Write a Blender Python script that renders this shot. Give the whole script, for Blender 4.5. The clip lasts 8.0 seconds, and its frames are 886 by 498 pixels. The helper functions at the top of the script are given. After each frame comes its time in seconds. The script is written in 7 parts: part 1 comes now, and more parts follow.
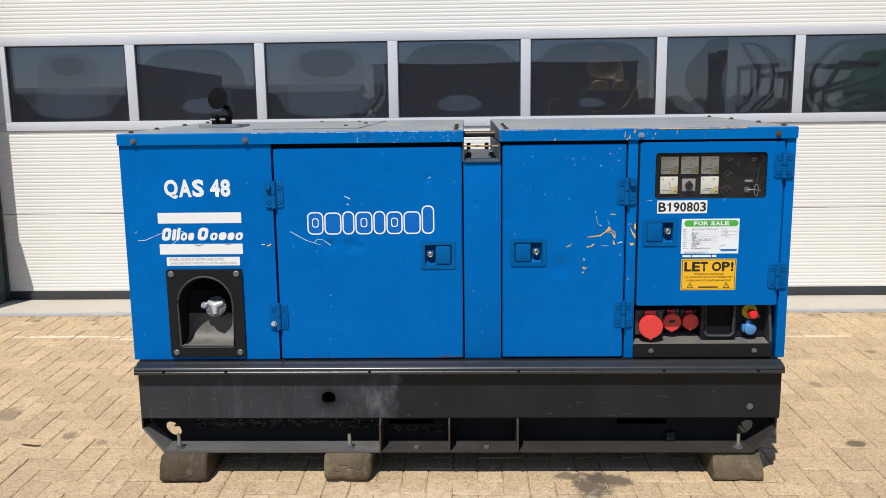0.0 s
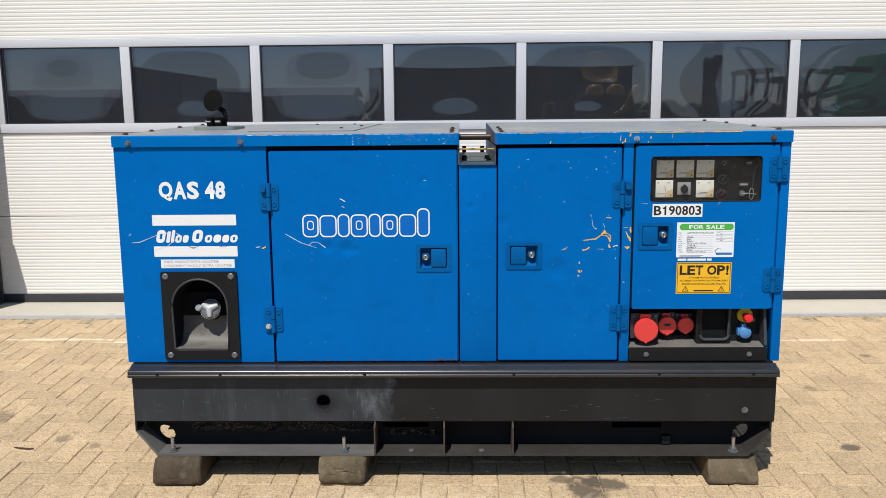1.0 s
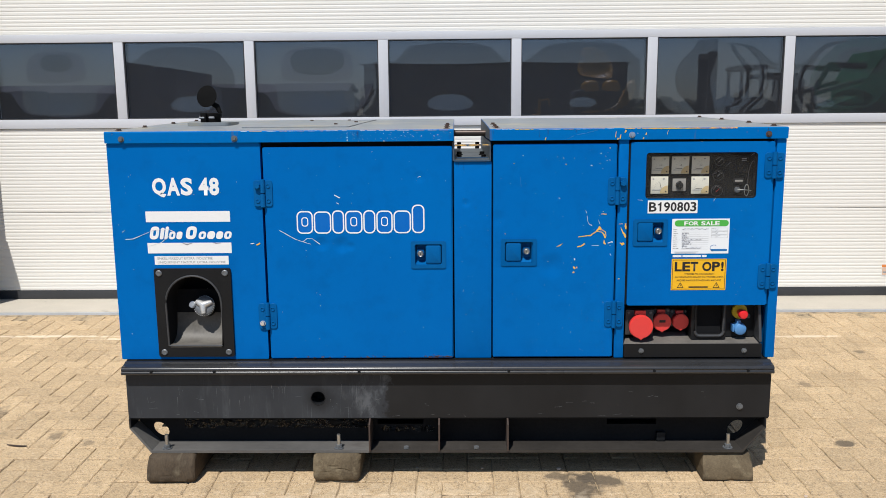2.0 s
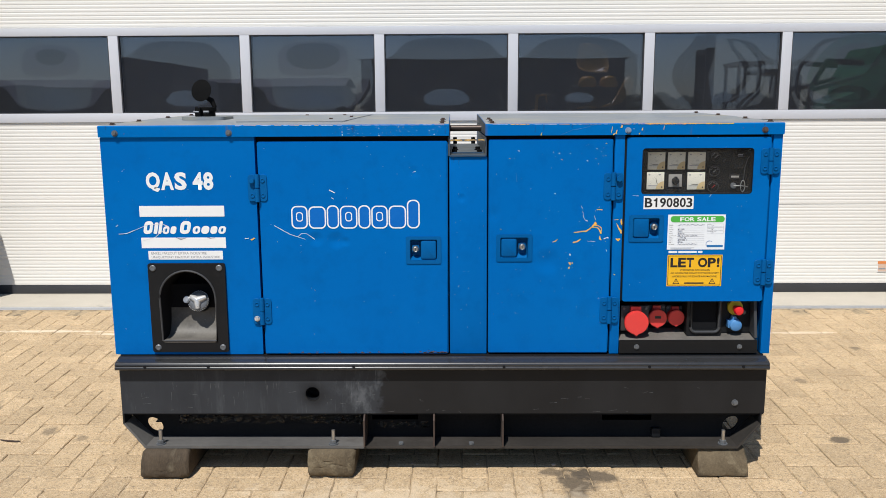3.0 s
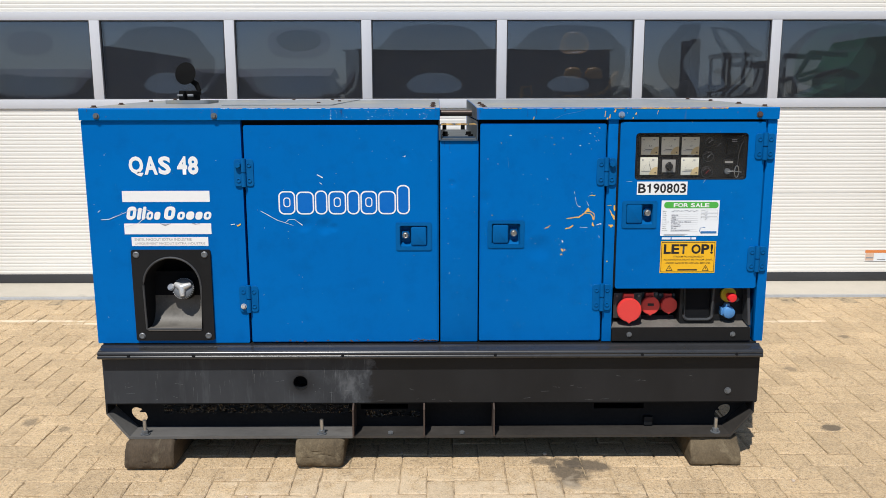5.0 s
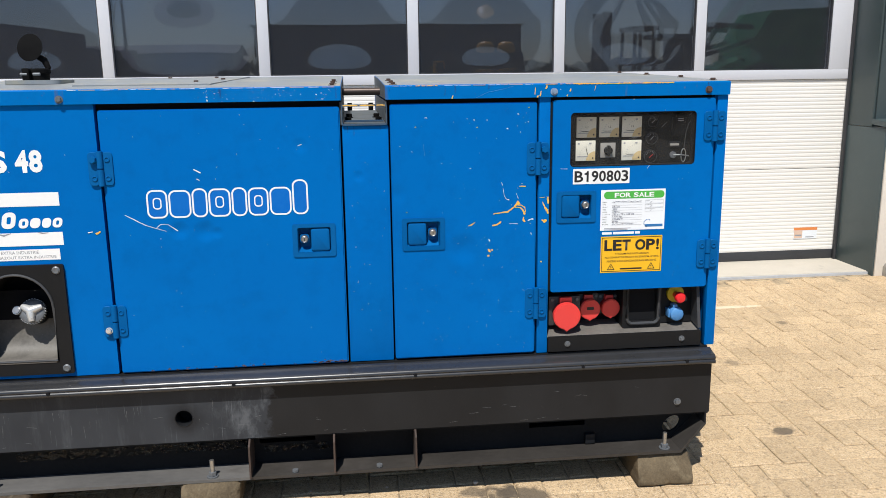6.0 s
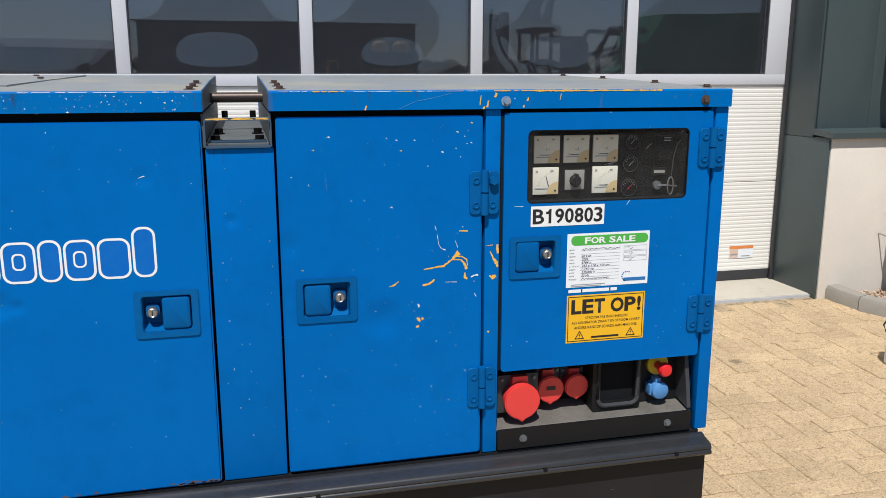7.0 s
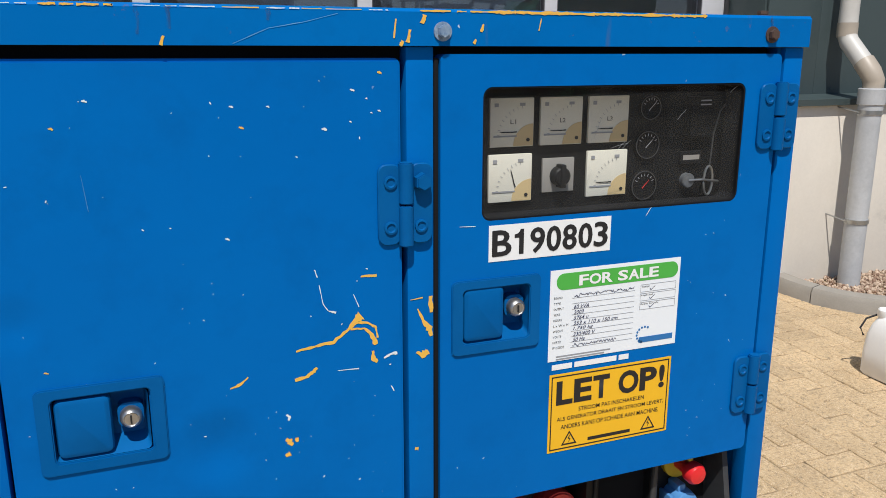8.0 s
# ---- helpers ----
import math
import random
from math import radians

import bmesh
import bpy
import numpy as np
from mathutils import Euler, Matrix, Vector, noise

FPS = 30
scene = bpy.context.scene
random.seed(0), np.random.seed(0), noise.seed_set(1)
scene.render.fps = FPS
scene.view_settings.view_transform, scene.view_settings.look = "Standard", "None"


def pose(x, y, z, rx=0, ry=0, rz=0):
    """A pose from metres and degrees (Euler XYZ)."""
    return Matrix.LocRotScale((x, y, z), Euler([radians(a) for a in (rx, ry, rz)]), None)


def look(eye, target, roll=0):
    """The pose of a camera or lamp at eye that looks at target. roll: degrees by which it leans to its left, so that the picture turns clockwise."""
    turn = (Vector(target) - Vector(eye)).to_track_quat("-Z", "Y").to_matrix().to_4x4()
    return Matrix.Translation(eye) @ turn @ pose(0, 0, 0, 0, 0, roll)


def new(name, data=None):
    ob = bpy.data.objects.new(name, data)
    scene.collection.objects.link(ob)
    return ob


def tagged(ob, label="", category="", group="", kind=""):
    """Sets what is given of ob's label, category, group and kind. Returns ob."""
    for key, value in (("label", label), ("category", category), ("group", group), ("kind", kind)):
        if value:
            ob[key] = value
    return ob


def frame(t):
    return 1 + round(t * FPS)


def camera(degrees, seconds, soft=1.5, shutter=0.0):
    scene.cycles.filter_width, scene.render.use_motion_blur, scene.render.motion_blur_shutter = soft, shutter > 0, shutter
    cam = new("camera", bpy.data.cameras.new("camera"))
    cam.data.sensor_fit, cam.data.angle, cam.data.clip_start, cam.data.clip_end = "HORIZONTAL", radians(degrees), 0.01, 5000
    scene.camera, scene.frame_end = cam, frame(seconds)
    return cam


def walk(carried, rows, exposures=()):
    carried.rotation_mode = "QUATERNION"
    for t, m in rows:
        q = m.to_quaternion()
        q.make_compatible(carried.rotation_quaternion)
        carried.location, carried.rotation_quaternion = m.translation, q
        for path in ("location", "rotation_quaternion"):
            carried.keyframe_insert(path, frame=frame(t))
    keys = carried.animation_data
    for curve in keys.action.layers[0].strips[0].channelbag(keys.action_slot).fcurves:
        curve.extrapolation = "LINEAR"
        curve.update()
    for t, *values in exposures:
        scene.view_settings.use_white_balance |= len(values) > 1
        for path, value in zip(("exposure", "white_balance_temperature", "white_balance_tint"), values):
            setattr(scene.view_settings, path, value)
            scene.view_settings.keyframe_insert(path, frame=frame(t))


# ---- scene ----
cam = camera(57.2, 8.0, soft=0.75)
PATH = [
    (0, (1.31, -3.098, 1.431), (1.253, -1.126, 1.103), -0.7),
    (0.5, (1.31, -3.103, 1.431), (1.258, -1.13, 1.11), -0.6),
    (1, (1.309, -3.094, 1.427), (1.264, -1.12, 1.108), -0.5),
    (1.5, (1.308, -3.089, 1.427), (1.27, -1.115, 1.103), -0.5),
    (3, (1.317, -3.075, 1.424), (1.291, -1.104, 1.085), -0.3),
    (3.5, (1.316, -3.066, 1.42), (1.294, -1.097, 1.071), -0.2),
    (4, (1.312, -3.057, 1.422), (1.292, -1.089, 1.07), -0.1),
    (5.3, (1.275, -2.99, 1.39), (1.324, -1.024, 1.023), -0.1),
    (5.5, (1.263, -2.91, 1.404), (1.37, -0.952, 1.007), -0.2),
    (5.7, (1.294, -2.787, 1.377), (1.44, -0.834, 0.973), -0.5),
    (6, (1.333, -2.559, 1.396), (1.545, -0.614, 0.979), -0.7),
    (6.2, (1.362, -2.437, 1.416), (1.6, -0.496, 0.998), -0.6),
    (6.5, (1.371, -2.219, 1.395), (1.678, -0.286, 0.987), -0.5),
    (6.8, (1.368, -1.969, 1.402), (1.765, -0.052, 0.992), -0.2),
    (7, (1.383, -1.806, 1.401), (1.846, 0.094, 0.983), -0.0),
    (7.2, (1.423, -1.633, 1.38), (1.944, 0.249, 0.947), -0.1),
    (7.5, (1.505, -1.38, 1.377), (2.086, 0.478, 0.919), -0.2),
    (7.7, (1.541, -1.222, 1.37), (2.176, 0.615, 0.896), -0.2),
    (8, (1.593, -0.952, 1.323), (2.314, 0.851, 0.844), 0.1),
]
walk(cam, [(t, look(eye, target, roll)) for t, eye, target, roll in PATH], [(0, -0.03), (4.2, -0.03), (5.5, 0.0), (6.0, 0.15), (6.5, 0.15), (7.0, -0.03), (7.5, -0.09), (8.0, -0.09)])

# ---- light ----
SUN = Vector((-0.2, -0.55, 1.0))
world = bpy.data.worlds.new("sky")
scene.world = world
world.use_nodes = True
wn = world.node_tree.nodes
sky = wn.new("ShaderNodeTexSky")
sky.sky_type = 'NISHITA'
sky.sun_disc = False
sky.sun_elevation = radians(59.7)
sky.sun_rotation = radians(200)
sky.dust_density = 0.35
sky.ozone_density = 4.0
world.node_tree.links.new(sky.outputs[0], wn["Background"].inputs[0])
wn["Background"].inputs[1].default_value = 0.096
sun = new("sun", bpy.data.lights.new("sun", 'SUN'))
sun.data.energy = 4.9
sun.data.angle = radians(0.53)
sun.data.color = (1.0, 0.968, 0.925)
sun.matrix_world = look(SUN * 20, (0, 0, 0))
scene.view_settings.exposure = 0.0

# ---- materials ----


def nodes_of(name):
    m = bpy.data.materials.new(name)
    m.use_nodes = True
    nt = m.node_tree
    bsdf = nt.nodes["Principled BSDF"]
    return m, nt, bsdf


def coords(nt, scale=(1, 1, 1)):
    """Object coordinates in metres, shifted at random from object to object."""
    tc = nt.nodes.new("ShaderNodeTexCoord")
    info = nt.nodes.new("ShaderNodeObjectInfo")
    mul = nt.nodes.new("ShaderNodeMath")
    mul.operation = 'MULTIPLY'
    mul.inputs[1].default_value = 37.0
    nt.links.new(info.outputs["Random"], mul.inputs[0])
    add = nt.nodes.new("ShaderNodeVectorMath")
    add.operation = 'ADD'
    nt.links.new(tc.outputs["Object"], add.inputs[0])
    nt.links.new(mul.outputs[0], add.inputs[1])
    sc = nt.nodes.new("ShaderNodeVectorMath")
    sc.operation = 'MULTIPLY'
    nt.links.new(add.outputs[0], sc.inputs[0])
    sc.inputs[1].default_value = scale
    return sc.outputs[0], info.outputs["Random"]


def noise_of(nt, vec, scale, detail=4, rough=0.6):
    n = nt.nodes.new("ShaderNodeTexNoise")
    n.inputs["Scale"].default_value = scale
    n.inputs["Detail"].default_value = detail
    n.inputs["Roughness"].default_value = rough
    nt.links.new(vec, n.inputs["Vector"])
    return n.outputs["Fac"]


def ramp_of(nt, fac, lo, hi, a=0.0, b=1.0):
    r = nt.nodes.new("ShaderNodeMapRange")
    r.inputs["From Min"].default_value = lo
    r.inputs["From Max"].default_value = hi
    r.inputs["To Min"].default_value = a
    r.inputs["To Max"].default_value = b
    nt.links.new(fac, r.inputs["Value"])
    return r.outputs[0]


def mixed(nt, fac, a, b):
    m = nt.nodes.new("ShaderNodeMix")
    m.data_type = 'RGBA'
    if isinstance(fac, float):
        m.inputs[0].default_value = fac
    else:
        nt.links.new(fac, m.inputs[0])
    for sock, v in ((m.inputs[6], a), (m.inputs[7], b)):
        if isinstance(v, tuple):
            sock.default_value = (*v, 1)
        else:
            nt.links.new(v, sock)
    return m.outputs[2]


def bumped(nt, bsdf, height, strength, distance):
    b = nt.nodes.new("ShaderNodeBump")
    b.inputs["Strength"].default_value = strength
    b.inputs["Distance"].default_value = distance
    nt.links.new(height, b.inputs["Height"])
    nt.links.new(b.outputs[0], bsdf.inputs["Normal"])


def surface(name, c1, c2, big=3.0, fine=60.0, rough=0.6, metal=0.0, bump=0.2, dist=0.001, spots=None, spot_scale=9.0,
            spot_at=(0.62, 0.7), stretch=(1, 1, 1), each=0.0, gloss=0.5):
    """Two colours mixed by broad and fine noise, optional patches of a third, and fine relief."""
    m, nt, bsdf = nodes_of(name)
    vec, rnd = coords(nt, stretch)
    n1 = noise_of(nt, vec, big, 5)
    n2 = noise_of(nt, vec, fine, 4, 0.7)
    half = nt.nodes.new("ShaderNodeMath")
    half.operation = 'ADD'
    nt.links.new(ramp_of(nt, n1, 0.3, 0.7, 0, 0.6), half.inputs[0])
    nt.links.new(ramp_of(nt, n2, 0.3, 0.7, 0, 0.4), half.inputs[1])
    col = mixed(nt, half.outputs[0], c1, c2)
    if spots:
        col = mixed(nt, ramp_of(nt, noise_of(nt, vec, spot_scale, 6, 0.65), *spot_at), col, spots)
    if each:
        hsv = nt.nodes.new("ShaderNodeHueSaturation")
        nt.links.new(ramp_of(nt, rnd, 0, 1, 1 - each, 1 + each), hsv.inputs["Value"])
        nt.links.new(col, hsv.inputs["Color"])
        col = hsv.outputs[0]
    nt.links.new(col, bsdf.inputs["Base Color"])
    nt.links.new(ramp_of(nt, n1, 0.3, 0.7, rough - 0.07, rough + 0.07), bsdf.inputs["Roughness"])
    bsdf.inputs["Metallic"].default_value = metal
    bsdf.inputs["Specular IOR Level"].default_value = gloss
    if bump:
        bumped(nt, bsdf, n2, bump, dist)
    return m


def plain(name, c, rough=0.5, metal=0.0):
    """A clean printed, moulded or plated surface with a trace of unevenness."""
    lo = tuple(0.93 * v for v in c)
    return surface(name, c, lo, 4.0, 90.0, rough, metal, 0.05, 0.0005)


def painted(name, body, faded, chips=True, rough=0.34, dents=(), runs=False):
    """Old machine paint: broad fading, faint grime, stone chips down to pale primer."""
    m, nt, bsdf = nodes_of(name)
    vec, rnd = coords(nt)
    n1 = noise_of(nt, vec, 2.2, 5)
    n2 = noise_of(nt, vec, 14.0, 5, 0.65)
    n3 = noise_of(nt, vec, 240.0, 3)
    col = mixed(nt, ramp_of(nt, n1, 0.35, 0.75), body, faded)
    dark = tuple(0.7 * v for v in body)
    col = mixed(nt, ramp_of(nt, n2, 0.5, 0.8, 0, 0.4), col, dark)
    col = mixed(nt, ramp_of(nt, noise_of(nt, vec, 6.0, 6, 0.7), 0.55, 0.75, 0, 0.3), col, dark)
    if chips:
        for sc, lim, tone in ((30.0, 0.045, (0.46, 0.58, 0.66)), (14.0, 0.022, (0.5, 0.58, 0.6))):
            v = nt.nodes.new("ShaderNodeTexVoronoi")
            v.inputs["Scale"].default_value = sc
            warp = nt.nodes.new("ShaderNodeVectorMath")
            warp.operation = 'MULTIPLY_ADD'
            nz = nt.nodes.new("ShaderNodeTexNoise")
            nz.inputs["Scale"].default_value = 160.0
            nt.links.new(vec, nz.inputs["Vector"])
            nt.links.new(nz.outputs["Color"], warp.inputs[0])
            warp.inputs[1].default_value = (0.006, 0.006, 0.006)
            nt.links.new(vec, warp.inputs[2])
            nt.links.new(warp.outputs[0], v.inputs["Vector"])
            near = ramp_of(nt, v.outputs["Distance"], lim, lim * 1.5, 1, 0)
            sep = nt.nodes.new("ShaderNodeSeparateColor")
            nt.links.new(v.outputs["Color"], sep.inputs[0])
            some = ramp_of(nt, sep.outputs[0], 0.6, 0.64)
            patch = ramp_of(nt, noise_of(nt, vec, 3.1, 2), 0.5, 0.62)
            both = nt.nodes.new("ShaderNodeMath")
            both.operation = 'MULTIPLY'
            nt.links.new(near, both.inputs[0])
            nt.links.new(some, both.inputs[1])
            third = nt.nodes.new("ShaderNodeMath")
            third.operation = 'MULTIPLY'
            nt.links.new(both.outputs[0], third.inputs[0])
            nt.links.new(patch, third.inputs[1])
            col = mixed(nt, third.outputs[0], col, tone)
    if runs:
        pull = nt.nodes.new("ShaderNodeVectorMath")
        pull.operation = 'MULTIPLY'
        nt.links.new(vec, pull.inputs[0])
        pull.inputs[1].default_value = (1, 0.2, 0.12)
        down = ramp_of(nt, noise_of(nt, pull.outputs[0], 24.0, 3, 0.6), 0.62, 0.74, 0, 0.5)
        col = mixed(nt, down, col, (0.1, 0.075, 0.05))
        col = mixed(nt, ramp_of(nt, noise_of(nt, vec, 45.0, 5, 0.7), 0.66, 0.74, 0, 0.7), col, (0.14, 0.07, 0.035))
    nt.links.new(col, bsdf.inputs["Base Color"])
    nt.links.new(ramp_of(nt, n2, 0.3, 0.75, rough - 0.06, rough + 0.14), bsdf.inputs["Roughness"])
    wave = nt.nodes.new("ShaderNodeMath")
    wave.operation = 'MULTIPLY_ADD'
    nt.links.new(n1, wave.inputs[0])
    wave.inputs[1].default_value = 6.0
    nt.links.new(ramp_of(nt, n3, 0, 1, 0, 0.12), wave.inputs[2])
    height = wave.outputs[0]
    geo = nt.nodes.new("ShaderNodeNewGeometry")
    for x, z, r, deep in dents:
        dist = nt.nodes.new("ShaderNodeVectorMath")
        dist.operation = 'DISTANCE'
        nt.links.new(geo.outputs["Position"], dist.inputs[0])
        dist.inputs[1].default_value = (x, -0.004, z)
        bowl = ramp_of(nt, dist.outputs["Value"], 0.0, r, -deep, 0)
        bowl.node.interpolation_type = 'SMOOTHSTEP'
        add = nt.nodes.new("ShaderNodeMath")
        add.operation = 'ADD'
        nt.links.new(height, add.inputs[0])
        nt.links.new(bowl, add.inputs[1])
        height = add.outputs[0]
    bumped(nt, bsdf, height, 0.5, 0.001)
    bsdf.inputs["Specular IOR Level"].default_value = 0.05
    return m


BLUE = painted("blue_paint", (0.0, 0.121, 0.415), (0.0, 0.135, 0.447), dents=((0.79, 0.935, 0.035, 8.0), (0.868, 0.93, 0.04, 10.0), (0.905, 0.925, 0.022, 5.0), (1.675, 0.845, 0.06, 9.0), (1.47, 1.03, 0.04, 5.0), (1.348, 1.09, 0.022, 6.0), (1.17, 1.19, 0.03, 4.0)))
LID_BLUE = painted("blue_paint_with_rust_runs", (0.0, 0.13, 0.42), (0.0, 0.143, 0.45), runs=True)
BLUE_PLAIN = painted("blue_paint_fittings", (0.0, 0.088, 0.285), (0.004, 0.11, 0.32), chips=False)
# weathered paint, paled further to carry the sky glare on the tops
ROOF_BLUE = surface("weathered_glare_roof_paint", (0.15, 0.19, 0.235), (0.25, 0.255, 0.245), 3.0, 40.0, 0.42, 0, 0.1, 0.001,
                    spots=(0.3, 0.28, 0.21), spot_scale=4.0, spot_at=(0.52, 0.68))
GAP_FRAME = surface("grimy_blue_frame", (0.02, 0.075, 0.16), (0.05, 0.075, 0.1), 30.0, 160.0, 0.5, 0, 0.2)
STRAP_BLUE = surface("worn_strap_paint", (0.06, 0.12, 0.2), (0.34, 0.31, 0.2), 40.0, 160.0, 0.5, 0, 0.2)
# near-black for dark fittings and for sheets that stand in for deep shade
SHADE_BLACK = plain("shade_and_matt_black", (0.011, 0.0115, 0.013), 0.95)
SHADE_BLACK.node_tree.nodes["Principled BSDF"].inputs["Specular IOR Level"].default_value = 0.1
SKID_BLACK = surface("worn_black_frame_paint", (0.011, 0.012, 0.0135), (0.018, 0.019, 0.021), 2.5, 90.0, 0.45, 0, 0.12, 0.001, gloss=0.2)
GAP_DIRT = surface("grimy_grey_blue_paint", (0.055, 0.073, 0.09), (0.105, 0.118, 0.12), 9.0, 90.0, 0.55, 0, 0.2, 0.001,
                   spots=(0.05, 0.045, 0.04), spot_scale=14.0, spot_at=(0.55, 0.75))


def skid_paint():
    """Black frame paint, rubbed grey over one stretch where the skid was dragged, with fine runs down it."""
    m, nt, bsdf = nodes_of("dragged_black_frame_paint")
    geo = nt.nodes.new("ShaderNodeNewGeometry")
    pos = geo.outputs["Position"]
    sep = nt.nodes.new("ShaderNodeSeparateXYZ")
    nt.links.new(pos, sep.inputs[0])

    def stretched(v):
        s = nt.nodes.new("ShaderNodeVectorMath")
        s.operation = 'MULTIPLY'
        nt.links.new(pos, s.inputs[0])
        s.inputs[1].default_value = v
        return s.outputs[0]

    def times(a, b):
        t = nt.nodes.new("ShaderNodeMath")
        t.operation = 'MULTIPLY'
        nt.links.new(a, t.inputs[0])
        nt.links.new(b, t.inputs[1])
        return t.outputs[0]
    shift = nt.nodes.new("ShaderNodeMath")
    shift.operation = 'MULTIPLY_ADD'
    nt.links.new(noise_of(nt, pos, 22.0, 4, 0.6), shift.inputs[0])
    shift.inputs[1].default_value = 0.12
    nt.links.new(sep.outputs[0], shift.inputs[2])
    rubbed = ramp_of(nt, shift.outputs[0], 1.085, 1.1, 1, 0)
    broad = noise_of(nt, stretched((2.2, 1, 1.2)), 2.0, 4)
    col = mixed(nt, ramp_of(nt, broad, 0.3, 0.7), (0.013, 0.0132, 0.014), (0.019, 0.0192, 0.02))
    grey = mixed(nt, ramp_of(nt, broad, 0.32, 0.66), (0.026, 0.029, 0.034), (0.039, 0.043, 0.049))
    col = mixed(nt, rubbed, col, grey)
    near = ramp_of(nt, shift.outputs[0], 0.88, 1.0)
    scuff = ramp_of(nt, noise_of(nt, stretched((3, 1, 1.6)), 5.0, 5, 0.7), 0.5, 0.66, 0, 0.5)
    col = mixed(nt, times(times(scuff, rubbed), near), col, (0.15, 0.16, 0.172))
    runs = ramp_of(nt, noise_of(nt, stretched((16, 1, 0.45)), 9.0, 4, 0.7), 0.62, 0.74, 0, 0.5)
    gate = ramp_of(nt, noise_of(nt, stretched((1, 1, 0.8)), 16.0, 4, 0.7), 0.48, 0.64)
    col = mixed(nt, times(times(runs, gate), rubbed), col, (0.21, 0.225, 0.24))
    wide = ramp_of(nt, noise_of(nt, stretched((3, 1, 0.5)), 7.0, 5, 0.7), 0.54, 0.72, 0, 0.22)
    col = mixed(nt, times(wide, rubbed), col, (0.13, 0.14, 0.15))
    gap = nt.nodes.new("ShaderNodeVectorMath")
    gap.operation = 'DISTANCE'
    nt.links.new(pos, gap.inputs[0])
    gap.inputs[1].default_value = (0.765, -0.03, 0.322)
    loose = nt.nodes.new("ShaderNodeMath")
    loose.operation = 'MULTIPLY_ADD'
    nt.links.new(noise_of(nt, pos, 25.0, 3), loose.inputs[0])
    loose.inputs[1].default_value = 0.03
    nt.links.new(gap.outputs["Value"], loose.inputs[2])
    col = mixed(nt, ramp_of(nt, loose.outputs[0], 0.05, 0.085, 0.6, 0), col, (0.01, 0.01, 0.011))
    rust = ramp_of(nt, noise_of(nt, pos, 60.0, 4, 0.7), 0.68, 0.74, 0, 0.5)
    col = mixed(nt, rust, col, (0.06, 0.05, 0.042))
    nt.links.new(col, bsdf.inputs["Base Color"])
    nt.links.new(ramp_of(nt, broad, 0.3, 0.7, 0.42, 0.55), bsdf.inputs["Roughness"])
    bsdf.inputs["Specular IOR Level"].default_value = 0.2
    bumped(nt, bsdf, noise_of(nt, pos, 120.0, 3), 0.12, 0.001)
    return m


SKID_FRONT = skid_paint()
FLANGE = surface("bare_black_steel", (0.024, 0.022, 0.02), (0.048, 0.043, 0.038), 4.0, 60.0, 0.5, 0, 0.25, 0.001,
                 spots=(0.055, 0.05, 0.046), spot_scale=4.0, spot_at=(0.56, 0.75), stretch=(0.8, 1, 1), gloss=0.35)
# paler grey holds dust and the flange's sky sheen in one colour
FLANGE_DUSTY = surface("dusty_sheen_black_steel", (0.075, 0.074, 0.072), (0.135, 0.13, 0.122), 4.0, 60.0, 0.5, 0, 0.25, 0.001,
                       spots=(0.08, 0.075, 0.07), spot_scale=7.0, spot_at=(0.58, 0.75), stretch=(0.5, 1, 1), gloss=0.4)
WEB_BLACK = surface("black_web_paint", (0.013, 0.0135, 0.0145), (0.022, 0.0225, 0.0235), 3.0, 90.0, 0.85, 0, 0.12, 0.001, gloss=0.02)
RUSTY = surface("rusty_edge_steel", (0.03, 0.022, 0.018), (0.07, 0.042, 0.03), 8.0, 90.0, 0.75, 0, 0.3)
RAIL = surface("black_rubber_moulding", (0.014, 0.0145, 0.0155), (0.034, 0.0345, 0.036), 3.0, 120.0, 0.27, 0, 0.08, 0.001,
               stretch=(0.4, 1, 1), gloss=0.6)
BLACK = surface("black_plastic", (0.006, 0.0065, 0.0075), (0.01, 0.0105, 0.0115), 8.0, 150.0, 0.5, 0, 0.1, 0.0005,
                spots=(0.024, 0.024, 0.024), spot_scale=9.0, spot_at=(0.62, 0.85), gloss=0.25)
BOARD = surface("black_board", (0.006, 0.006, 0.0063), (0.009, 0.009, 0.0093), 9.0, 90.0, 0.7, 0, 0.0, 0.0005, gloss=0.1)
SOCKET_GREY = surface("grey_socket_plate", (0.05, 0.053, 0.057), (0.03, 0.031, 0.033), 20.0, 120.0, 0.5)
DUSTY_BLACK = surface("dusty_black_plastic", (0.075, 0.07, 0.062), (0.17, 0.155, 0.135), 9.0, 120.0, 0.7, 0, 0.15)
NICHE_DUST = surface("dusty_grey_moulding", (0.085, 0.08, 0.07), (0.16, 0.148, 0.128), 7.0, 120.0, 0.6, 0, 0.15,
                     spots=(0.055, 0.05, 0.043), spot_scale=11.0, spot_at=(0.5, 0.7))
STEEL = surface("zinc_steel", (0.5, 0.5, 0.48), (0.36, 0.36, 0.36), 30.0, 200.0, 0.35, 0.9, 0.1)
GREY_STEEL = surface("dull_bolt_steel", (0.18, 0.195, 0.21), (0.1, 0.105, 0.11), 40.0, 200.0, 0.5, 0.35, 0.15)
PAINTED_BOLT = surface("paint_spotted_bolt", (0.34, 0.42, 0.5), (0.07, 0.15, 0.28), 180.0, 400.0, 0.55, 0.1, 0.25)
RUST_BOLT = surface("rusty_bolt", (0.11, 0.06, 0.04), (0.06, 0.045, 0.04), 60.0, 250.0, 0.7, 0.2, 0.3)
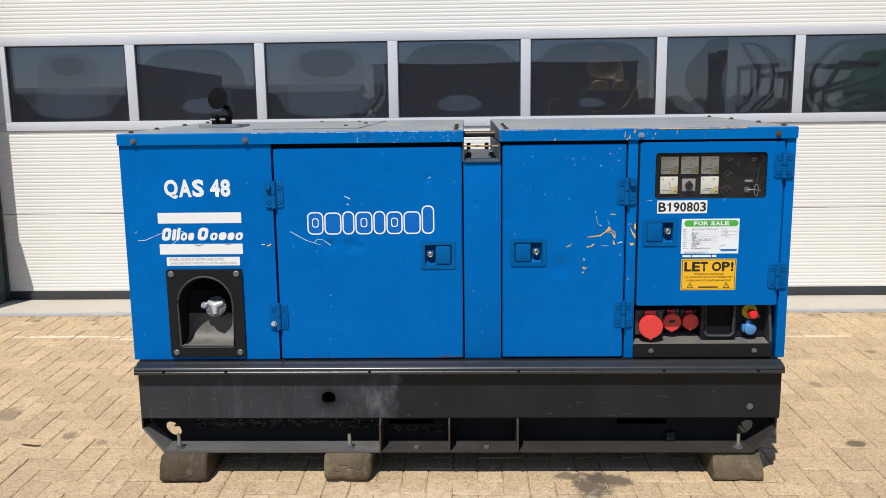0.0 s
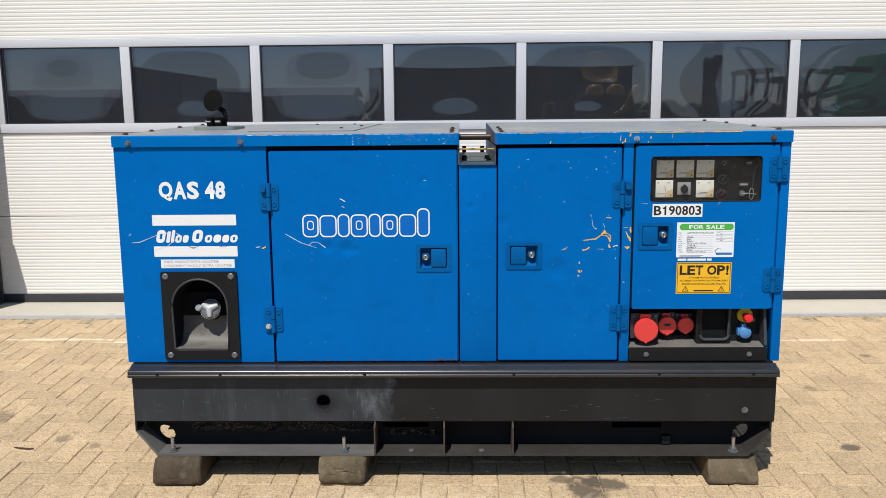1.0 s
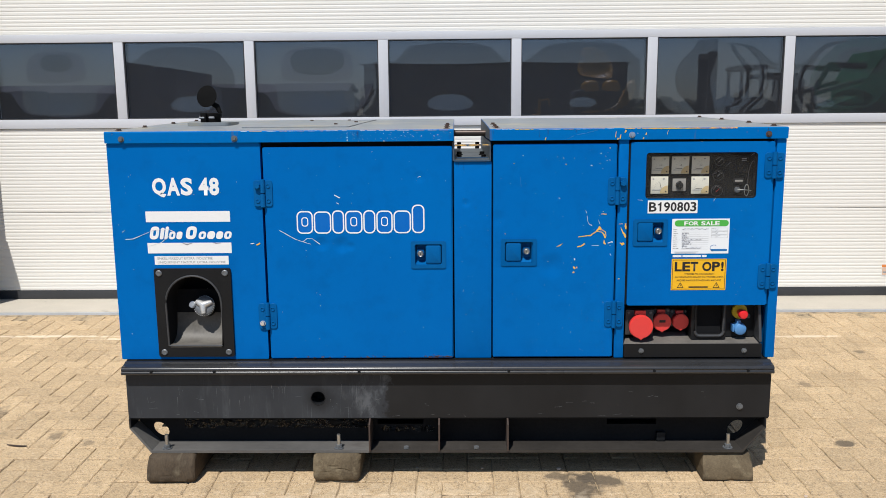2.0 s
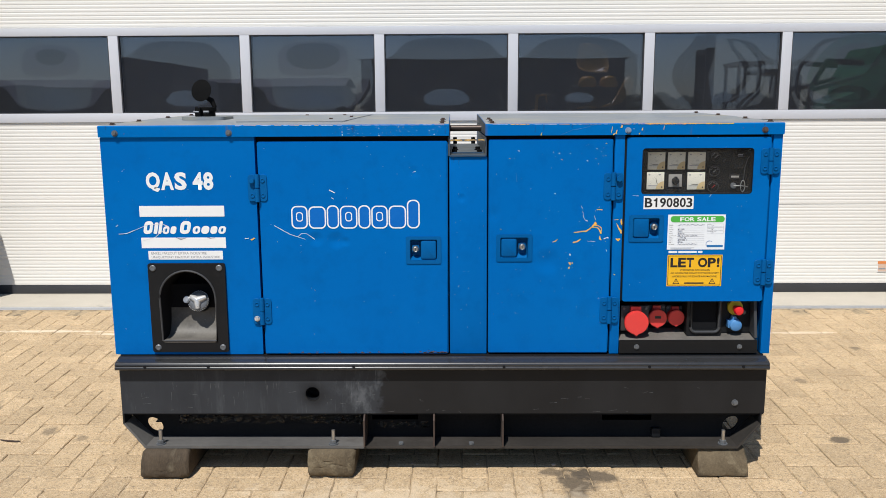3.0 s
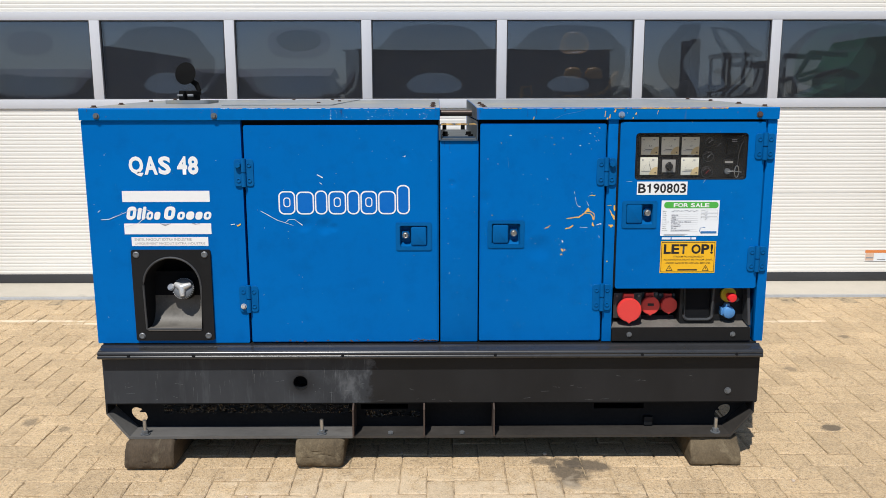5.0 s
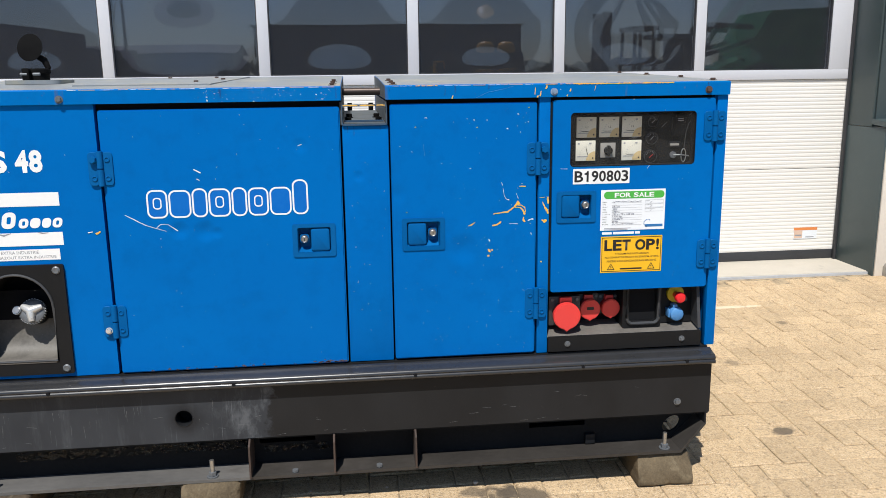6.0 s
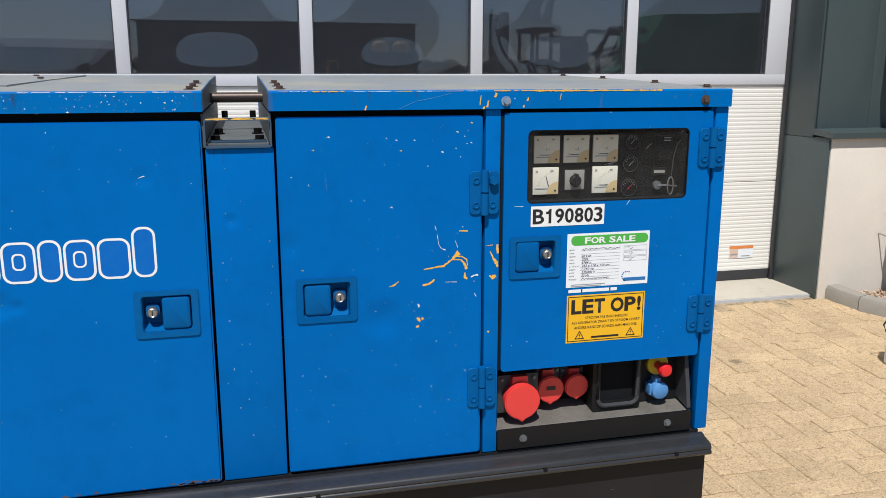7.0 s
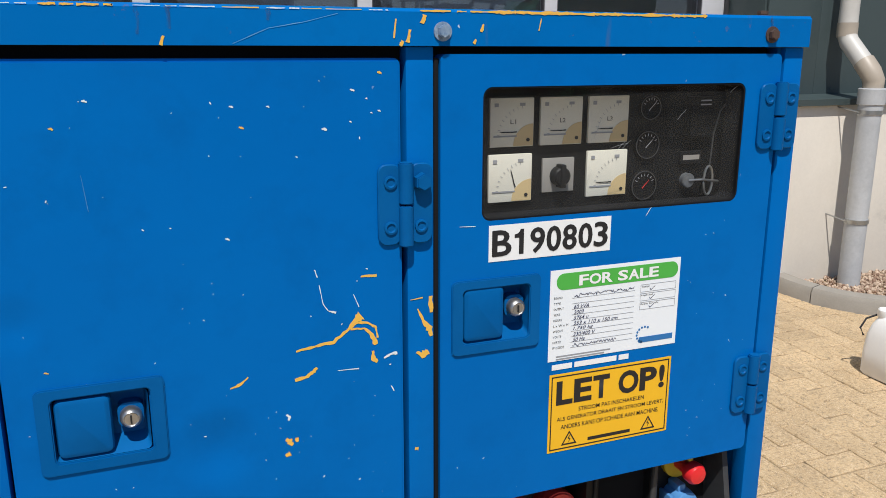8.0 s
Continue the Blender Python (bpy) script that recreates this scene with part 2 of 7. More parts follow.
DARK_STEEL = surface("sooty_steel", (0.003, 0.003, 0.0032), (0.008, 0.0078, 0.0075), 20.0, 150.0, 0.75, 0.0, 0.2, gloss=0.08)
BROWN_STEEL = surface("brown_oxide_tube", (0.1, 0.075, 0.06), (0.06, 0.045, 0.04), 9.0, 150.0, 0.4, 0.6, 0.15)
WOOD = surface("weathered_timber", (0.1, 0.074, 0.048), (0.026, 0.02, 0.015), 8.0, 110.0, 0.85, 0, 0.8, 0.003,
               spots=(0.14, 0.115, 0.078), spot_scale=16.0, spot_at=(0.52, 0.72), stretch=(1.6, 0.4, 0.7), gloss=0.25)
WOOD_PALE = surface("sawn_brown_timber", (0.17, 0.13, 0.078), (0.055, 0.042, 0.027), 8.0, 110.0, 0.85, 0, 0.8, 0.003,
                    spots=(0.22, 0.18, 0.115), spot_scale=12.0, spot_at=(0.52, 0.72), stretch=(1.2, 0.4, 1.2), gloss=0.25)


def stain(name, c, most, scale=30.0, stretch=(1, 1, 1), at=(0.35, 0.65)):
    """A thin uneven film of dirt through which the surface below shows."""
    m, nt, bsdf = nodes_of(name)
    vec, rnd = coords(nt, stretch)
    n = noise_of(nt, vec, scale, 5, 0.65)
    bsdf.inputs["Base Color"].default_value = (*c, 1)
    bsdf.inputs["Roughness"].default_value = 0.85
    bsdf.inputs["Specular IOR Level"].default_value = 0.1
    nt.links.new(ramp_of(nt, n, *at, 0, most), bsdf.inputs["Alpha"])
    return m


RUST_RUN = stain("brown_rust_run", (0.07, 0.055, 0.05), 0.5, 150.0, (1, 1, 0.3), (0.38, 0.72))
WEB_FILM = stain("dried_mud_film", (0.085, 0.074, 0.058), 0.55, 60.0, (0.7, 1, 1.2), (0.46, 0.68))
WHITE_PRINT = plain("white_film", (0.82, 0.83, 0.82), 0.45)
CARD = surface("white_card", (0.8, 0.83, 0.85), (0.76, 0.8, 0.83), 6.0, 90.0, 0.4, 0, 0.03)
INK = plain("black_print", (0.012, 0.012, 0.014), 0.5)
GREY_INK = plain("grey_print", (0.3, 0.31, 0.33), 0.5)
PEN = plain("blue_black_pen", (0.03, 0.035, 0.09), 0.5)
BLUE_INK = plain("blue_print", (0.02, 0.16, 0.42), 0.5)
MARK_BLUE = surface("violet_blue_print", (0.003, 0.118, 0.47), (0.01, 0.15, 0.5), 9.0, 90.0, 0.45, 0, 0.03, gloss=0.06)
GREEN_INK = plain("green_print", (0.07, 0.42, 0.06), 0.45)
YELLOW_FILM = plain("yellow_film", (0.85, 0.47, 0.015), 0.4)
YELLOW_PRIMER = surface("yellow_under_paint", (0.84, 0.47, 0.045), (0.68, 0.4, 0.09), 40.0, 200.0, 0.6)
BLUE_SCRATCH = surface("rubbed_blue_scratch", (0.06, 0.25, 0.5), (0.16, 0.34, 0.52), 40.0, 200.0, 0.6)
BRIGHT_ALLOY = surface("bright_alloy", (0.7, 0.7, 0.69), (0.55, 0.55, 0.54), 30.0, 200.0, 0.3, 0.45, 0.1)
PALE_SCRATCH = surface("pale_bare_scratch", (0.58, 0.68, 0.74), (0.72, 0.74, 0.7), 40.0, 200.0, 0.6)
RED = surface("red_socket_plastic", (0.74, 0.045, 0.04), (0.66, 0.05, 0.045), 12.0, 120.0, 0.45, 0, 0.04)
RED_BTN = plain("red_button", (0.72, 0.02, 0.025), 0.35)
SKY_PLASTIC = surface("blue_socket_plastic", (0.06, 0.22, 0.5), (0.1, 0.27, 0.52), 20.0, 150.0, 0.45, 0, 0.05)
YELLOW_RING = plain("yellow_ring", (0.6, 0.45, 0.02), 0.5)
METER = surface("meter_face", (0.72, 0.7, 0.6), (0.66, 0.65, 0.57), 20.0, 120.0, 0.5, 0, 0.02)
CREAM = plain("meter_corner", (0.6, 0.46, 0.24), 0.5)
GREY_PLATE = plain("switch_plate", (0.3, 0.29, 0.27), 0.5)
DOOR_WHITE = surface("cream_white_coating", (0.8, 0.78, 0.72), (0.765, 0.745, 0.69), 1.2, 30.0, 0.5, 0, 0.03, 0.0005)
ALU = surface("grey_window_rail", (0.6, 0.61, 0.64), (0.56, 0.57, 0.6), 1.5, 60.0, 0.42, 0, 0.04)
RUBBER = surface("black_rubber", (0.028, 0.029, 0.032), (0.045, 0.046, 0.05), 6.0, 120.0, 0.6, 0, 0.1)
CLAD = surface("dark_green_grey_cladding", (0.05, 0.072, 0.075), (0.062, 0.085, 0.088), 1.6, 60.0, 0.42, 0, 0.04, 0.0006)
CLAD_TRIM = surface("dark_green_grey_trim", (0.055, 0.077, 0.078), (0.045, 0.065, 0.067), 2.6, 60.0, 0.4, 0, 0.04, 0.0006)
PLINTH = surface("smooth_concrete", (0.69, 0.635, 0.55), (0.61, 0.56, 0.485), 3.0, 60.0, 0.85, 0, 0.15, 0.001,
                 spots=(0.5, 0.46, 0.4), spot_scale=4.0, spot_at=(0.62, 0.8))
THRESH = surface("concrete_threshold", (0.42, 0.382, 0.315), (0.5, 0.456, 0.38), 5.0, 70.0, 0.85, 0, 0.25, 0.001,
                 spots=(0.25, 0.235, 0.21), spot_scale=7.0, spot_at=(0.64, 0.8))
KERB = surface("grey_kerb_concrete", (0.23, 0.21, 0.18), (0.31, 0.285, 0.245), 9.0, 120.0, 0.85, 0, 0.4, 0.0015)


def paver(name, islands=False):
    """Buff concrete with pale and dark grit, shade differing brick by brick, a few oil stains and a tyre scrape on the yard."""
    m, nt, bsdf = nodes_of(name)
    geo = nt.nodes.new("ShaderNodeNewGeometry")
    vec, rnd = coords(nt)
    if islands:
        rnd = geo.outputs["Random Per Island"]
    pos = geo.outputs["Position"]
    n1, n2, n3 = noise_of(nt, pos, 5.0, 5), noise_of(nt, pos, 110.0, 3, 0.75), noise_of(nt, pos, 330.0, 2, 0.7)
    col = mixed(nt, ramp_of(nt, n1, 0.3, 0.7), (0.445, 0.317, 0.18), (0.55, 0.397, 0.229))
    col = mixed(nt, ramp_of(nt, n2, 0.5, 0.66, 0, 0.75), col, (0.2, 0.145, 0.085))
    n4 = noise_of(nt, pos, 55.0, 5, 0.8)
    col = mixed(nt, ramp_of(nt, n4, 0.56, 0.7, 0, 0.75), col, (0.17, 0.125, 0.078))
    col = mixed(nt, ramp_of(nt, n4, 0.44, 0.3, 0, 0.6), col, (0.66, 0.53, 0.36))
    col = mixed(nt, ramp_of(nt, n3, 0.55, 0.68, 0, 0.8), col, (0.75, 0.64, 0.48))
    col = mixed(nt, ramp_of(nt, noise_of(nt, pos, 26.0, 6, 0.7), 0.54, 0.72, 0, 0.65), col, (0.27, 0.205, 0.13))
    sep = nt.nodes.new("ShaderNodeSeparateXYZ")
    nt.links.new(pos, sep.inputs[0])
    warp = noise_of(nt, pos, 16.0, 4)

    def blob(x, y, rx, ry, dark, strength):
        dx = ramp_of(nt, sep.outputs[0], x - rx, x + rx, -1, 1)
        dy = ramp_of(nt, sep.outputs[1], y - ry, y + ry, -1, 1)
        for n in (dx, dy):
            n.node.clamp = False
        cmb = nt.nodes.new("ShaderNodeCombineXYZ")
        nt.links.new(dx, cmb.inputs[0])
        nt.links.new(dy, cmb.inputs[1])
        ln = nt.nodes.new("ShaderNodeVectorMath")
        ln.operation = 'LENGTH'
        nt.links.new(cmb.outputs[0], ln.inputs[0])
        add = nt.nodes.new("ShaderNodeMath")
        add.operation = 'ADD'
        nt.links.new(ln.outputs["Value"], add.inputs[0])
        nt.links.new(ramp_of(nt, warp, 0.25, 0.75, -0.5, 0.5), add.inputs[1])
        return mixed(nt, ramp_of(nt, add.outputs[0], 0.6, 1.05, strength, 0), col, dark)

    oil, pale = (0.1, 0.08, 0.058), (0.72, 0.6, 0.44)
    for x, y, rx, ry, k in ((2.987, 0.26, 0.06, 0.035, 0.85), (1.79, -0.13, 0.08, 0.13, 0.85), (1.87, -0.07, 0.11, 0.06, 0.85), (1.71, -0.03, 0.06, 0.035, 0.7), (-0.5, 0.35, 0.04, 0.045, 0.6),
                            (-0.31, 0.27, 0.03, 0.03, 0.5), (-0.91, 0.6, 0.06, 0.1, 0.55), (3.62, 1.45, 0.03, 0.03, 0.6), (3.1, 0.95, 0.03, 0.05, 0.5)):
        col = blob(x, y, rx, ry, oil, k)
    col = blob(-1.2, 1.79, 0.42, 0.024, pale, 0.95)
    col = blob(-0.62, 1.74, 0.3, 0.024, pale, 0.9)
    col = blob(3.4, 1.74, 0.3, 0.02, pale, 0.6)
    col = blob(1.15, -0.42, 1.0, 0.3, (0.68, 0.56, 0.4), 0.4)
    hsv = nt.nodes.new("ShaderNodeHueSaturation")
    nt.links.new(ramp_of(nt, rnd, 0, 1, 0.9, 1.08), hsv.inputs["Value"])
    nt.links.new(col, hsv.inputs["Color"])
    nt.links.new(hsv.outputs[0], bsdf.inputs["Base Color"])
    bsdf.inputs["Roughness"].default_value = 0.88
    bsdf.inputs["Specular IOR Level"].default_value = 0.3
    bumped(nt, bsdf, n2, 1.0, 0.004)
    return m


BRICK = paver("buff_concrete_paver")
BRICK_FIELD = paver("buff_paving_field", True)
SAND = surface("joint_sand", (0.3, 0.225, 0.135), (0.46, 0.355, 0.22), 26.0, 200.0, 0.95, 0, 0.9, 0.003,
               spots=(0.16, 0.122, 0.078), spot_scale=22.0, spot_at=(0.47, 0.62))
YARD = surface("yard_paving", (0.16, 0.14, 0.11), (0.21, 0.185, 0.145), 0.8, 30.0, 0.9, 0, 0.3, 0.002)
PEBBLE = surface("pale_pebble", (0.46, 0.36, 0.27), (0.55, 0.46, 0.37), 30.0, 200.0, 0.7, 0, 0.2, 0.001, each=0.3)
GALV = surface("galvanised_pipe", (0.4, 0.41, 0.42), (0.54, 0.55, 0.555), 9.0, 60.0, 0.5, 0.15, 0.1)
PVC = surface("grey_white_pvc", (0.55, 0.53, 0.49), (0.5, 0.48, 0.44), 8.0, 90.0, 0.45, 0, 0.04)
PVC_TAN = surface("tan_pvc_socket", (0.4, 0.34, 0.27), (0.36, 0.31, 0.25), 8.0, 90.0, 0.5, 0, 0.04)
CAN = surface("milky_white_plastic", (0.8, 0.8, 0.79), (0.74, 0.74, 0.73), 9.0, 90.0, 0.4, 0, 0.05)
HALL_DARK = surface("dark_steel_hall", (0.075, 0.08, 0.092), (0.09, 0.095, 0.108), 0.3, 4.0, 0.6, 0, 0.05)
HALL_IN = surface("blue_grey_hall_lining", (0.15, 0.175, 0.21), (0.18, 0.205, 0.24), 0.3, 4.0, 0.7, 0, 0.05)
HALL_ROOF = surface("grey_hall_roof", (0.11, 0.115, 0.12), (0.09, 0.095, 0.1), 0.3, 4.0, 0.7, 0, 0.05)
MACHINE_YELLOW = surface("machine_yellow", (0.85, 0.42, 0.03), (0.75, 0.36, 0.03), 2.0, 20.0, 0.4, 0, 0.05)
MACHINE_GREEN = surface("machine_green", (0.015, 0.16, 0.045), (0.02, 0.2, 0.06), 2.0, 20.0, 0.4, 0, 0.05)
MACHINE_PALE_GREEN = surface("machine_pale_green", (0.05, 0.3, 0.1), (0.04, 0.24, 0.08), 2.0, 20.0, 0.4, 0, 0.05)
MACHINE_BLACK = plain("machine_black", (0.02, 0.02, 0.022), 0.6)
TRUCK_GREY = surface("truck_grey", (0.14, 0.145, 0.15), (0.2, 0.2, 0.205), 0.8, 12.0, 0.55, 0, 0.05)
MACHINE_GREY = surface("machine_dark_grey", (0.04, 0.042, 0.046), (0.055, 0.057, 0.06), 0.8, 12.0, 0.55, 0, 0.05)


def glass(name, ior, tint, share=None, mirror_tint=(1, 1, 1), veil=None):
    """Clear sheet: see-through with a true mirror share, by Fresnel or fixed for a thin cover."""
    m, nt, bsdf = nodes_of(name)
    nt.nodes.remove(bsdf)
    tr = nt.nodes.new("ShaderNodeBsdfTransparent")
    tr.inputs["Color"].default_value = (*tint, 1)
    gl = nt.nodes.new("ShaderNodeBsdfGlossy")
    gl.inputs["Roughness"].default_value = 0.0 if share is None else 0.02
    gl.inputs["Color"].default_value = (*mirror_tint, 1)
    mx = nt.nodes.new("ShaderNodeMixShader")
    if share is None:
        fr = nt.nodes.new("ShaderNodeFresnel")
        fr.inputs["IOR"].default_value = ior
        nt.links.new(fr.outputs[0], mx.inputs[0])
    else:
        mx.inputs[0].default_value = share
    nt.links.new(tr.outputs[0], mx.inputs[1])
    nt.links.new(gl.outputs[0], mx.inputs[2])
    out = mx.outputs[0]
    if share or veil:
        # diffuse film: dust on the cover, a painted veil on the window panes
        haze = nt.nodes.new("ShaderNodeBsdfDiffuse")
        haze.inputs["Color"].default_value = (0.75, 0.74, 0.71, 1)
        dusty = nt.nodes.new("ShaderNodeMixShader")
        tc = nt.nodes.new("ShaderNodeTexCoord")
        nt.links.new(ramp_of(nt, noise_of(nt, tc.outputs["Object"], 9.0, 5, 0.7), 0.35, 0.7, *(veil or (0.008, 0.024))), dusty.inputs[0])
        nt.links.new(out, dusty.inputs[1])
        nt.links.new(haze.outputs[0], dusty.inputs[2])
        out = dusty.outputs[0]
    nt.links.new(out, nt.nodes["Material Output"].inputs[0])
    return m


# blue mirror tint stands in for sky colour; the film lifts the dark panes
GLASS = glass("window_glass", 1.9, (0.88, 0.9, 0.94), mirror_tint=(0.74, 0.8, 1.0), veil=(0.009, 0.015))
PERSPEX = glass("clear_cover", 1.45, (0.97, 0.965, 0.95), 0.02)

# ---- builders ----
PLACE = {}


def put(name, bm, material, parent=None, label="", smooth=False, kind="", category="", group="", open_sheet=False):
    """Link a bmesh in world coordinates as one mesh object, its origin at its middle."""
    me = bpy.data.meshes.new(name)
    if not open_sheet:
        bmesh.ops.recalc_face_normals(bm, faces=bm.faces)
    lo = Vector([min(v.co[i] for v in bm.verts) for i in range(3)])
    hi = Vector([max(v.co[i] for v in bm.verts) for i in range(3)])
    mid = (lo + hi) / 2
    bmesh.ops.translate(bm, verts=bm.verts, vec=-mid)
    bm.to_mesh(me)
    bm.free()
    for m in (material if isinstance(material, (list, tuple)) else [material]):
        me.materials.append(m)
    if smooth:
        me.shade_smooth()
        me.set_sharp_from_angle(angle=radians(38))
    ob = new(name, me)
    ob.location = mid
    PLACE[ob] = mid
    if parent:
        ob.parent = parent
        ob.matrix_parent_inverse = Matrix.Translation(-PLACE[parent])
    return tagged(ob, label, category, group, kind)


def part(name, bm, material, parent, label="", smooth=True):
    return put(name, bm, material, parent, label, smooth)


def pane(name, bm, material, parent, label=""):
    """A single sheet of glass that faces the yard and lets daylight in."""
    ob = put(name, bm, material, parent, label, True, open_sheet=True)
    ob.visible_shadow = False
    return ob


def thing(name, base, label, category, group="", kind=""):
    ob = new(name)
    ob.empty_display_size = 0.1
    ob.location = base
    PLACE[ob] = Vector(base)
    return tagged(ob, label, category, group, kind)


def box(x0, x1, y0, y1, z0, z1, bevel=0.0, seg=2, bm=None):
    b = bmesh.new()
    bmesh.ops.create_cube(b, size=1)
    for v in b.verts:
        v.co = Vector(((x0 + x1) / 2 + v.co.x * (x1 - x0), (y0 + y1) / 2 + v.co.y * (y1 - y0), (z0 + z1) / 2 + v.co.z * (z1 - z0)))
    if bevel:
        bmesh.ops.bevel(b, geom=b.edges[:], offset=bevel, segments=seg, affect='EDGES', profile=0.6)
    return joined(bm, b)


def joined(bm, b):
    if bm is None:
        return b
    me = bpy.data.meshes.new("tmp")
    b.to_mesh(me)
    b.free()
    bm.from_mesh(me)
    bpy.data.meshes.remove(me)
    return bm


def cyl(a, b, r, r2=None, n=24, bevel=0.0, bm=None):
    """A rod or disc from point a to point b."""
    a, b = Vector(a), Vector(b)
    m = bmesh.new()
    bmesh.ops.create_cone(m, cap_ends=True, segments=n, radius1=r, radius2=r if r2 is None else r2, depth=(b - a).length)
    if bevel:
        rim = [e for e in m.edges if any(len(f.verts) > 4 for f in e.link_faces)]
        bmesh.ops.bevel(m, geom=rim, offset=bevel, segments=2, affect='EDGES')
    turn = (b - a).to_track_quat('Z', 'Y').to_matrix().to_4x4()
    bmesh.ops.transform(m, verts=m.verts, matrix=Matrix.Translation((a + b) / 2) @ turn)
    return joined(bm, m)


def tube(points, r, n=14, bm=None, closed_ends=True):
    """A round bar along a bent line."""
    m = bmesh.new()
    pts = [Vector(p) for p in points]
    rings = []
    for i, p in enumerate(pts):
        d = (pts[min(i + 1, len(pts) - 1)] - pts[max(i - 1, 0)]).normalized()
        q = d.to_track_quat('Z', 'Y')
        rr = r[i] if isinstance(r, (list, tuple)) else r
        rings.append([m.verts.new(p + q @ Vector((rr * math.cos(2 * math.pi * k / n), rr * math.sin(2 * math.pi * k / n), 0))) for k in range(n)])
    for s, t in zip(rings, rings[1:]):
        for k in range(n):
            m.faces.new((s[k], s[(k + 1) % n], t[(k + 1) % n], t[k]))
    if closed_ends:
        m.faces.new(rings[0])
        m.faces.new(rings[-1])
    return joined(bm, m)


def prism(outline, y0, y1, holes=(), bm=None, axis="y"):
    """A plate of the given outline (x, z), from y0 to y1, with holes right through it."""
    m = bmesh.new()
    loops = [list(outline)] + [list(h) for h in holes]

    def at(p, d):
        return {"y": (p[0], d, p[1]), "x": (d, p[0], p[1]), "z": (p[0], p[1], d)}[axis]
    for d in (y0, y1):
        edges = []
        for lp in loops:
            vs = [m.verts.new(at(p, d)) for p in lp]
            edges += [m.edges.new((vs[i], vs[(i + 1) % len(vs)])) for i in range(len(vs))]
        bmesh.ops.triangle_fill(m, use_beauty=True, use_dissolve=False, edges=edges)
    m.verts.ensure_lookup_table()
    half = len(m.verts) // 2
    i = 0
    for lp in loops:
        k = len(lp)
        for j in range(k):
            a, b = i + j, i + (j + 1) % k
            m.faces.new((m.verts[a], m.verts[b], m.verts[half + b], m.verts[half + a]))
        i += k
    bmesh.ops.recalc_face_normals(m, faces=m.faces)
    m.normal_update()
    return joined(bm, m)


def rounded(x0, x1, z0, z1, r, n=5):
    out = []
    for cx, cz, a0 in ((x1 - r, z1 - r, 0), (x0 + r, z1 - r, 90), (x0 + r, z0 + r, 180), (x1 - r, z0 + r, 270)):
        for k in range(n + 1):
            a = radians(a0 + 90 * k / n)
            out.append((cx + r * math.cos(a), cz + r * math.sin(a)))
    return out


def ring(cx, cz, rx, rz, n=28, tilt=0.0):
    out = []
    for k in range(n):
        a = 2 * math.pi * k / n
        u, v = rx * math.cos(a), rz * math.sin(a)
        out.append((cx + u * math.cos(tilt) - v * math.sin(tilt), cz + u * math.sin(tilt) + v * math.cos(tilt)))
    return out


def lathe(profile, centre, direction=(0, -1, 0), n=28):
    """A turned shape: (radius, height) along the direction."""
    m = bmesh.new()
    q = Vector(direction).to_track_quat('Z', 'Y')
    c = Vector(centre)
    rings = [[m.verts.new(c + q @ Vector((r * math.cos(2 * math.pi * k / n), r * math.sin(2 * math.pi * k / n), h))) for k in range(n)] for r, h in profile]
    for s, t in zip(rings, rings[1:]):
        for k in range(n):
            m.faces.new((s[k], s[(k + 1) % n], t[(k + 1) % n], t[k]))
    m.faces.new(rings[0])
    m.faces.new(rings[-1])
    return m


def ribbon(points, widths, y, bm=None, seed=1):
    """A flat flake of uneven width along a line on a front panel."""
    m = bmesh.new()
    rnd = random.Random(seed)
    fine, wid = [], []
    for i in range(len(points) - 1):
        for s in range(4):
            f = s / 4
            fine.append(Vector(points[i]).lerp(Vector(points[i + 1]), f))
            wid.append(widths[i] + (widths[i + 1] - widths[i]) * f)
    fine.append(Vector(points[-1]))
    wid.append(widths[-1])
    last = None
    for i, p in enumerate(fine):
        d = (fine[min(i + 1, len(fine) - 1)] - fine[max(i - 1, 0)])
        d = d.normalized() if d.length > 0 else Vector((1, 0))
        nrm = Vector((-d.y, d.x)) * wid[i] * 0.5
        a, b = p + nrm * rnd.uniform(0.5, 1.3), p - nrm * rnd.uniform(0.5, 1.3)
        pair = (m.verts.new((a.x, y, a.y)), m.verts.new((b.x, y, b.y)))
        if last:
            m.faces.new((last[0], pair[0], pair[1], last[1]))
        last = pair
    return joined(bm, m)


def lettering(text, x0, x1, z0, z1, y, weight=0.0, shear=0.0):
    """Words in the built-in font, stretched to a box on a front panel."""
    cu = bpy.data.curves.new("words", 'FONT')
    cu.body = text
    cu.offset = weight
    cu.shear = shear
    cu.resolution_u = 3
    ob = bpy.data.objects.new("words", cu)
    me = bpy.data.meshes.new_from_object(ob)
    bpy.data.objects.remove(ob)
    bpy.data.curves.remove(cu)
    m = bmesh.new()
    m.from_mesh(me)
    bpy.data.meshes.remove(me)
    xs, ys = [v.co.x for v in m.verts], [v.co.y for v in m.verts]
    w, h = max(xs) - min(xs), max(ys) - min(ys)
    ax, ay = min(xs), min(ys)
    for v in m.verts:
        v.co = Vector((x0 + (v.co.x - ax) / w * (x1 - x0), y, z0 + (v.co.y - ay) / h * (z1 - z0)))
    return m


ADVANCE = {" ": 0.28, "1": 0.556, "I": 0.28, "L": 0.6, "E": 0.66, "T": 0.62, "O": 0.78, "P": 0.67, "!": 0.33, "F": 0.61, "R": 0.72, "S": 0.67, "A": 0.72,
           "B": 0.72, "Q": 0.78}


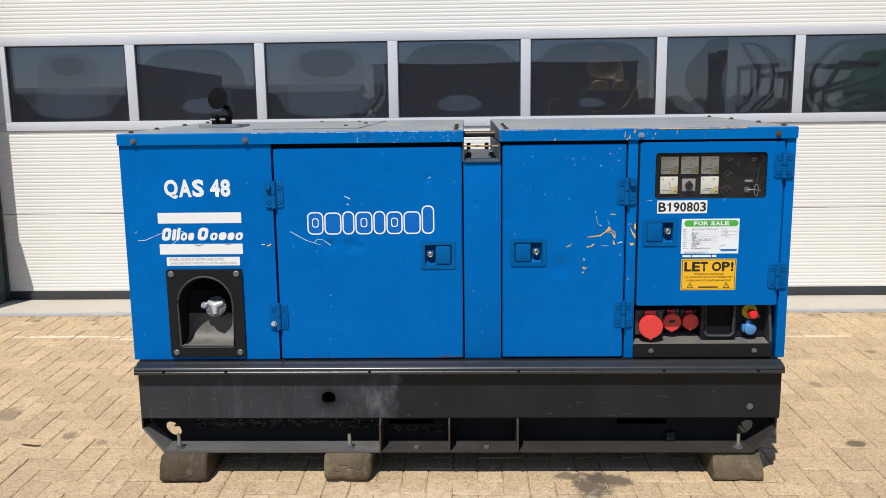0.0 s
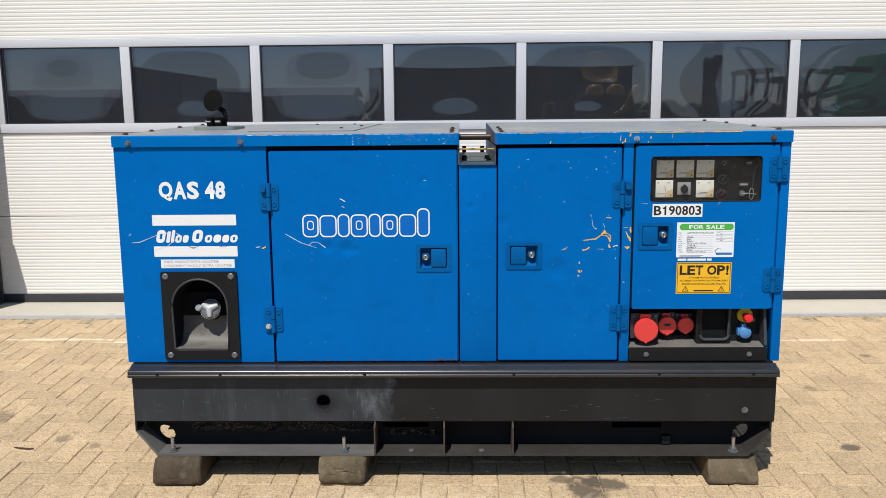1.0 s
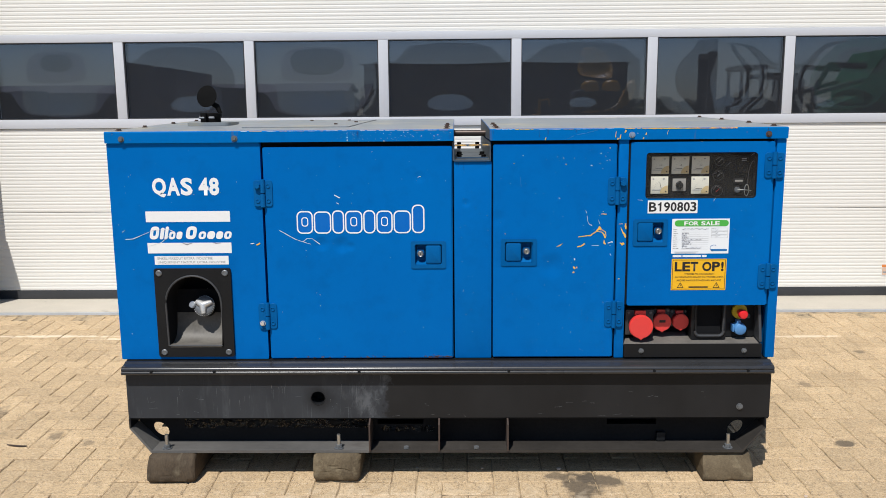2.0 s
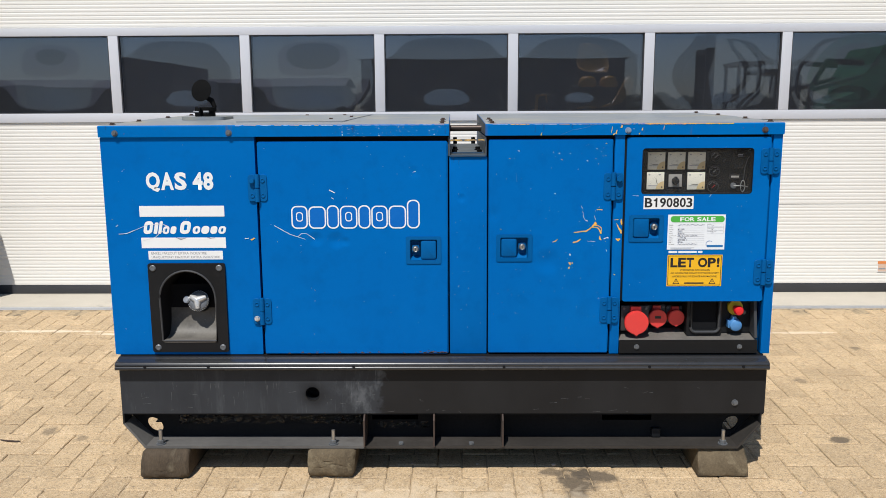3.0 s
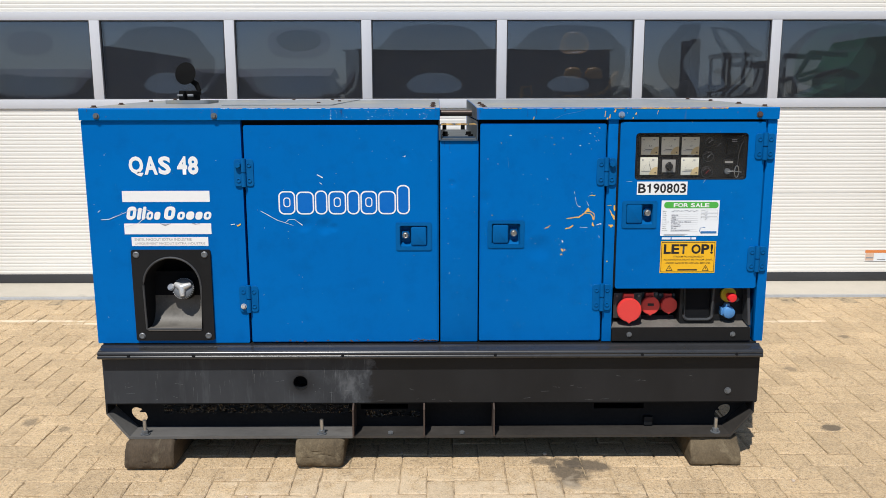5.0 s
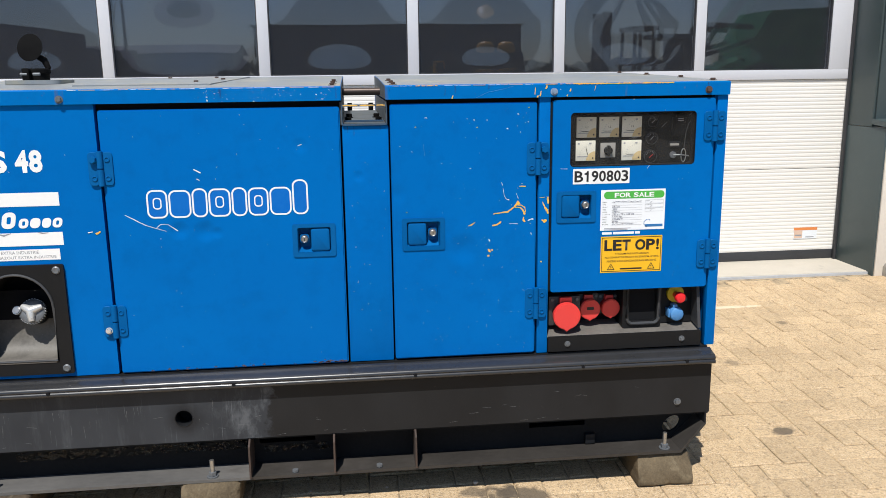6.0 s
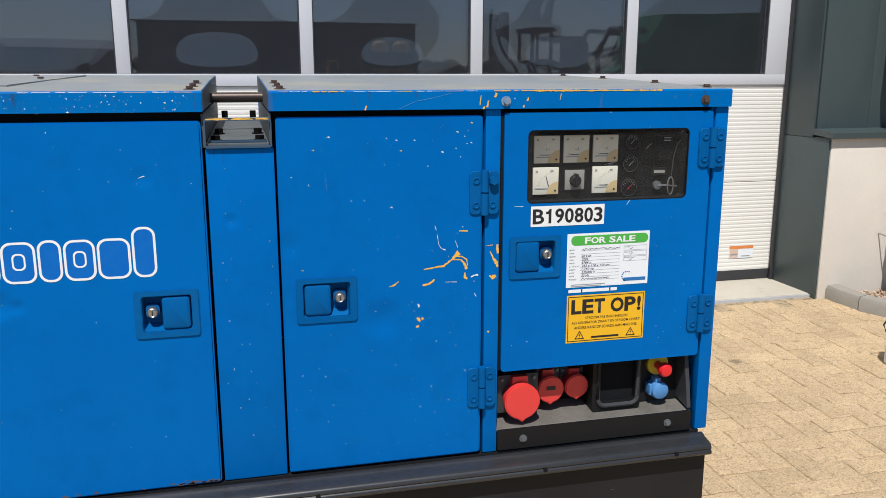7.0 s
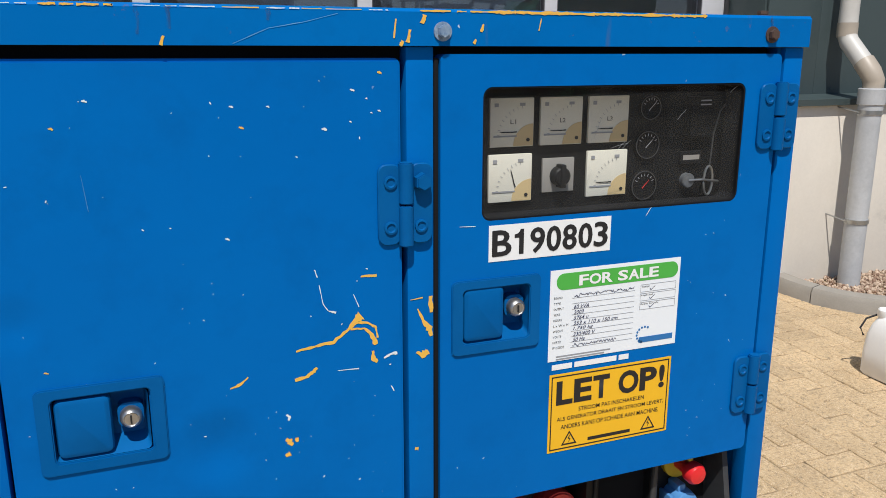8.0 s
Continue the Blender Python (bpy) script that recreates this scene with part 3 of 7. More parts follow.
def spaced(text, x0, x1, z0, z1, y, weight, fat=0.0):
    """Bold letters set one by one with even spacing."""
    total = sum(ADVANCE.get(c, 0.556) for c in text)
    k = (x1 - x0) / total
    bm = bmesh.new()
    x = x0
    for c in text:
        a = ADVANCE.get(c, 0.556) * k
        if c == "1":
            h, s = z1 - z0, 0.2 * (z1 - z0)
            r = x + a * 0.66
            joined(bm, prism([(r - s, z0), (r, z0), (r, z1), (r - s * 0.7, z1), (r - s * 0.95, z1 - 0.1 * h), (r - s * 1.3, z1 - 0.17 * h), (r - s * 2.0, z1 - 0.2 * h), (r - s * 2.0, z1 - 0.34 * h), (r - s, z1 - 0.34 * h)], y, y + 0.0003))
        elif c != " ":
            slim = 0.5 if c in "1" else 0.36 if c in "!I" else 0.06
            low = 0.1 * (z1 - z0) if c == "Q" else 0.0
            if fat:
                slim += 0.1
            for n, (dx, dz) in enumerate(((0, 0), (fat, 0), (-fat, 0), (0, fat * 0.7), (0, -fat * 0.7)) if fat else ((0, 0),)):
                joined(bm, lettering(c, x + a * slim * 0.5 + dx, x + a * (1 - slim * 0.5) + dx, z0 - low + dz, z1 + dz, y - 0.00005 * n, weight))
        x += a
    return bm


def sheet(x0, x1, z0, z1, y, bm=None, thick=0.0004):
    return box(x0, x1, y, y + thick, z0, z1, 0, bm=bm)

# ---- the yard: ground, paving, kerb ----
SLOPE = 0.042


def ground_z(y):
    return SLOPE * max(-4.0, min(y, 2.75))


def build_ground():
    bm = bmesh.new()
    ys = (-300, -40, -4.0, 2.75, 40, 300)
    xs = (-300, -30, -4, 6.5, 30, 300)
    grid = [[bm.verts.new((x, y, ground_z(y) - 0.005)) for x in xs] for y in ys]
    for r, s in zip(grid, grid[1:]):
        for i in range(len(xs) - 1):
            f = bm.faces.new((r[i], r[i + 1], s[i + 1], s[i]))
            near = ys.index(-4.0) == grid.index(r) and i == 2
            f.material_index = 0 if near else 1
    return put("ground", bm, [SAND, YARD], kind="structure", label="sandy bed under buff paving, running out across the yard", category="ground")


ground = build_ground()


def build_threshold():
    bm = box(-2.06, 4.69, 2.285, 2.78, 0.02, 0.112, 0.006)
    t = put("threshold", bm, THRESH, kind="structure", label="pale worn concrete threshold strip under the overhead door", category="threshold")
    part("edge_strip", box(-2.06, 4.69, 2.274, 2.283, 0.02, 0.108, 0.002), GALV, t)
    return t


build_threshold()

# ---- the hall: overhead door, piers, plinth ----
DOOR_Y = 2.68
X_L, X_R = -2.06, 4.655


def ribbed(z0, z1, pitch=0.025, depth=0.0013):
    """A door leaf section with fine horizontal ribs."""
    prof = [(DOOR_Y, z0)]
    n = max(1, round((z1 - z0) / pitch))
    p = (z1 - z0) / n
    for i in range(n):
        z = z0 + i * p
        prof += [(DOOR_Y, z + 0.12 * p), (DOOR_Y - depth, z + 0.32 * p), (DOOR_Y - depth, z + 0.78 * p), (DOOR_Y, z + 0.98 * p)]
    prof += [(DOOR_Y, z1), (DOOR_Y + 0.04, z1), (DOOR_Y + 0.04, z0)]
    bm = bmesh.new()
    a = [bm.verts.new((X_L, y, z)) for y, z in prof]
    b = [bm.verts.new((X_R, y, z)) for y, z in prof]
    for i in range(len(prof)):
        j = (i + 1) % len(prof)
        bm.faces.new((a[i], b[i], b[j], a[j]))
    return bm


def dish(v):
    """Depth of a sucked-in pane over its height: round in the middle, flat at the held edge."""
    return 1 - (4 * v * v - v ** 8) / 3


def bowed_pane(x0, x1, z0, z1, y, bow):
    """One sheet of a sealed pane, bent by the air shut in behind it."""
    bm = bmesh.new()
    nx, nz = 40, 26
    rows = []
    for j in range(nz + 1):
        rows.append([bm.verts.new((x0 + (x1 - x0) * i / nx, y + bow * (1 - (2 * i / nx - 1) ** 2) ** 1.7 * dish(2 * j / nz - 1 + 0.07 * (1 - (2 * j / nz - 1) ** 2)), z0 + (z1 - z0) * j / nz)) for i in range(nx + 1)])
    for r, s in zip(rows, rows[1:]):
        for i in range(nx):
            bm.faces.new((r[i], r[i + 1], s[i + 1], s[i]))
    return bm


def build_overhead_door():
    d = thing("overhead_door", (1.3, DOOR_Y, 0.112), "closed cream-white ribbed overhead door with a row of dark windows", "overhead door", kind="structure")
    for z0, z1 in ((0.178, 0.746), (0.75, 1.343), (1.99, 2.6), (2.604, 3.2), (3.204, 3.8), (3.804, 4.4)):
        part("panel", ribbed(z0, z1), DOOR_WHITE, d, smooth=False)
    part("bottom_seal", box(X_L, X_R, DOOR_Y - 0.004, DOOR_Y + 0.04, 0.113, 0.176, 0.004), RUBBER, d, "black rubber bottom seal")
    edges = [-1.918, -1.032, -0.12, 0.81, 1.731, 2.666, 3.604, 4.503]
    z0, z1 = 1.408, 1.934
    part("lower_rail", box(X_L, X_R, DOOR_Y - 0.012, DOOR_Y + 0.04, 1.345, z0, 0.003), ALU, d)
    part("upper_rail", box(X_L, X_R, DOOR_Y - 0.012, DOOR_Y + 0.04, z1, 1.988, 0.003), ALU, d)
    part("side_rail", box(X_L, edges[0], DOOR_Y - 0.012, DOOR_Y + 0.04, z0, z1, 0.002), ALU, d)
    part("side_rail", box(edges[-1], X_R, DOOR_Y - 0.012, DOOR_Y + 0.04, z0, z1, 0.002), ALU, d)
    for e in edges[1:-1]:
        part("mullion", box(e - 0.034, e + 0.034, DOOR_Y - 0.012, DOOR_Y + 0.04, z0, z1, 0.003), ALU, d)
    bows = (0.0044, 0.0048, 0.0056, 0.0051, 0.0043, 0.0046, 0.0046)
    for i in range(7):
        a = edges[i] + (0.0 if i == 0 else 0.034)
        b = edges[i + 1] - (0.0 if i == 6 else 0.034)
        part("gasket", prism([(a, z0), (b, z0), (b, z1), (a, z1)], DOOR_Y - 0.006, DOOR_Y + 0.02, [rounded(a + 0.006, b - 0.006, z0 + 0.006, z1 - 0.006, 0.008)]), RUBBER, d)
        pane("pane", bowed_pane(a + 0.004, b - 0.004, z0 + 0.004, z1 - 0.004, DOOR_Y + 0.006, -0.04 * bows[i]), GLASS, d)
        pane("pane", bowed_pane(a + 0.004, b - 0.004, z0 + 0.004, z1 - 0.004, DOOR_Y + 0.03, bows[i]), GLASS, d)
    dec = part("decal", sheet(4.352, 4.523, 0.258, 0.338, DOOR_Y - 0.0045), CARD, d, "small white and orange maker's sticker")
    part("stripe", sheet(4.352, 4.523, 0.318, 0.338, DOOR_Y - 0.0052), plain("orange_print", (0.75, 0.25, 0.07), 0.5), dec)
    part("print", sheet(4.355, 4.415, 0.262, 0.316, DOOR_Y - 0.0052), plain("peach_print", (0.7, 0.5, 0.38), 0.5), dec)
    bars = sheet(4.36, 4.41, 0.278, 0.288, DOOR_Y - 0.0058)
    sheet(4.44, 4.5, 0.268, 0.273, DOOR_Y - 0.0058, bm=bars)
    part("print", bars, GREY_INK, dec)
    return d


build_overhead_door()


def build_pier(sign, x_in, name):
    """The jamb beside the door opening: concrete plinth, sill, cladding above."""
    def X(a, b):
        p, q = x_in + sign * a, x_in + sign * b
        return min(p, q), max(p, q)
    far = 6.0
    w = thing(name, (x_in + sign * 1.0, 2.4, 0.08), "dark green-grey clad hall wall over a pale concrete plinth", "wall", kind="structure")
    x0, x1 = X(0.016, far)
    part("plinth", box(x0, x1, 2.23, 2.9, 0.0, 1.044, 0.006), PLINTH, w, "pale smooth concrete plinth with small pits")
    x0, x1 = X(0.0, 0.014)
    part("reveal", box(x0, x1, 2.236, 2.75, 0.09, 1.04, 0.003), CLAD_TRIM, w, "dark green-grey sheet metal jamb lining")
    part("reveal", box(x0, x1, 2.379, 2.75, 1.043, 4.6, 0.003), CLAD_TRIM, w)
    x0, x1 = X(-0.015, 0.0)
    part("guide_rail", box(x0, x1, 2.64, 2.665, 0.112, 4.6, 0.003), RUBBER, w)
    x0, x1 = X(-0.006, far)
    sill = prism([(2.198, 1.046), (2.375, 1.06), (2.375, 1.094), (2.195, 1.078)], x0, x1, axis="x")
    part("sill", sill, CLAD_TRIM, w, "folded dark metal sill", smooth=False)
    for i, (a, b) in enumerate(((0.016, 0.36), (0.364, 1.26), (1.264, 2.16), (2.164, 3.06), (3.064, 3.96), (3.964, far))):
        x0, x1 = X(a, b)
        part("panel", box(x0, x1, 2.372 if i else 2.368, 2.46, 1.092, 4.6, 0.003), CLAD, w)
    for k in range(9):
        x = x_in + sign * (0.08 + 0.4 * k)
        part("rivet", lathe([(0.005, 0), (0.005, 0.002), (0.002, 0.004)], (x, 2.369, 1.12), n=8), CLAD_TRIM, w)
    return w


build_pier(1, X_R, "wall_east")
build_pier(-1, X_L, "wall_west")


def build_hall_shell():
    put("wall_north", box(-8.1, 10.7, 9.0, 9.2, 0.0, 5.2), HALL_IN, kind="structure", label="dark back wall inside the hall", category="wall")
    for x in (-8.1, 10.6):
        put("wall_side", box(x, x + 0.1, 2.92, 9.0, 0.0, 5.2), HALL_IN, kind="structure", label="dark side wall inside the hall", category="wall")
    put("floor", box(-8.0, 10.6, 2.92, 9.0, 0.0, 0.1), HALL_IN, kind="structure", label="dark hall floor behind the door", category="floor")
    # roof opening is added, unseen, to brighten the hall behind the panes
    put("ceiling", prism([(-8.1, 2.3), (10.7, 2.3), (10.7, 9.2), (-8.1, 9.2)], 5.2, 5.35, [[(-7, 3.7), (9.5, 3.7), (9.5, 5.2), (-7, 5.2)]], axis="z"), HALL_IN, kind="structure", label="unseen hall roof deck with an opening added to light the hall", category="ceiling")
    put("wall_south", box(-8.1, 10.7, 2.37, 2.5, 4.605, 5.2), CLAD, kind="structure", label="green-grey cladding over the door opening", category="wall")


build_hall_shell()


def build_downpipe():
    p = thing("downpipe", (5.132, 2.1, 0.1), "galvanised standpipe with a grey plastic offset bend above", "downpipe")
    x, y = 5.132, 2.1
    part("standpipe", lathe([(0.055, 0.0), (0.055, 0.9), (0.059, 0.905), (0.059, 0.95), (0.065, 0.955), (0.067, 1.03), (0.06, 1.035)], (x, y, 0.1), (0, 0, 1)), GALV, p)
    pts = [(x, y, 1.11), (x, y, 1.17), (x - 0.01, y + 0.015, 1.21), (x - 0.02, y + 0.16, 1.36), (x - 0.02, y + 0.18, 1.4), (x - 0.02, y + 0.18, 1.5), (x - 0.02, y + 0.18, 4.8)]
    part("bend", tube(pts[2:6], 0.0475, 20), PVC, p, "grey-white plastic offset")
    part("elbow", tube([(x, y, 1.11), (x, y, 1.17), (x - 0.01, y + 0.015, 1.21), (x - 0.013, y + 0.06, 1.26)], 0.052, 20), PVC_TAN, p, "tan plastic elbow")
    part("upper_pipe", tube(pts[5:], 0.047, 20), PVC, p, "grey-white plastic pipe")
    part("collar", tube([(x - 0.02, y + 0.178, 1.385), (x - 0.02, y + 0.18, 1.4), (x - 0.02, y + 0.18, 1.455)], 0.0505, 20), PVC_TAN, p, "tan plastic collar")
    for z in (0.445, 1.005):
        part("pipe_clip", lathe([(0.057, 0), (0.0605, 0.001), (0.0605, 0.021), (0.057, 0.022)], (x, y, z), (0, 0, 1)), STEEL, p)
        part("fixing_rod", cyl((x - 0.06, y + 0.01, z + 0.011), (x - 0.075, 2.232, z + 0.03), 0.004, n=8), STEEL, p)
    return p


build_downpipe()


def build_kerb():
    arc = [Vector(p) for p in ((4.725, 2.228), (4.732, 2.05), (4.8, 1.86), (4.95, 1.71), (5.15, 1.6), (5.5, 1.53), (6.3, 1.5))]
    for _ in range(3):
        arc = [arc[0]] + [p for a, b in zip(arc, arc[1:]) for p in (a.lerp(b, 0.25), a.lerp(b, 0.75))] + [arc[-1]]
    last_i = len(arc) - 1
    k0 = 0
    for k1 in (14, 30, last_i):
        bm = bmesh.new()
        last = None
        for i in range(k0, k1 + 1):
            p = Vector(arc[i])
            d = (Vector(arc[min(i + 1, last_i)]) - Vector(arc[max(i - 1, 0)])).normalized()
            nrm = Vector((-d.y, d.x))
            if i == k0 and k0:
                p = p + d * 0.006
            g = ground_z(p.y)
            sect = ((0.0, -0.05), (0.0, 0.055), (0.014, 0.078), (0.085, 0.082), (0.1, 0.07), (0.1, -0.05))
            cur = [bm.verts.new((p.x + nrm.x * u, p.y + nrm.y * u, g + v)) for u, v in sect]
            if last:
                for a in range(len(sect)):
                    b = (a + 1) % len(sect)
                    bm.faces.new((last[a], last[b], cur[b], cur[a]))
            else:
                bm.faces.new(cur)
            last = cur
        bm.faces.new(last)
        put("kerb_stone", bm, KERB, smooth=True, kind="structure", category="kerb", group="kerb stones round the bed", label="grey curved concrete kerb stone beside the wall")
        k0 = k1
    rnd = random.Random(8)
    src = bmesh.new()
    bmesh.ops.create_icosphere(src, subdivisions=1, radius=1)
    base = [v.co.copy() for v in src.verts]
    tris = [[v.index for v in f.verts] for f in src.faces]
    src.free()
    verts, faces = [], []
    count = 0
    while count < 3200:
        x, y = rnd.uniform(4.8, 6.2), rnd.uniform(1.6, 2.225)
        near = min(range(len(arc)), key=lambda i: (arc[i].x - x) ** 2 + (arc[i].y - y) ** 2)
        d = arc[min(near + 1, last_i)] - arc[max(near - 1, 0)]
        inside = (-d.y * (x - arc[near].x) + d.x * (y - arc[near].y)) / d.length > 0.095
        if not inside:
            continue
        s = rnd.uniform(0.005, 0.0125)
        q = Euler((rnd.uniform(0, 6), rnd.uniform(0, 6), rnd.uniform(0, 6))).to_matrix()
        o = len(verts)
        z = 0.104 + rnd.uniform(0, 0.016)
        for v in base:
            w = q @ Vector((v.x * s * 1.35, v.y * s, v.z * s * 0.75))
            verts.append((x + w.x, y + w.y, z + w.z))
        faces += [[o + i for i in t] for t in tris]
        count += 1
    me = bpy.data.meshes.new("gravel")
    me.from_pydata(verts, [], faces)
    m, nt, bsdf = nodes_of("mixed_pebbles")
    geo = nt.nodes.new("ShaderNodeNewGeometry")
    col = mixed(nt, geo.outputs["Random Per Island"], (0.22, 0.13, 0.085), (0.6, 0.47, 0.35))
    nt.links.new(col, bsdf.inputs["Base Color"])
    bsdf.inputs["Roughness"].default_value = 0.75
    me.materials.append(m)
    tagged(new("gravel", me), "buff and brown pebbles filling the bed by the wall", "gravel", kind="stuff")
    bed = prism([(4.85, 2.225), (4.87, 2.0), (5.0, 1.78), (5.3, 1.66), (6.3, 1.58), (6.3, 2.225)], 0.04, 0.1, axis="z")
    put("gravel_bed", bed, SAND, kind="structure", label="sandy soil under the pebbles", category="ground")


build_kerb()


def build_jerrycan():
    j = thing("jerrycan", (4.39, 1.172, 0.052), "white plastic jerrycan with screw cap standing on the paving", "jerrycan")
    bm = bmesh.new()
    prof = ((0.0, 0.92), (0.012, 1.0), (0.1, 1.0), (0.17, 0.95), (0.21, 0.86), (0.238, 0.74), (0.25, 0.64))
    rings = []
    for h, s in prof:
        o = rounded(-0.095 * s, 0.095 * s, -0.115 * s, 0.115 * s, 0.03, 4)
        rings.append([bm.verts.new((4.39 + u, 1.172 + v, 0.052 + h)) for u, v in o])
    for a, b in zip(rings, rings[1:]):
        for k in range(len(a)):
            bm.faces.new((a[k], a[(k + 1) % len(a)], b[(k + 1) % len(b)], b[k]))
    bm.faces.new(rings[0])
    bm.faces.new(rings[-1])
    part("body", bm, CAN, j)
    part("cap", lathe([(0.026, 0), (0.028, 0.003), (0.028, 0.03), (0.024, 0.035)], (4.35, 1.235, 0.295), (0, 0, 1)), CAN, j)
    part("handle", tube([(4.39, 1.21, 0.29), (4.39, 1.19, 0.325), (4.39, 1.13, 0.325), (4.39, 1.1, 0.285)], 0.011, 10), CAN, j)
    part("strap", tube([(4.34, 1.26, 0.3), (4.31, 1.285, 0.28), (4.295, 1.295, 0.24), (4.305, 1.285, 0.21)], 0.004, 8), MACHINE_BLACK, j)
    part("label_patch", box(4.298, 4.2995, 1.09, 1.17, 0.232, 0.25), INK, j, "dark label patch")
    return j


build_jerrycan()

# ---- the generator ----
GEN = thing("generator", (1.265, 0.5, 0.106), "blue enclosed diesel generator with chipped paint on a black skid", "generator")
BX0, BX1 = -0.017, 2.549
BACK = 1.08


def bolt(x, z, y, r=0.008, h=0.007, washer=True, bm=None):
    """A hexagon head on a washer, pointing out of the front."""
    bm = cyl((x, y, z), (x, y - 0.002, z), r * 1.45, n=18, bm=bm) if washer else bm
    return cyl((x, y - 0.002, z), (x, y - 0.002 - h, z), r, n=6, bevel=r * 0.12, bm=bm)


# base skid
skid = part("skid_panel", prism([(0.004, 0.243), (2.532, 0.243), (2.532, 0.45), (0.004, 0.45)], -0.03, -0.024, [ring(0.761, 0.325, 0.028, 0.028)]), SKID_FRONT, GEN,
            "scuffed black steel skid panel with a round hole", smooth=False)
part("hole_lining", prism(ring(0.761, 0.325, 0.0295, 0.0295), -0.0315, 0.03, [ring(0.761, 0.325, 0.027, 0.027)]), SKID_BLACK, skid)
# near-black sheet gives the hole its depth of shade
part("hole_back", box(0.72, 0.8, 0.0305, 0.034, 0.285, 0.365), SHADE_BLACK, skid)
part("plug", bolt(2.415, 0.287, -0.03, 0.009, 0.006), GREY_STEEL, skid)
web_out = [(0.012, 0.243), (0.012, 0.196), (0.096, 0.11), (2.428, 0.11), (2.517, 0.196), (2.517, 0.243)]
web = part("skid_web", prism(web_out, 0.05, 0.058, [ring(0.101, 0.166, 0.036, 0.025, tilt=-0.7), ring(2.43, 0.17, 0.036, 0.025, tilt=0.7),
                                                    [(0.985, 0.186), (1.172, 0.186), (1.172, 0.214), (0.985, 0.214)],
                                                    [(1.914, 0.184), (2.113, 0.184), (2.113, 0.214), (1.914, 0.214)]]), WEB_BLACK, GEN, smooth=False)
part("skid_shelf", box(0.004, 2.532, -0.024, BACK, 0.236, 0.242), WEB_BLACK, GEN)
part("skid_web", prism(web_out, BACK - 0.03, BACK - 0.022), SKID_BLACK, GEN, smooth=False)
for x0, x1 in ((0.004, 0.01), (2.526, 2.532)):
    part("skid_end", box(x0, x1, -0.024, BACK, 0.243, 0.45), SKID_BLACK, GEN)
part("skid_panel", box(0.004, 2.532, BACK - 0.006, BACK, 0.243, 0.45), SKID_BLACK, GEN)


def flange(y0, y1, a, b):
    """A stretch of the turned-up bottom flange between two places along the skid."""
    line = [(0.006, 0.2), (0.094, 0.106), (2.43, 0.106), (2.523, 0.2)]
    up = [(0.014, 0.203), (0.097, 0.116), (2.427, 0.116), (2.515, 0.203)]

    def clip(pts, low):
        keep = [p for p in pts if a <= p[0] <= b]
        if a > 0.1:
            keep = [(a, low)] + keep
        if b < 2.4:
            keep = keep + [(b, low)]
        return keep
    bm = prism(clip(line, 0.106) + clip(up, 0.116)[::-1], y0, y1)
    for v in bm.verts:
        if v.co.z > 0.15:
            v.co.y = max(v.co.y, -0.034)
    return bm


part("skid_flange", flange(-0.052, 0.05, 0.0, 0.9605), FLANGE_DUSTY, GEN, "dusty grey stretch of the bottom flange", smooth=False)
part("skid_flange", flange(-0.052, 0.05, 0.961, 3.0), FLANGE, GEN, "dark rusty stretch of the bottom flange", smooth=False)
part("skid_flange", flange(BACK - 0.02, BACK + 0.04, 0.0, 3.0), FLANGE, GEN, smooth=False)
for x0, x1 in ((0.0045, 0.0115), (2.5165, 2.5225)):
    part("end_plate", box(x0, x1, -0.032, 0.0495, 0.2, 0.2425), SKID_BLACK, GEN)
for x in (0.964, 1.238, 1.508):
    part("stiffener", prism([(-0.064, 0.117), (0.049, 0.117), (0.049, 0.2355), (-0.024, 0.2355), (-0.024, 0.24), (-0.03, 0.24), (-0.06, 0.225)], x - 0.003, x + 0.003, axis="x"), RUSTY, GEN, smooth=False)
for x in (0.15, 0.838, 2.377):
    st = part("stud", cyl((x, -0.03, 0.117), (x, -0.03, 0.175), 0.0075, n=14, bevel=0.001), STEEL, GEN)
    nut = cyl((x, -0.03, 0.117), (x, -0.03, 0.12), 0.019, n=18)
    cyl((x, -0.03, 0.12), (x, -0.03, 0.133), 0.0135, n=6, bevel=0.001, bm=nut)
    part("nut", nut, GREY_STEEL, st)
for x in (1.107, 1.385):
    part("bolt", cyl((x, -0.035, 0.117), (x, -0.035, 0.126), 0.011, n=6, bevel=0.001), GREY_STEEL, GEN)
part("bracket", box(2.112, 2.146, 0.03, 0.05, 0.12, 0.155, 0.002), SKID_BLACK, GEN)
# unseen plate, added to keep light from under the skid
part("belly_pan", box(0.1, 2.42, 0.06, BACK - 0.035, 0.1715, 0.1755), SKID_BLACK, GEN)
for x, w in ((0.24, 0.05), (1.45, 0.06), (2.2, 0.05)):
    part("cross_member", box(x, x + w, 0.06, BACK - 0.03, 0.107, 0.17, 0.003), SKID_BLACK, GEN)

# rubbing rail round the foot of the body
rail_sec = [(0.0, 0.472), (-0.018, 0.471), (-0.024, 0.466), (-0.05, 0.461), (-0.058, 0.456), (-0.061, 0.447), (-0.056, 0.445), (-0.062, 0.441), (-0.062, 0.431), (-0.052, 0.428), (-0.03, 0.43), (0.0, 0.44)]
for _ in range(2):
    rail_sec = [(p[0] + (q[0] - p[0]) * k, p[1] + (q[1] - p[1]) * k) for p, q in zip(rail_sec, rail_sec[1:] + rail_sec[:1]) for k in (0.25, 0.75)]
rail = part("rubbing_rail", prism(rail_sec, 0.0, 2.531, axis="x"), RAIL, GEN, "ribbed black rubbing rail", smooth=True)
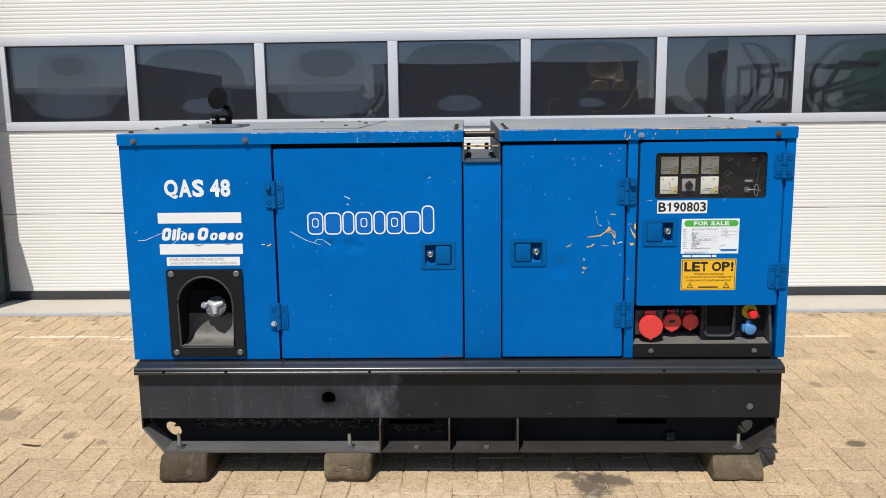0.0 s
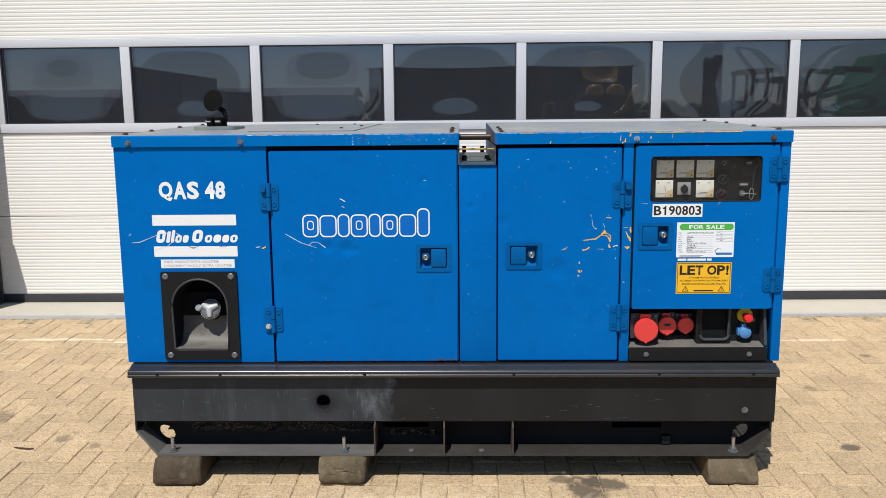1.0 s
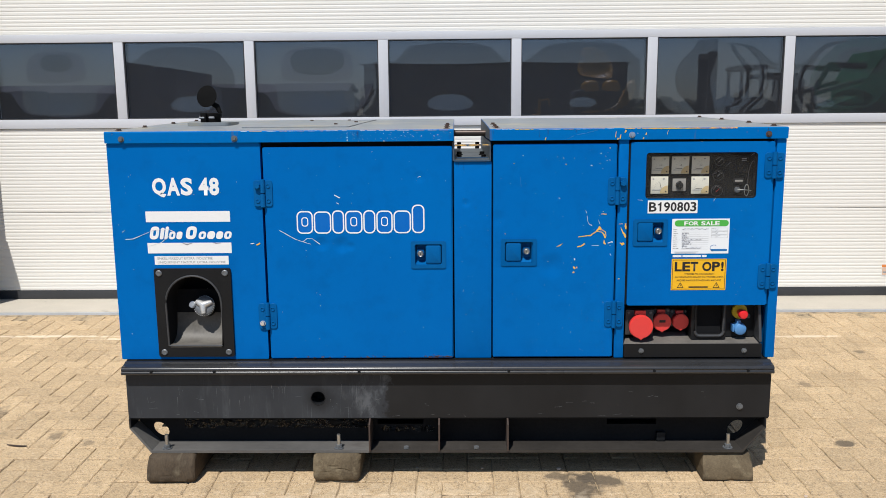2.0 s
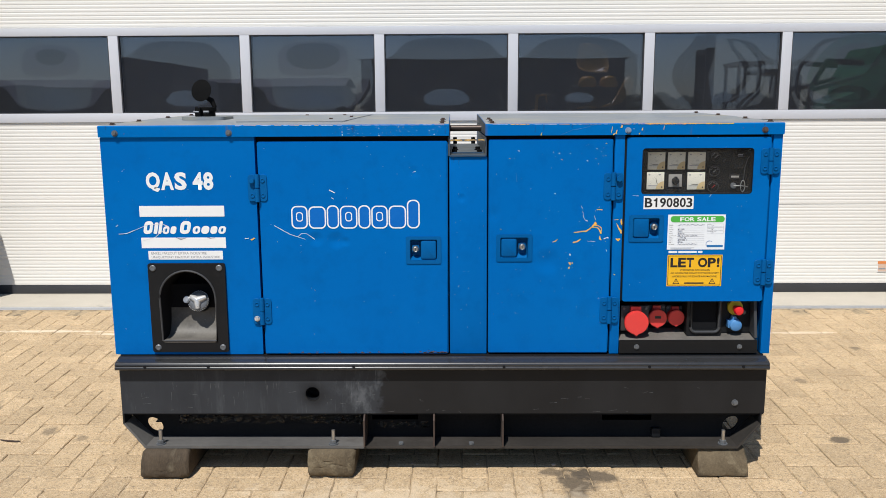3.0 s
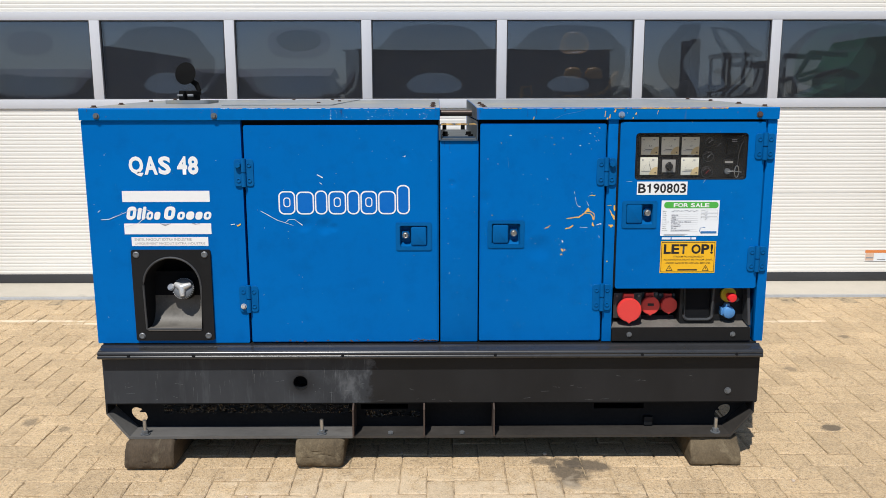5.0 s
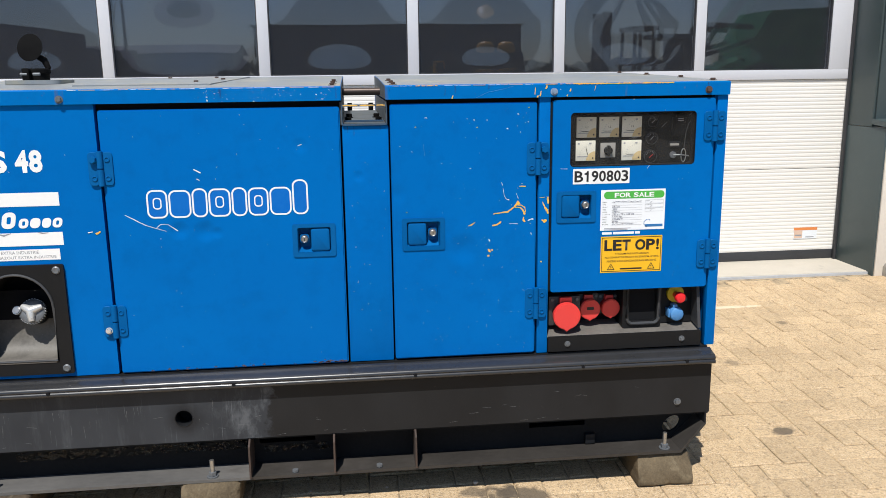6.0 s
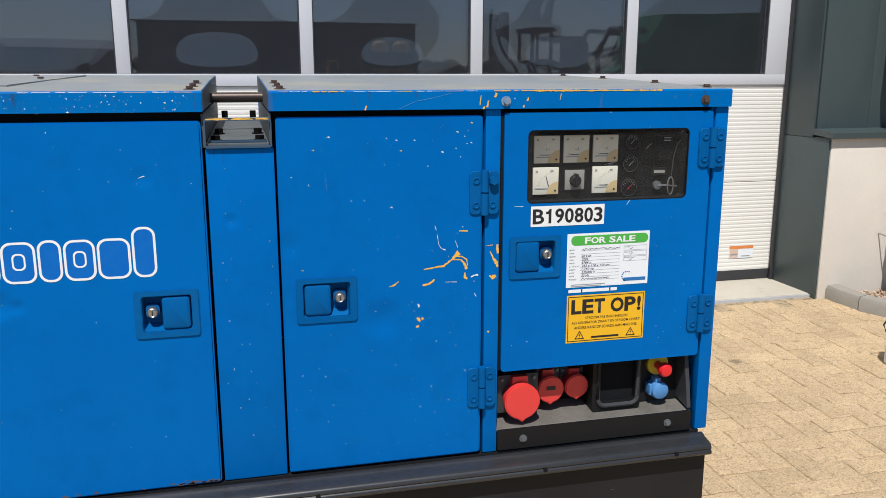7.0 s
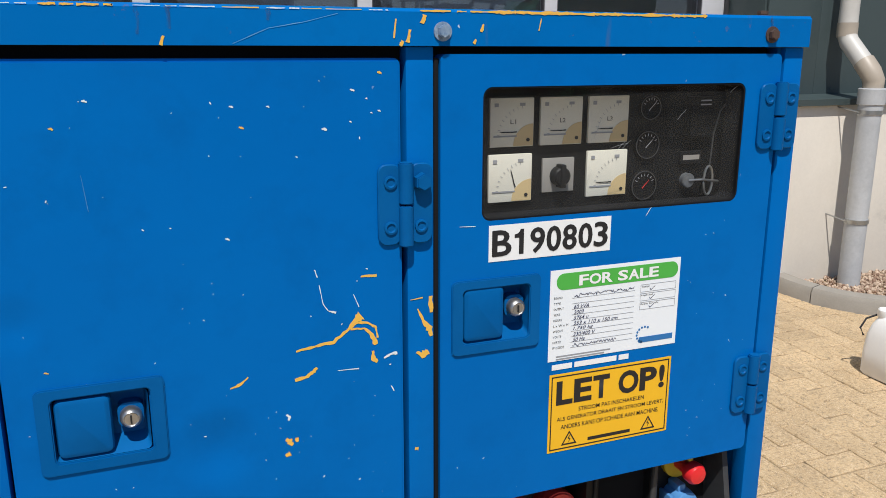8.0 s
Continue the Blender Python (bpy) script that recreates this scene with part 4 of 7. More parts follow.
for x in (0.118, 0.365, 0.93, 1.51, 2.07, 2.43):
    part("screw", cyl((x, -0.06, 0.4435), (x, -0.0635, 0.4435), 0.0055, n=10), SHADE_BLACK, rail)
part("body_floor", box(0.0, 2.526, 0.001, BACK, 0.441, 0.4745), SKID_BLACK, GEN)

# shell
part("left_panel", prism(rounded(BX0, 0.567, 0.477, 1.3257, 0.004, 2), 0.0, 0.03, [[(0.16, 0.515), (0.41, 0.515), (0.41, 0.83), (0.16, 0.83)]]), BLUE, GEN, smooth=False)
part("end_panel", box(BX0, BX0 + 0.03, 0.031, BACK, 0.477, 1.3257, 0.004), BLUE, GEN)
part("end_panel", box(BX1 - 0.03, BX1, 0.031, BACK, 0.477, 1.3257, 0.004), BLUE, GEN)
part("back_panel", prism([(BX0 + 0.031, 0.477), (BX1 - 0.031, 0.477), (BX1 - 0.031, 1.3275), (1.4365, 1.3275), (1.4365, 1.24), (1.3025, 1.24), (1.3025, 1.3275), (BX0 + 0.031, 1.3275)], BACK - 0.03, BACK), BLUE, GEN, smooth=False)
# near-black sheets stand in for the shade behind the door gaps
part("inner_frame", box(0.5, 1.29, 0.036, 0.05, 0.476, 1.3275), SHADE_BLACK, GEN)
part("inner_frame", box(1.4555, 1.955, 0.036, 0.05, 0.476, 1.3275), SHADE_BLACK, GEN)
part("inner_frame", box(1.955, 2.5, 0.2, 0.21, 0.476, 1.3275), SHADE_BLACK, GEN)
part("centre_strip", box(1.3015, 1.4455, 0.003, 0.034, 0.477, 1.248, 0.004), BLUE, GEN)
part("post", box(1.9245, 1.961, 0.0, 0.034, 0.477, 1.3257, 0.003), BLUE, GEN)
part("corner_post", box(2.514, BX1, 0.0, 0.03, 0.477, 1.3257, 0.003), BLUE, GEN)
part("door_jamb", box(2.5065, 2.5135, 0.008, 0.06, 0.688, 1.3257, 0.002), BLUE_PLAIN, GEN)
# near-black bars put the shade under the lids into their colour
part("header", box(0.57, 1.3, 0.022, 0.034, 1.29, 1.3275), SHADE_BLACK, GEN)
part("header", box(1.447, 2.5, 0.022, 0.034, 1.29, 1.3275), SHADE_BLACK, GEN)


def prism_round(x0, x1, z0, z1, y0, thick):
    """A folded sheet door with softly rounded edges and a hollow back."""
    bm = bmesh.new()
    loops = []
    for inset, y in ((0.0, y0 + thick), (0.0, y0 + 0.006), (0.0018, y0 + 0.0018), (0.006, y0)):
        loops.append([bm.verts.new((u, y, v)) for u, v in rounded(x0 + inset, x1 - inset, z0 + inset, z1 - inset, 0.008 - inset * 0.8, 4)])
    for a, b in zip(loops, loops[1:]):
        for k in range(len(a)):
            bm.faces.new((a[k], a[(k + 1) % len(a)], b[(k + 1) % len(b)], b[k]))
    bm.faces.new(loops[-1])
    bm.faces.new(loops[0])
    return bm


def holed_leaf(x0, x1, z0, z1, y0, thick, hole):
    bm = prism(rounded(x0, x1, z0, z1, 0.008, 4), y0, y0 + thick, [hole])
    rim = [e for e in bm.edges if len(e.link_faces) == 2 and abs(e.verts[0].co.y - y0) < 1e-5 and abs(e.verts[1].co.y - y0) < 1e-5
           and any(abs(f.normal.y) < 0.5 for f in e.link_faces)]
    bmesh.ops.bevel(bm, geom=rim, offset=0.004, segments=2, affect='EDGES')
    return bm


def hinge(xc, zc, door, pin_left=True, half=0.036, tall=0.051, y=-0.0042, cap=0):
    """Two leaves, a knuckle and four countersunk screws; cap: which side carries a hexagon head."""
    bm = prism(rounded(xc - half, xc - 0.006, zc - tall, zc + tall, 0.011, 4), y - 0.004, y)
    prism(rounded(xc + 0.006, xc + half, zc - tall, zc + tall, 0.011, 4), y - 0.004, y, bm=bm)
    rim = [e for e in bm.edges if len(e.link_faces) == 2 and max(abs(v.co.y - y + 0.004) for v in e.verts) < 1e-5 and any(abs(f.normal.y) < 0.5 for f in e.link_faces)]
    bmesh.ops.bevel(bm, geom=rim, offset=0.0012, segments=1, affect='EDGES')
    for a, b in ((-tall - 0.002, -0.001), (0.001, tall + 0.002)):
        cyl((xc, y - 0.005, zc + a), (xc, y - 0.005, zc + b), 0.0095, n=16, bevel=0.0015, bm=bm)
    for sx in (-1, 1):
        for sz in (-1, 1):
            x, z = xc + sx * half * 0.56, zc + sz * tall * 0.56
            if cap and sx == cap and sz == 1:
                cyl((x, y - 0.004, z), (x, y - 0.018, z), 0.0115, n=6, bevel=0.0015, bm=bm)
                continue
            m = lathe([(0.0085, 0.0), (0.0085, 0.0022), (0.006, 0.0028), (0.0045, 0.0008)], (x, y - 0.004, z), n=14)
            joined(bm, m)
    return part("hinge", bm, BLUE_PLAIN, door, "blue painted butt hinge")


def lock(x0, x1, z0, z1, door, key_right=True, y=-0.0042):
    """A sunken paddle latch: raised frame, dished pocket, paddle, key cylinder."""
    fr = prism(rounded(x0, x1, z0, z1, 0.008, 4), y - 0.003, y + 0.0005, [rounded(x0 + 0.0165, x1 - 0.0165, z0 + 0.0155, z1 - 0.0135, 0.006, 4)])
    rim = [e for e in fr.edges if len(e.link_faces) == 2 and max(abs(v.co.y - y + 0.003) for v in e.verts) < 1e-5 and any(abs(f.normal.y) < 0.5 for f in e.link_faces)]
    bmesh.ops.bevel(fr, geom=rim, offset=0.0015, segments=2, affect='EDGES')
    part("latch_frame", fr, BLUE_PLAIN, door)
    return (x0 + 0.014, x1 - 0.014, z0 + 0.018, z1 - 0.014)


def latch_inside(pocket, door, key_right, y=0.0):
    x0, x1, z0, z1 = pocket
    depth = 0.021
    bm = bmesh.new()
    front = rounded(x0, x1, z0, z1, 0.006, 4)
    back = rounded(x0 + 0.004, x1 - 0.004, z0 + 0.014, z1 - 0.003, 0.005, 4)
    a = [bm.verts.new((u, y - 0.004, v)) for u, v in front]
    b = [bm.verts.new((u, y + depth, v)) for u, v in back]
    for k in range(len(a)):
        bm.faces.new((a[k], a[(k + 1) % len(a)], b[(k + 1) % len(b)], b[k]))
    bm.faces.new(b)
    part("latch_pocket", bm, BLUE_PLAIN, door)
    w = (x1 - x0) * 0.58
    p0, p1 = (x0 + 0.003, x0 + 0.003 + w) if key_right else (x1 - 0.003 - w, x1 - 0.003)
    part("latch_paddle", prism_round(p0, p1, z0 + 0.003, z1 - 0.002, y - 0.007, 0.012), BLUE_PLAIN, door)
    kx = (p1 + x1) / 2 if key_right else (p0 + x0) / 2
    kz = (z0 + z1) / 2 + 0.003
    part("key_boss", prism(rounded(kx - 0.0145, kx + 0.0145, kz - 0.014, kz + 0.016, 0.009, 4), y + 0.006, y + depth), BLUE_PLAIN, door)
    key = lathe([(0.0125, -0.006), (0.0125, 0.004), (0.011, 0.008), (0.0085, 0.01), (0.0075, 0.0092)], (kx, y + 0.002, kz), n=22)
    part("key_cylinder", key, STEEL, door, "chrome key cylinder")
    part("keyhole", box(kx - 0.001, kx + 0.001, y - 0.009, y - 0.007, kz - 0.005, kz + 0.005), INK, door)


def shrink(p, d):
    return rounded(p[0] - d, p[1] + d, p[2] - d, p[3] + d, 0.007, 4)


# large door
p1 = (1.151, 1.254, 0.853, 0.931)
door_a = part("door", holed_leaf(0.5765, 1.2955, 0.4785, 1.307, -0.004, 0.026, shrink(p1, 0.001)), BLUE, GEN, "large blue door with small dents and scratches")
lock(1.134, 1.27, 0.837, 0.945, door_a)
latch_inside(p1, door_a, False)
hinge(0.574, 1.133, door_a, cap=-1)
hinge(0.572, 0.652, door_a)
part("hinge_bolt", bolt(0.5515, 0.6235, -0.0085, 0.0075, 0.007), BRIGHT_ALLOY, door_a, "bright replacement bolt")
# narrow door
p2 = (1.496, 1.6, 0.861, 0.938)
door_b = part("door", holed_leaf(1.4505, 1.917, 0.4815, 1.312, -0.004, 0.026, shrink(p2, 0.001)), BLUE, GEN, "narrow blue door with yellow scrapes through the paint")
lock(1.48, 1.619, 0.845, 0.952, door_b)
latch_inside(p2, door_b, True)
hinge(1.9205, 1.134, door_b, cap=1)
hinge(1.9185, 0.6545, door_b)
# control door with its window
p3 = (1.998, 2.102, 0.935, 1.015)
door_c = part("control_door", prism(rounded(1.9685, 2.505, 0.688, 1.3165, 0.008, 4), -0.004, 0.02,
                                    [rounded(2.0265, 2.4435, 1.103, 1.276, 0.013, 5), shrink(p3, 0.001)]), BLUE, GEN,
              "blue control door with an instrument window and stickers", smooth=False)
part("door_return", prism([(1.9705, 0.69), (2.5, 0.69), (2.5, 1.3145), (1.9705, 1.3145)], 0.0201, 0.034, [[(1.985, 0.705), (2.488, 0.705), (2.488, 1.299), (1.985, 1.299)]]), BLUE_PLAIN, door_c, smooth=False)
lock(1.984, 2.116, 0.92, 1.025, door_c)
latch_inside(p3, door_c, True)
hinge(2.505, 1.2265, door_c, y=-0.0045, tall=0.048)
hinge(2.503, 0.8025, door_c, y=-0.0045, tall=0.048)
part("door_seal", box(1.9615, 1.9675, 0.0, 0.015, 0.69, 1.312, 0.002), SHADE_BLACK, GEN)

# instruments behind the window
board = part("instrument_board", box(1.985, 2.495, 0.0485, 0.054, 1.05, 1.312), BOARD, GEN, "black instrument board")
part("window_seal", prism(rounded(2.0266, 2.4434, 1.1031, 1.2759, 0.0129, 5), -0.0032, 0.034, [rounded(2.0288, 2.4412, 1.1053, 1.2737, 0.011, 5)]), SHADE_BLACK, GEN, "black rubber window seal", smooth=False)
pane("window_pane", bowed_pane(2.0289, 2.4411, 1.1054, 1.2736, 0.002, 0.0), PERSPEX, GEN, "scuffed clear instrument window")
GY = 0.048


def meter(x0, x1, z0, z1, needle, label, mark=""):
    m = part("meter", box(x0, x1, GY - 0.005, GY, z0, z1, 0.0012), METER, board, label)
    f = GY - 0.0056
    q = [(x1 - 0.001, z0 + 0.001)] + [(x1 - 0.001 - 0.03 * math.cos(a), z0 + 0.001 + 0.03 * math.sin(a)) for a in np.linspace(0, math.pi / 2, 10)]
    joined_print = prism(q, f, f + 0.0004)
    put("meter_corner", joined_print, CREAM, board)
    put("meter_screw", cyl((x1 - 0.009, f, z0 + 0.009), (x1 - 0.009, f - 0.001, z0 + 0.009), 0.0026, n=10), INK, board)
    px, pz = x1 - 0.026, z0 + 0.02
    tip = (px + 0.026 * math.cos(needle), pz + 0.026 * math.sin(needle))
    put("meter_needle", ribbon([(px, pz), tip], [0.002, 0.0014], f - 0.0006), INK, board)
    marks = bmesh.new()
    for i in range(9):
        a = math.pi * (0.55 + 0.42 * i / 8)
        c = Vector((x1 - 0.012, z0 + 0.012))
        u = Vector((math.cos(a), math.sin(a)))
        ribbon([c + u * 0.04, c + u * 0.044], [0.0008, 0.0008], f - 0.0003, bm=marks)
    put("meter_scale", marks, GREY_INK, board)
    bar = sheet(x0 + 0.005, px, pz - 0.0065, pz - 0.0045, f - 0.0003, bm=sheet(x0 + 0.006, x0 + 0.012, z1 - 0.012, z1 - 0.007, f - 0.0003))
    tagged(put("meter_print", sheet(x1 - 0.022, x1 - 0.014, z1 - 0.011, z1 - 0.007, f - 0.0003, bm=bar), GREY_INK, board), kind="stuff")
    if mark:
        put("meter_mark", lettering(mark, x0 + 0.03, x0 + 0.0385, z0 + 0.031, z0 + 0.037, f - 0.0003), INK, board)


for i, mark in enumerate(("L1", "L2", "L3")):
    meter(2.0585 + 0.0765 * i, 2.1245 + 0.0765 * i, 1.193, 1.259, math.pi, "square cream ammeter", mark)
meter(2.0575, 2.1235, 1.117, 1.183, 1.85, "square cream meter")
meter(2.212, 2.279, 1.116, 1.182, math.pi, "square cream meter")
part("selector_switch", box(2.1408, 2.1914, GY - 0.004, GY, 1.1265, 1.1745, 0.001), GREY_PLATE, board, "black rotary switch on a grey plate")
knob = lathe([(0.014, 0), (0.013, 0.012), (0.011, 0.014)], (2.1661, GY - 0.004, 1.1495), n=18)
put("switch_knob", box(2.1619, 2.1703, GY - 0.02, GY - 0.004, 1.1335, 1.1665, 0.002, bm=knob), BLACK, board)
for x, z, r in ((2.3128, 1.1865, 0.021), (2.3106, 1.127, 0.0225), (2.3149, 1.2405, 0.018)):
    g = lathe([(r, 0), (r, 0.004), (r * 0.9, 0.006), (r * 0.86, 0.003)], (x, GY, z), n=24)
    put("dial", g, BOARD, board, "small round black dial")
    put("dial_rim", prism(ring(x, z, r * 0.96, r * 0.96), GY - 0.0065, GY - 0.0055, [ring(x, z, r * 0.91, r * 0.91)]), SOCKET_GREY, board)
    put("dial_needle", ribbon([(x - 0.004, z - 0.004), (x + 0.008, z + 0.008)], [0.0016, 0.0008], GY - 0.0066), RED_BTN if z < 1.1425 else GREY_INK, board)
    tick = bmesh.new()
    for i in range(7):
        a = math.pi * (0.15 + 0.7 * i / 6)
        c, u = Vector((x, z)), Vector((math.cos(a), math.sin(a)))
        ribbon([c + u * r * 0.62, c + u * r * 0.8], [0.0011, 0.0011], GY - 0.0062, bm=tick)
    put("dial_scale", tick, GREY_INK, board)
put("breaker", box(2.3803, 2.4225, GY - 0.014, GY, 1.1955, 1.2545, 0.002), BOARD, board, "black breaker block")
put("breaker_print", box(2.3961, 2.4151, GY - 0.0148, GY - 0.0142, 1.2425, 1.2445, bm=box(2.3961, 2.4151, GY - 0.0148, GY - 0.0142, 1.2485, 1.2505)), GREY_INK, board)
put("hour_counter", box(2.3729, 2.4109, GY - 0.006, GY, 1.1555, 1.1745, 0.002), BLACK, board, "small hour counter")
put("hour_digits", box(2.3771, 2.4066, GY - 0.0068, GY - 0.0062, 1.1615, 1.1685), GREY_PLATE, board)
put("key_switch", cyl((2.3877, GY, 1.1305), (2.3877, GY - 0.01, 1.1305), 0.011, n=18, bevel=0.001), GREY_STEEL, board)
put("key", tube([(2.3877, GY - 0.01, 1.1305), (2.4066, GY - 0.0145, 1.1315), (2.4383, GY - 0.0145, 1.1275)], 0.002, 8), STEEL, board)
loop = [(2.4204 + 0.008 * math.cos(a), GY - 0.0135, 1.1295 + 0.022 * math.sin(a)) for a in np.linspace(0, 2 * math.pi, 18)]
put("key_ring", tube(loop, 0.0018, 8), STEEL, board)
put("key_cord", tube([(2.4225, GY - 0.012, 1.1525), (2.4256, GY - 0.012, 1.2), (2.4341, GY - 0.012, 1.2325), (2.4594, GY - 0.012, 1.2625)], 0.0011, 6), SOCKET_GREY, board)

# roof: two lids with a lifting gap between them


def lid(x0, x1, gap):
    sec = [(-0.009, 1.326), (-0.009, 1.3655), (-0.0055, 1.3695), (0.55, 1.388), (BACK, 1.401), (BACK + 0.012, 1.39), (BACK + 0.012, 1.326)]
    bm = prism(sec, x0, x1, axis="x")
    # upward faces get the paint with sky glare in its colour
    for f in bm.faces:
        f.material_index = 1 if f.normal.z > 0.7 else 2 if gap * f.normal.x > 0.7 else 0
    side = [e for e in bm.edges if abs(e.verts[0].co.x - e.verts[1].co.x) < 1e-6 and len(e.link_faces) == 2 and e.calc_face_angle(0) > 1.2]
    bmesh.ops.bevel(bm, geom=side, offset=0.0015, segments=2, affect='EDGES')
    return bm


def roof_z(y):
    return 1.3695 + (0.0185 * y / 0.55 if y < 0.55 else 0.0185 + 0.013 * (y - 0.55) / 0.53)


lid_a = part("roof_lid", lid(-0.02, 1.302, 1), [LID_BLUE, ROOF_BLUE, GAP_DIRT], GEN, "weathered blue roof lid", smooth=False)
lid_b = part("roof_lid", lid(1.437, 2.5505, -1), [LID_BLUE, ROOF_BLUE, GAP_DIRT], GEN, "weathered blue roof lid with yellow worn edge", smooth=False)


def roof_bolt(x, y, host):
    z = roof_z(y)
    bm = cyl((x, y, z - 0.002), (x, y, z + 0.002), 0.0125, n=18)
    cyl((x, y, z + 0.002), (x, y, z + 0.008), 0.0085, n=6, bevel=0.001, bm=bm)
    part("roof_bolt", bm, RUST_BOLT, host)


for y in (0.06, 0.33, 0.68, 1.02):
    roof_bolt(0.01, y, lid_a)
    roof_bolt(2.52, y, lid_b)
for y in (0.05, 0.18, 0.35):
    roof_bolt(1.275, y, lid_a)
    roof_bolt(1.465, y, lid_b)
for x, y in ((0.62, 0.85), (0.8, 0.85), (0.8, 0.4), (0.86, 0.62)):
    roof_bolt(x, y, lid_a)
hatch = prism([(0.45, 0.2), (0.88, 0.2), (0.92, 0.95), (0.45, 0.95)], 0.0, 0.004, axis="z")
for v in hatch.verts:
    v.co.z += roof_z(v.co.y) - (0.001 if v.co.z < 0.002 else 0)
part("hatch", hatch, ROOF_BLUE, GEN, "bolted roof hatch", smooth=False)
for x, z in ((0.045, 1.341), (0.475, 1.341)):
    part("lid_bolt", bolt(x, z, -0.009), GREY_STEEL, lid_a)
part("lid_bolt", bolt(1.969, 1.343, -0.009), PAINTED_BOLT, lid_b, "bolt with worn pale blue paint")
part("lid_bolt", bolt(2.477, 1.343, -0.009), RUST_BOLT, lid_b)

# lifting gap
part("gap_floor", box(1.303, 1.436, 0.006, 0.93, 1.25, 1.258, 0.002), GAP_DIRT, GEN)
part("gap_floor", box(1.303, 1.436, 0.931, BACK - 0.031, 1.236, 1.244, 0.002), GAP_DIRT, GEN)
part("gap_cheek", box(1.2965, 1.3015, 0.008, BACK, 1.25, 1.32), GAP_DIRT, GEN)
part("gap_cheek", box(1.4375, 1.4425, 0.008, BACK, 1.25, 1.32), GAP_DIRT, GEN)
part("gap_frame", prism(rounded(1.3015, 1.442, 1.2485, 1.3125, 0.006, 4), -0.004, 0.006, [rounded(1.3042, 1.4393, 1.2525, 1.3065, 0.005, 4)]), GAP_FRAME, GEN, "grimy blue strap frame with a scraped top edge", smooth=False)
part("gap_frame", box(1.309, 1.432, 0.02, 0.03, 1.2585, 1.264, 0.001), GAP_FRAME, GEN)
part("worn_edge", box(1.308, 1.436, -0.0046, 0.0055, 1.3122, 1.3129), STRAP_BLUE, GEN, "scraped yellow edge")
for x, y, z, h in ((1.322, 0.08, 1.258, 0.012), (1.418, 0.08, 1.258, 0.012), (1.324, 0.3, 1.258, 0.014), (1.418, 0.3, 1.258, 0.014), (1.326, 1.0, 1.244, 0.043), (1.416, 1.0, 1.244, 0.043)):
    part("bolt", cyl((x, y, z), (x, y, z + h), 0.0115, n=6, bevel=0.001, bm=cyl((x, y, z), (x, y, z + 0.003), 0.014, n=18)), DARK_STEEL, GEN)
for a, b in ((1.306, 1.352), (1.358, 1.404), (1.409, 1.436)):
    part("worn_edge", ribbon([(a, 1.3098), ((a + b) / 2, 1.3104), (b, 1.3095)], [0.002, 0.0045, 0.002], -0.0044, seed=int(a * 999)), YELLOW_PRIMER, GEN)
part("lifting_bar", cyl((1.29, 0.45, 1.344), (1.45, 0.45, 1.344), 0.0135, n=20), BROWN_STEEL, GEN, "brown steel lifting bar")

# exhaust stub with its rain flap hanging open
ex = (0.245, 0.5)
ez = roof_z(0.5)
exh = part("exhaust", lathe([(0.036, 0), (0.036, 0.05), (0.032, 0.052), (0.03, 0.03)], (ex[0], ex[1], ez), (0, 0, 1)), DARK_STEEL, GEN, "sooty exhaust stub with an open rain flap")
# pale roof paint stands in for the sun glint on the collar
part("exhaust_collar", prism(rounded(ex[0] - 0.088, ex[0] + 0.098, ex[1] - 0.095, ex[1] + 0.09, 0.03), ez - 0.002, ez + 0.012, axis="z"), ROOF_BLUE, exh, "bent blue collar plate")
part("clamp", lathe([(0.038, 0), (0.0405, 0.001), (0.0405, 0.014), (0.038, 0.015)], (ex[0], ex[1], ez + 0.034), (0, 0, 1)), DARK_STEEL, exh)
part("clamp_lug", box(ex[0] - 0.036, ex[0] - 0.012, ex[1] - 0.056, ex[1] - 0.036, ez + 0.012, ez + 0.052, 0.003), DARK_STEEL, exh)
for dx in (-0.03, 0.012):
    part("clamp_bolt", cyl((ex[0] + dx - 0.012, ex[1] - 0.052, ez + 0.032), (ex[0] + dx + 0.012, ex[1] - 0.052, ez + 0.032), 0.0055, n=8, bevel=0.001), GREY_STEEL, exh)
part("rain_flap", lathe([(0.02, -0.003), (0.046, -0.002), (0.048, 0.003), (0.02, 0.006)], (ex[0] - 0.02, ex[1] + 0.005, ez + 0.123), (-0.25, -0.95, 0.2)), DARK_STEEL, exh)
part("flap_arm", tube([(ex[0] - 0.012, ex[1] + 0.014, ez + 0.1), (ex[0] + 0.02, ex[1] + 0.014, ez + 0.08), (ex[0] + 0.033, ex[1] + 0.01, ez + 0.05)], [0.01, 0.012, 0.009], 10), DARK_STEEL, exh)

# fuel filler niche
ARCH = [(0.178, 0.535), (0.39, 0.535)] + [(0.2835 + 0.1085 * math.cos(a), 0.705 + 0.109 * math.sin(a)) for a in np.linspace(0, math.pi, 17)]
fill = part("filler_plate", prism(rounded(0.135, 0.434, 0.489, 0.843, 0.008, 3), -0.009, 0.0, [ARCH]), BLACK, GEN, "black moulded fuel filler niche", smooth=False)
nb = bmesh.new()
fr = [nb.verts.new((x, -0.008, z)) for x, z in ARCH]
bk = [nb.verts.new((0.2835 + (x - 0.2835) * 0.9, 0.15, 0.63 + (z - 0.63) * 0.92)) for x, z in ARCH]
for k in range(1, len(fr)):
    nb.faces.new((fr[k], fr[(k + 1) % len(fr)], bk[(k + 1) % len(bk)], bk[k]))
nb.faces.new(bk)
part("niche", nb, SHADE_BLACK, fill)
# dust low down; upper rows near-black, painting the shade at the back
scoop = bmesh.new()
grid = []
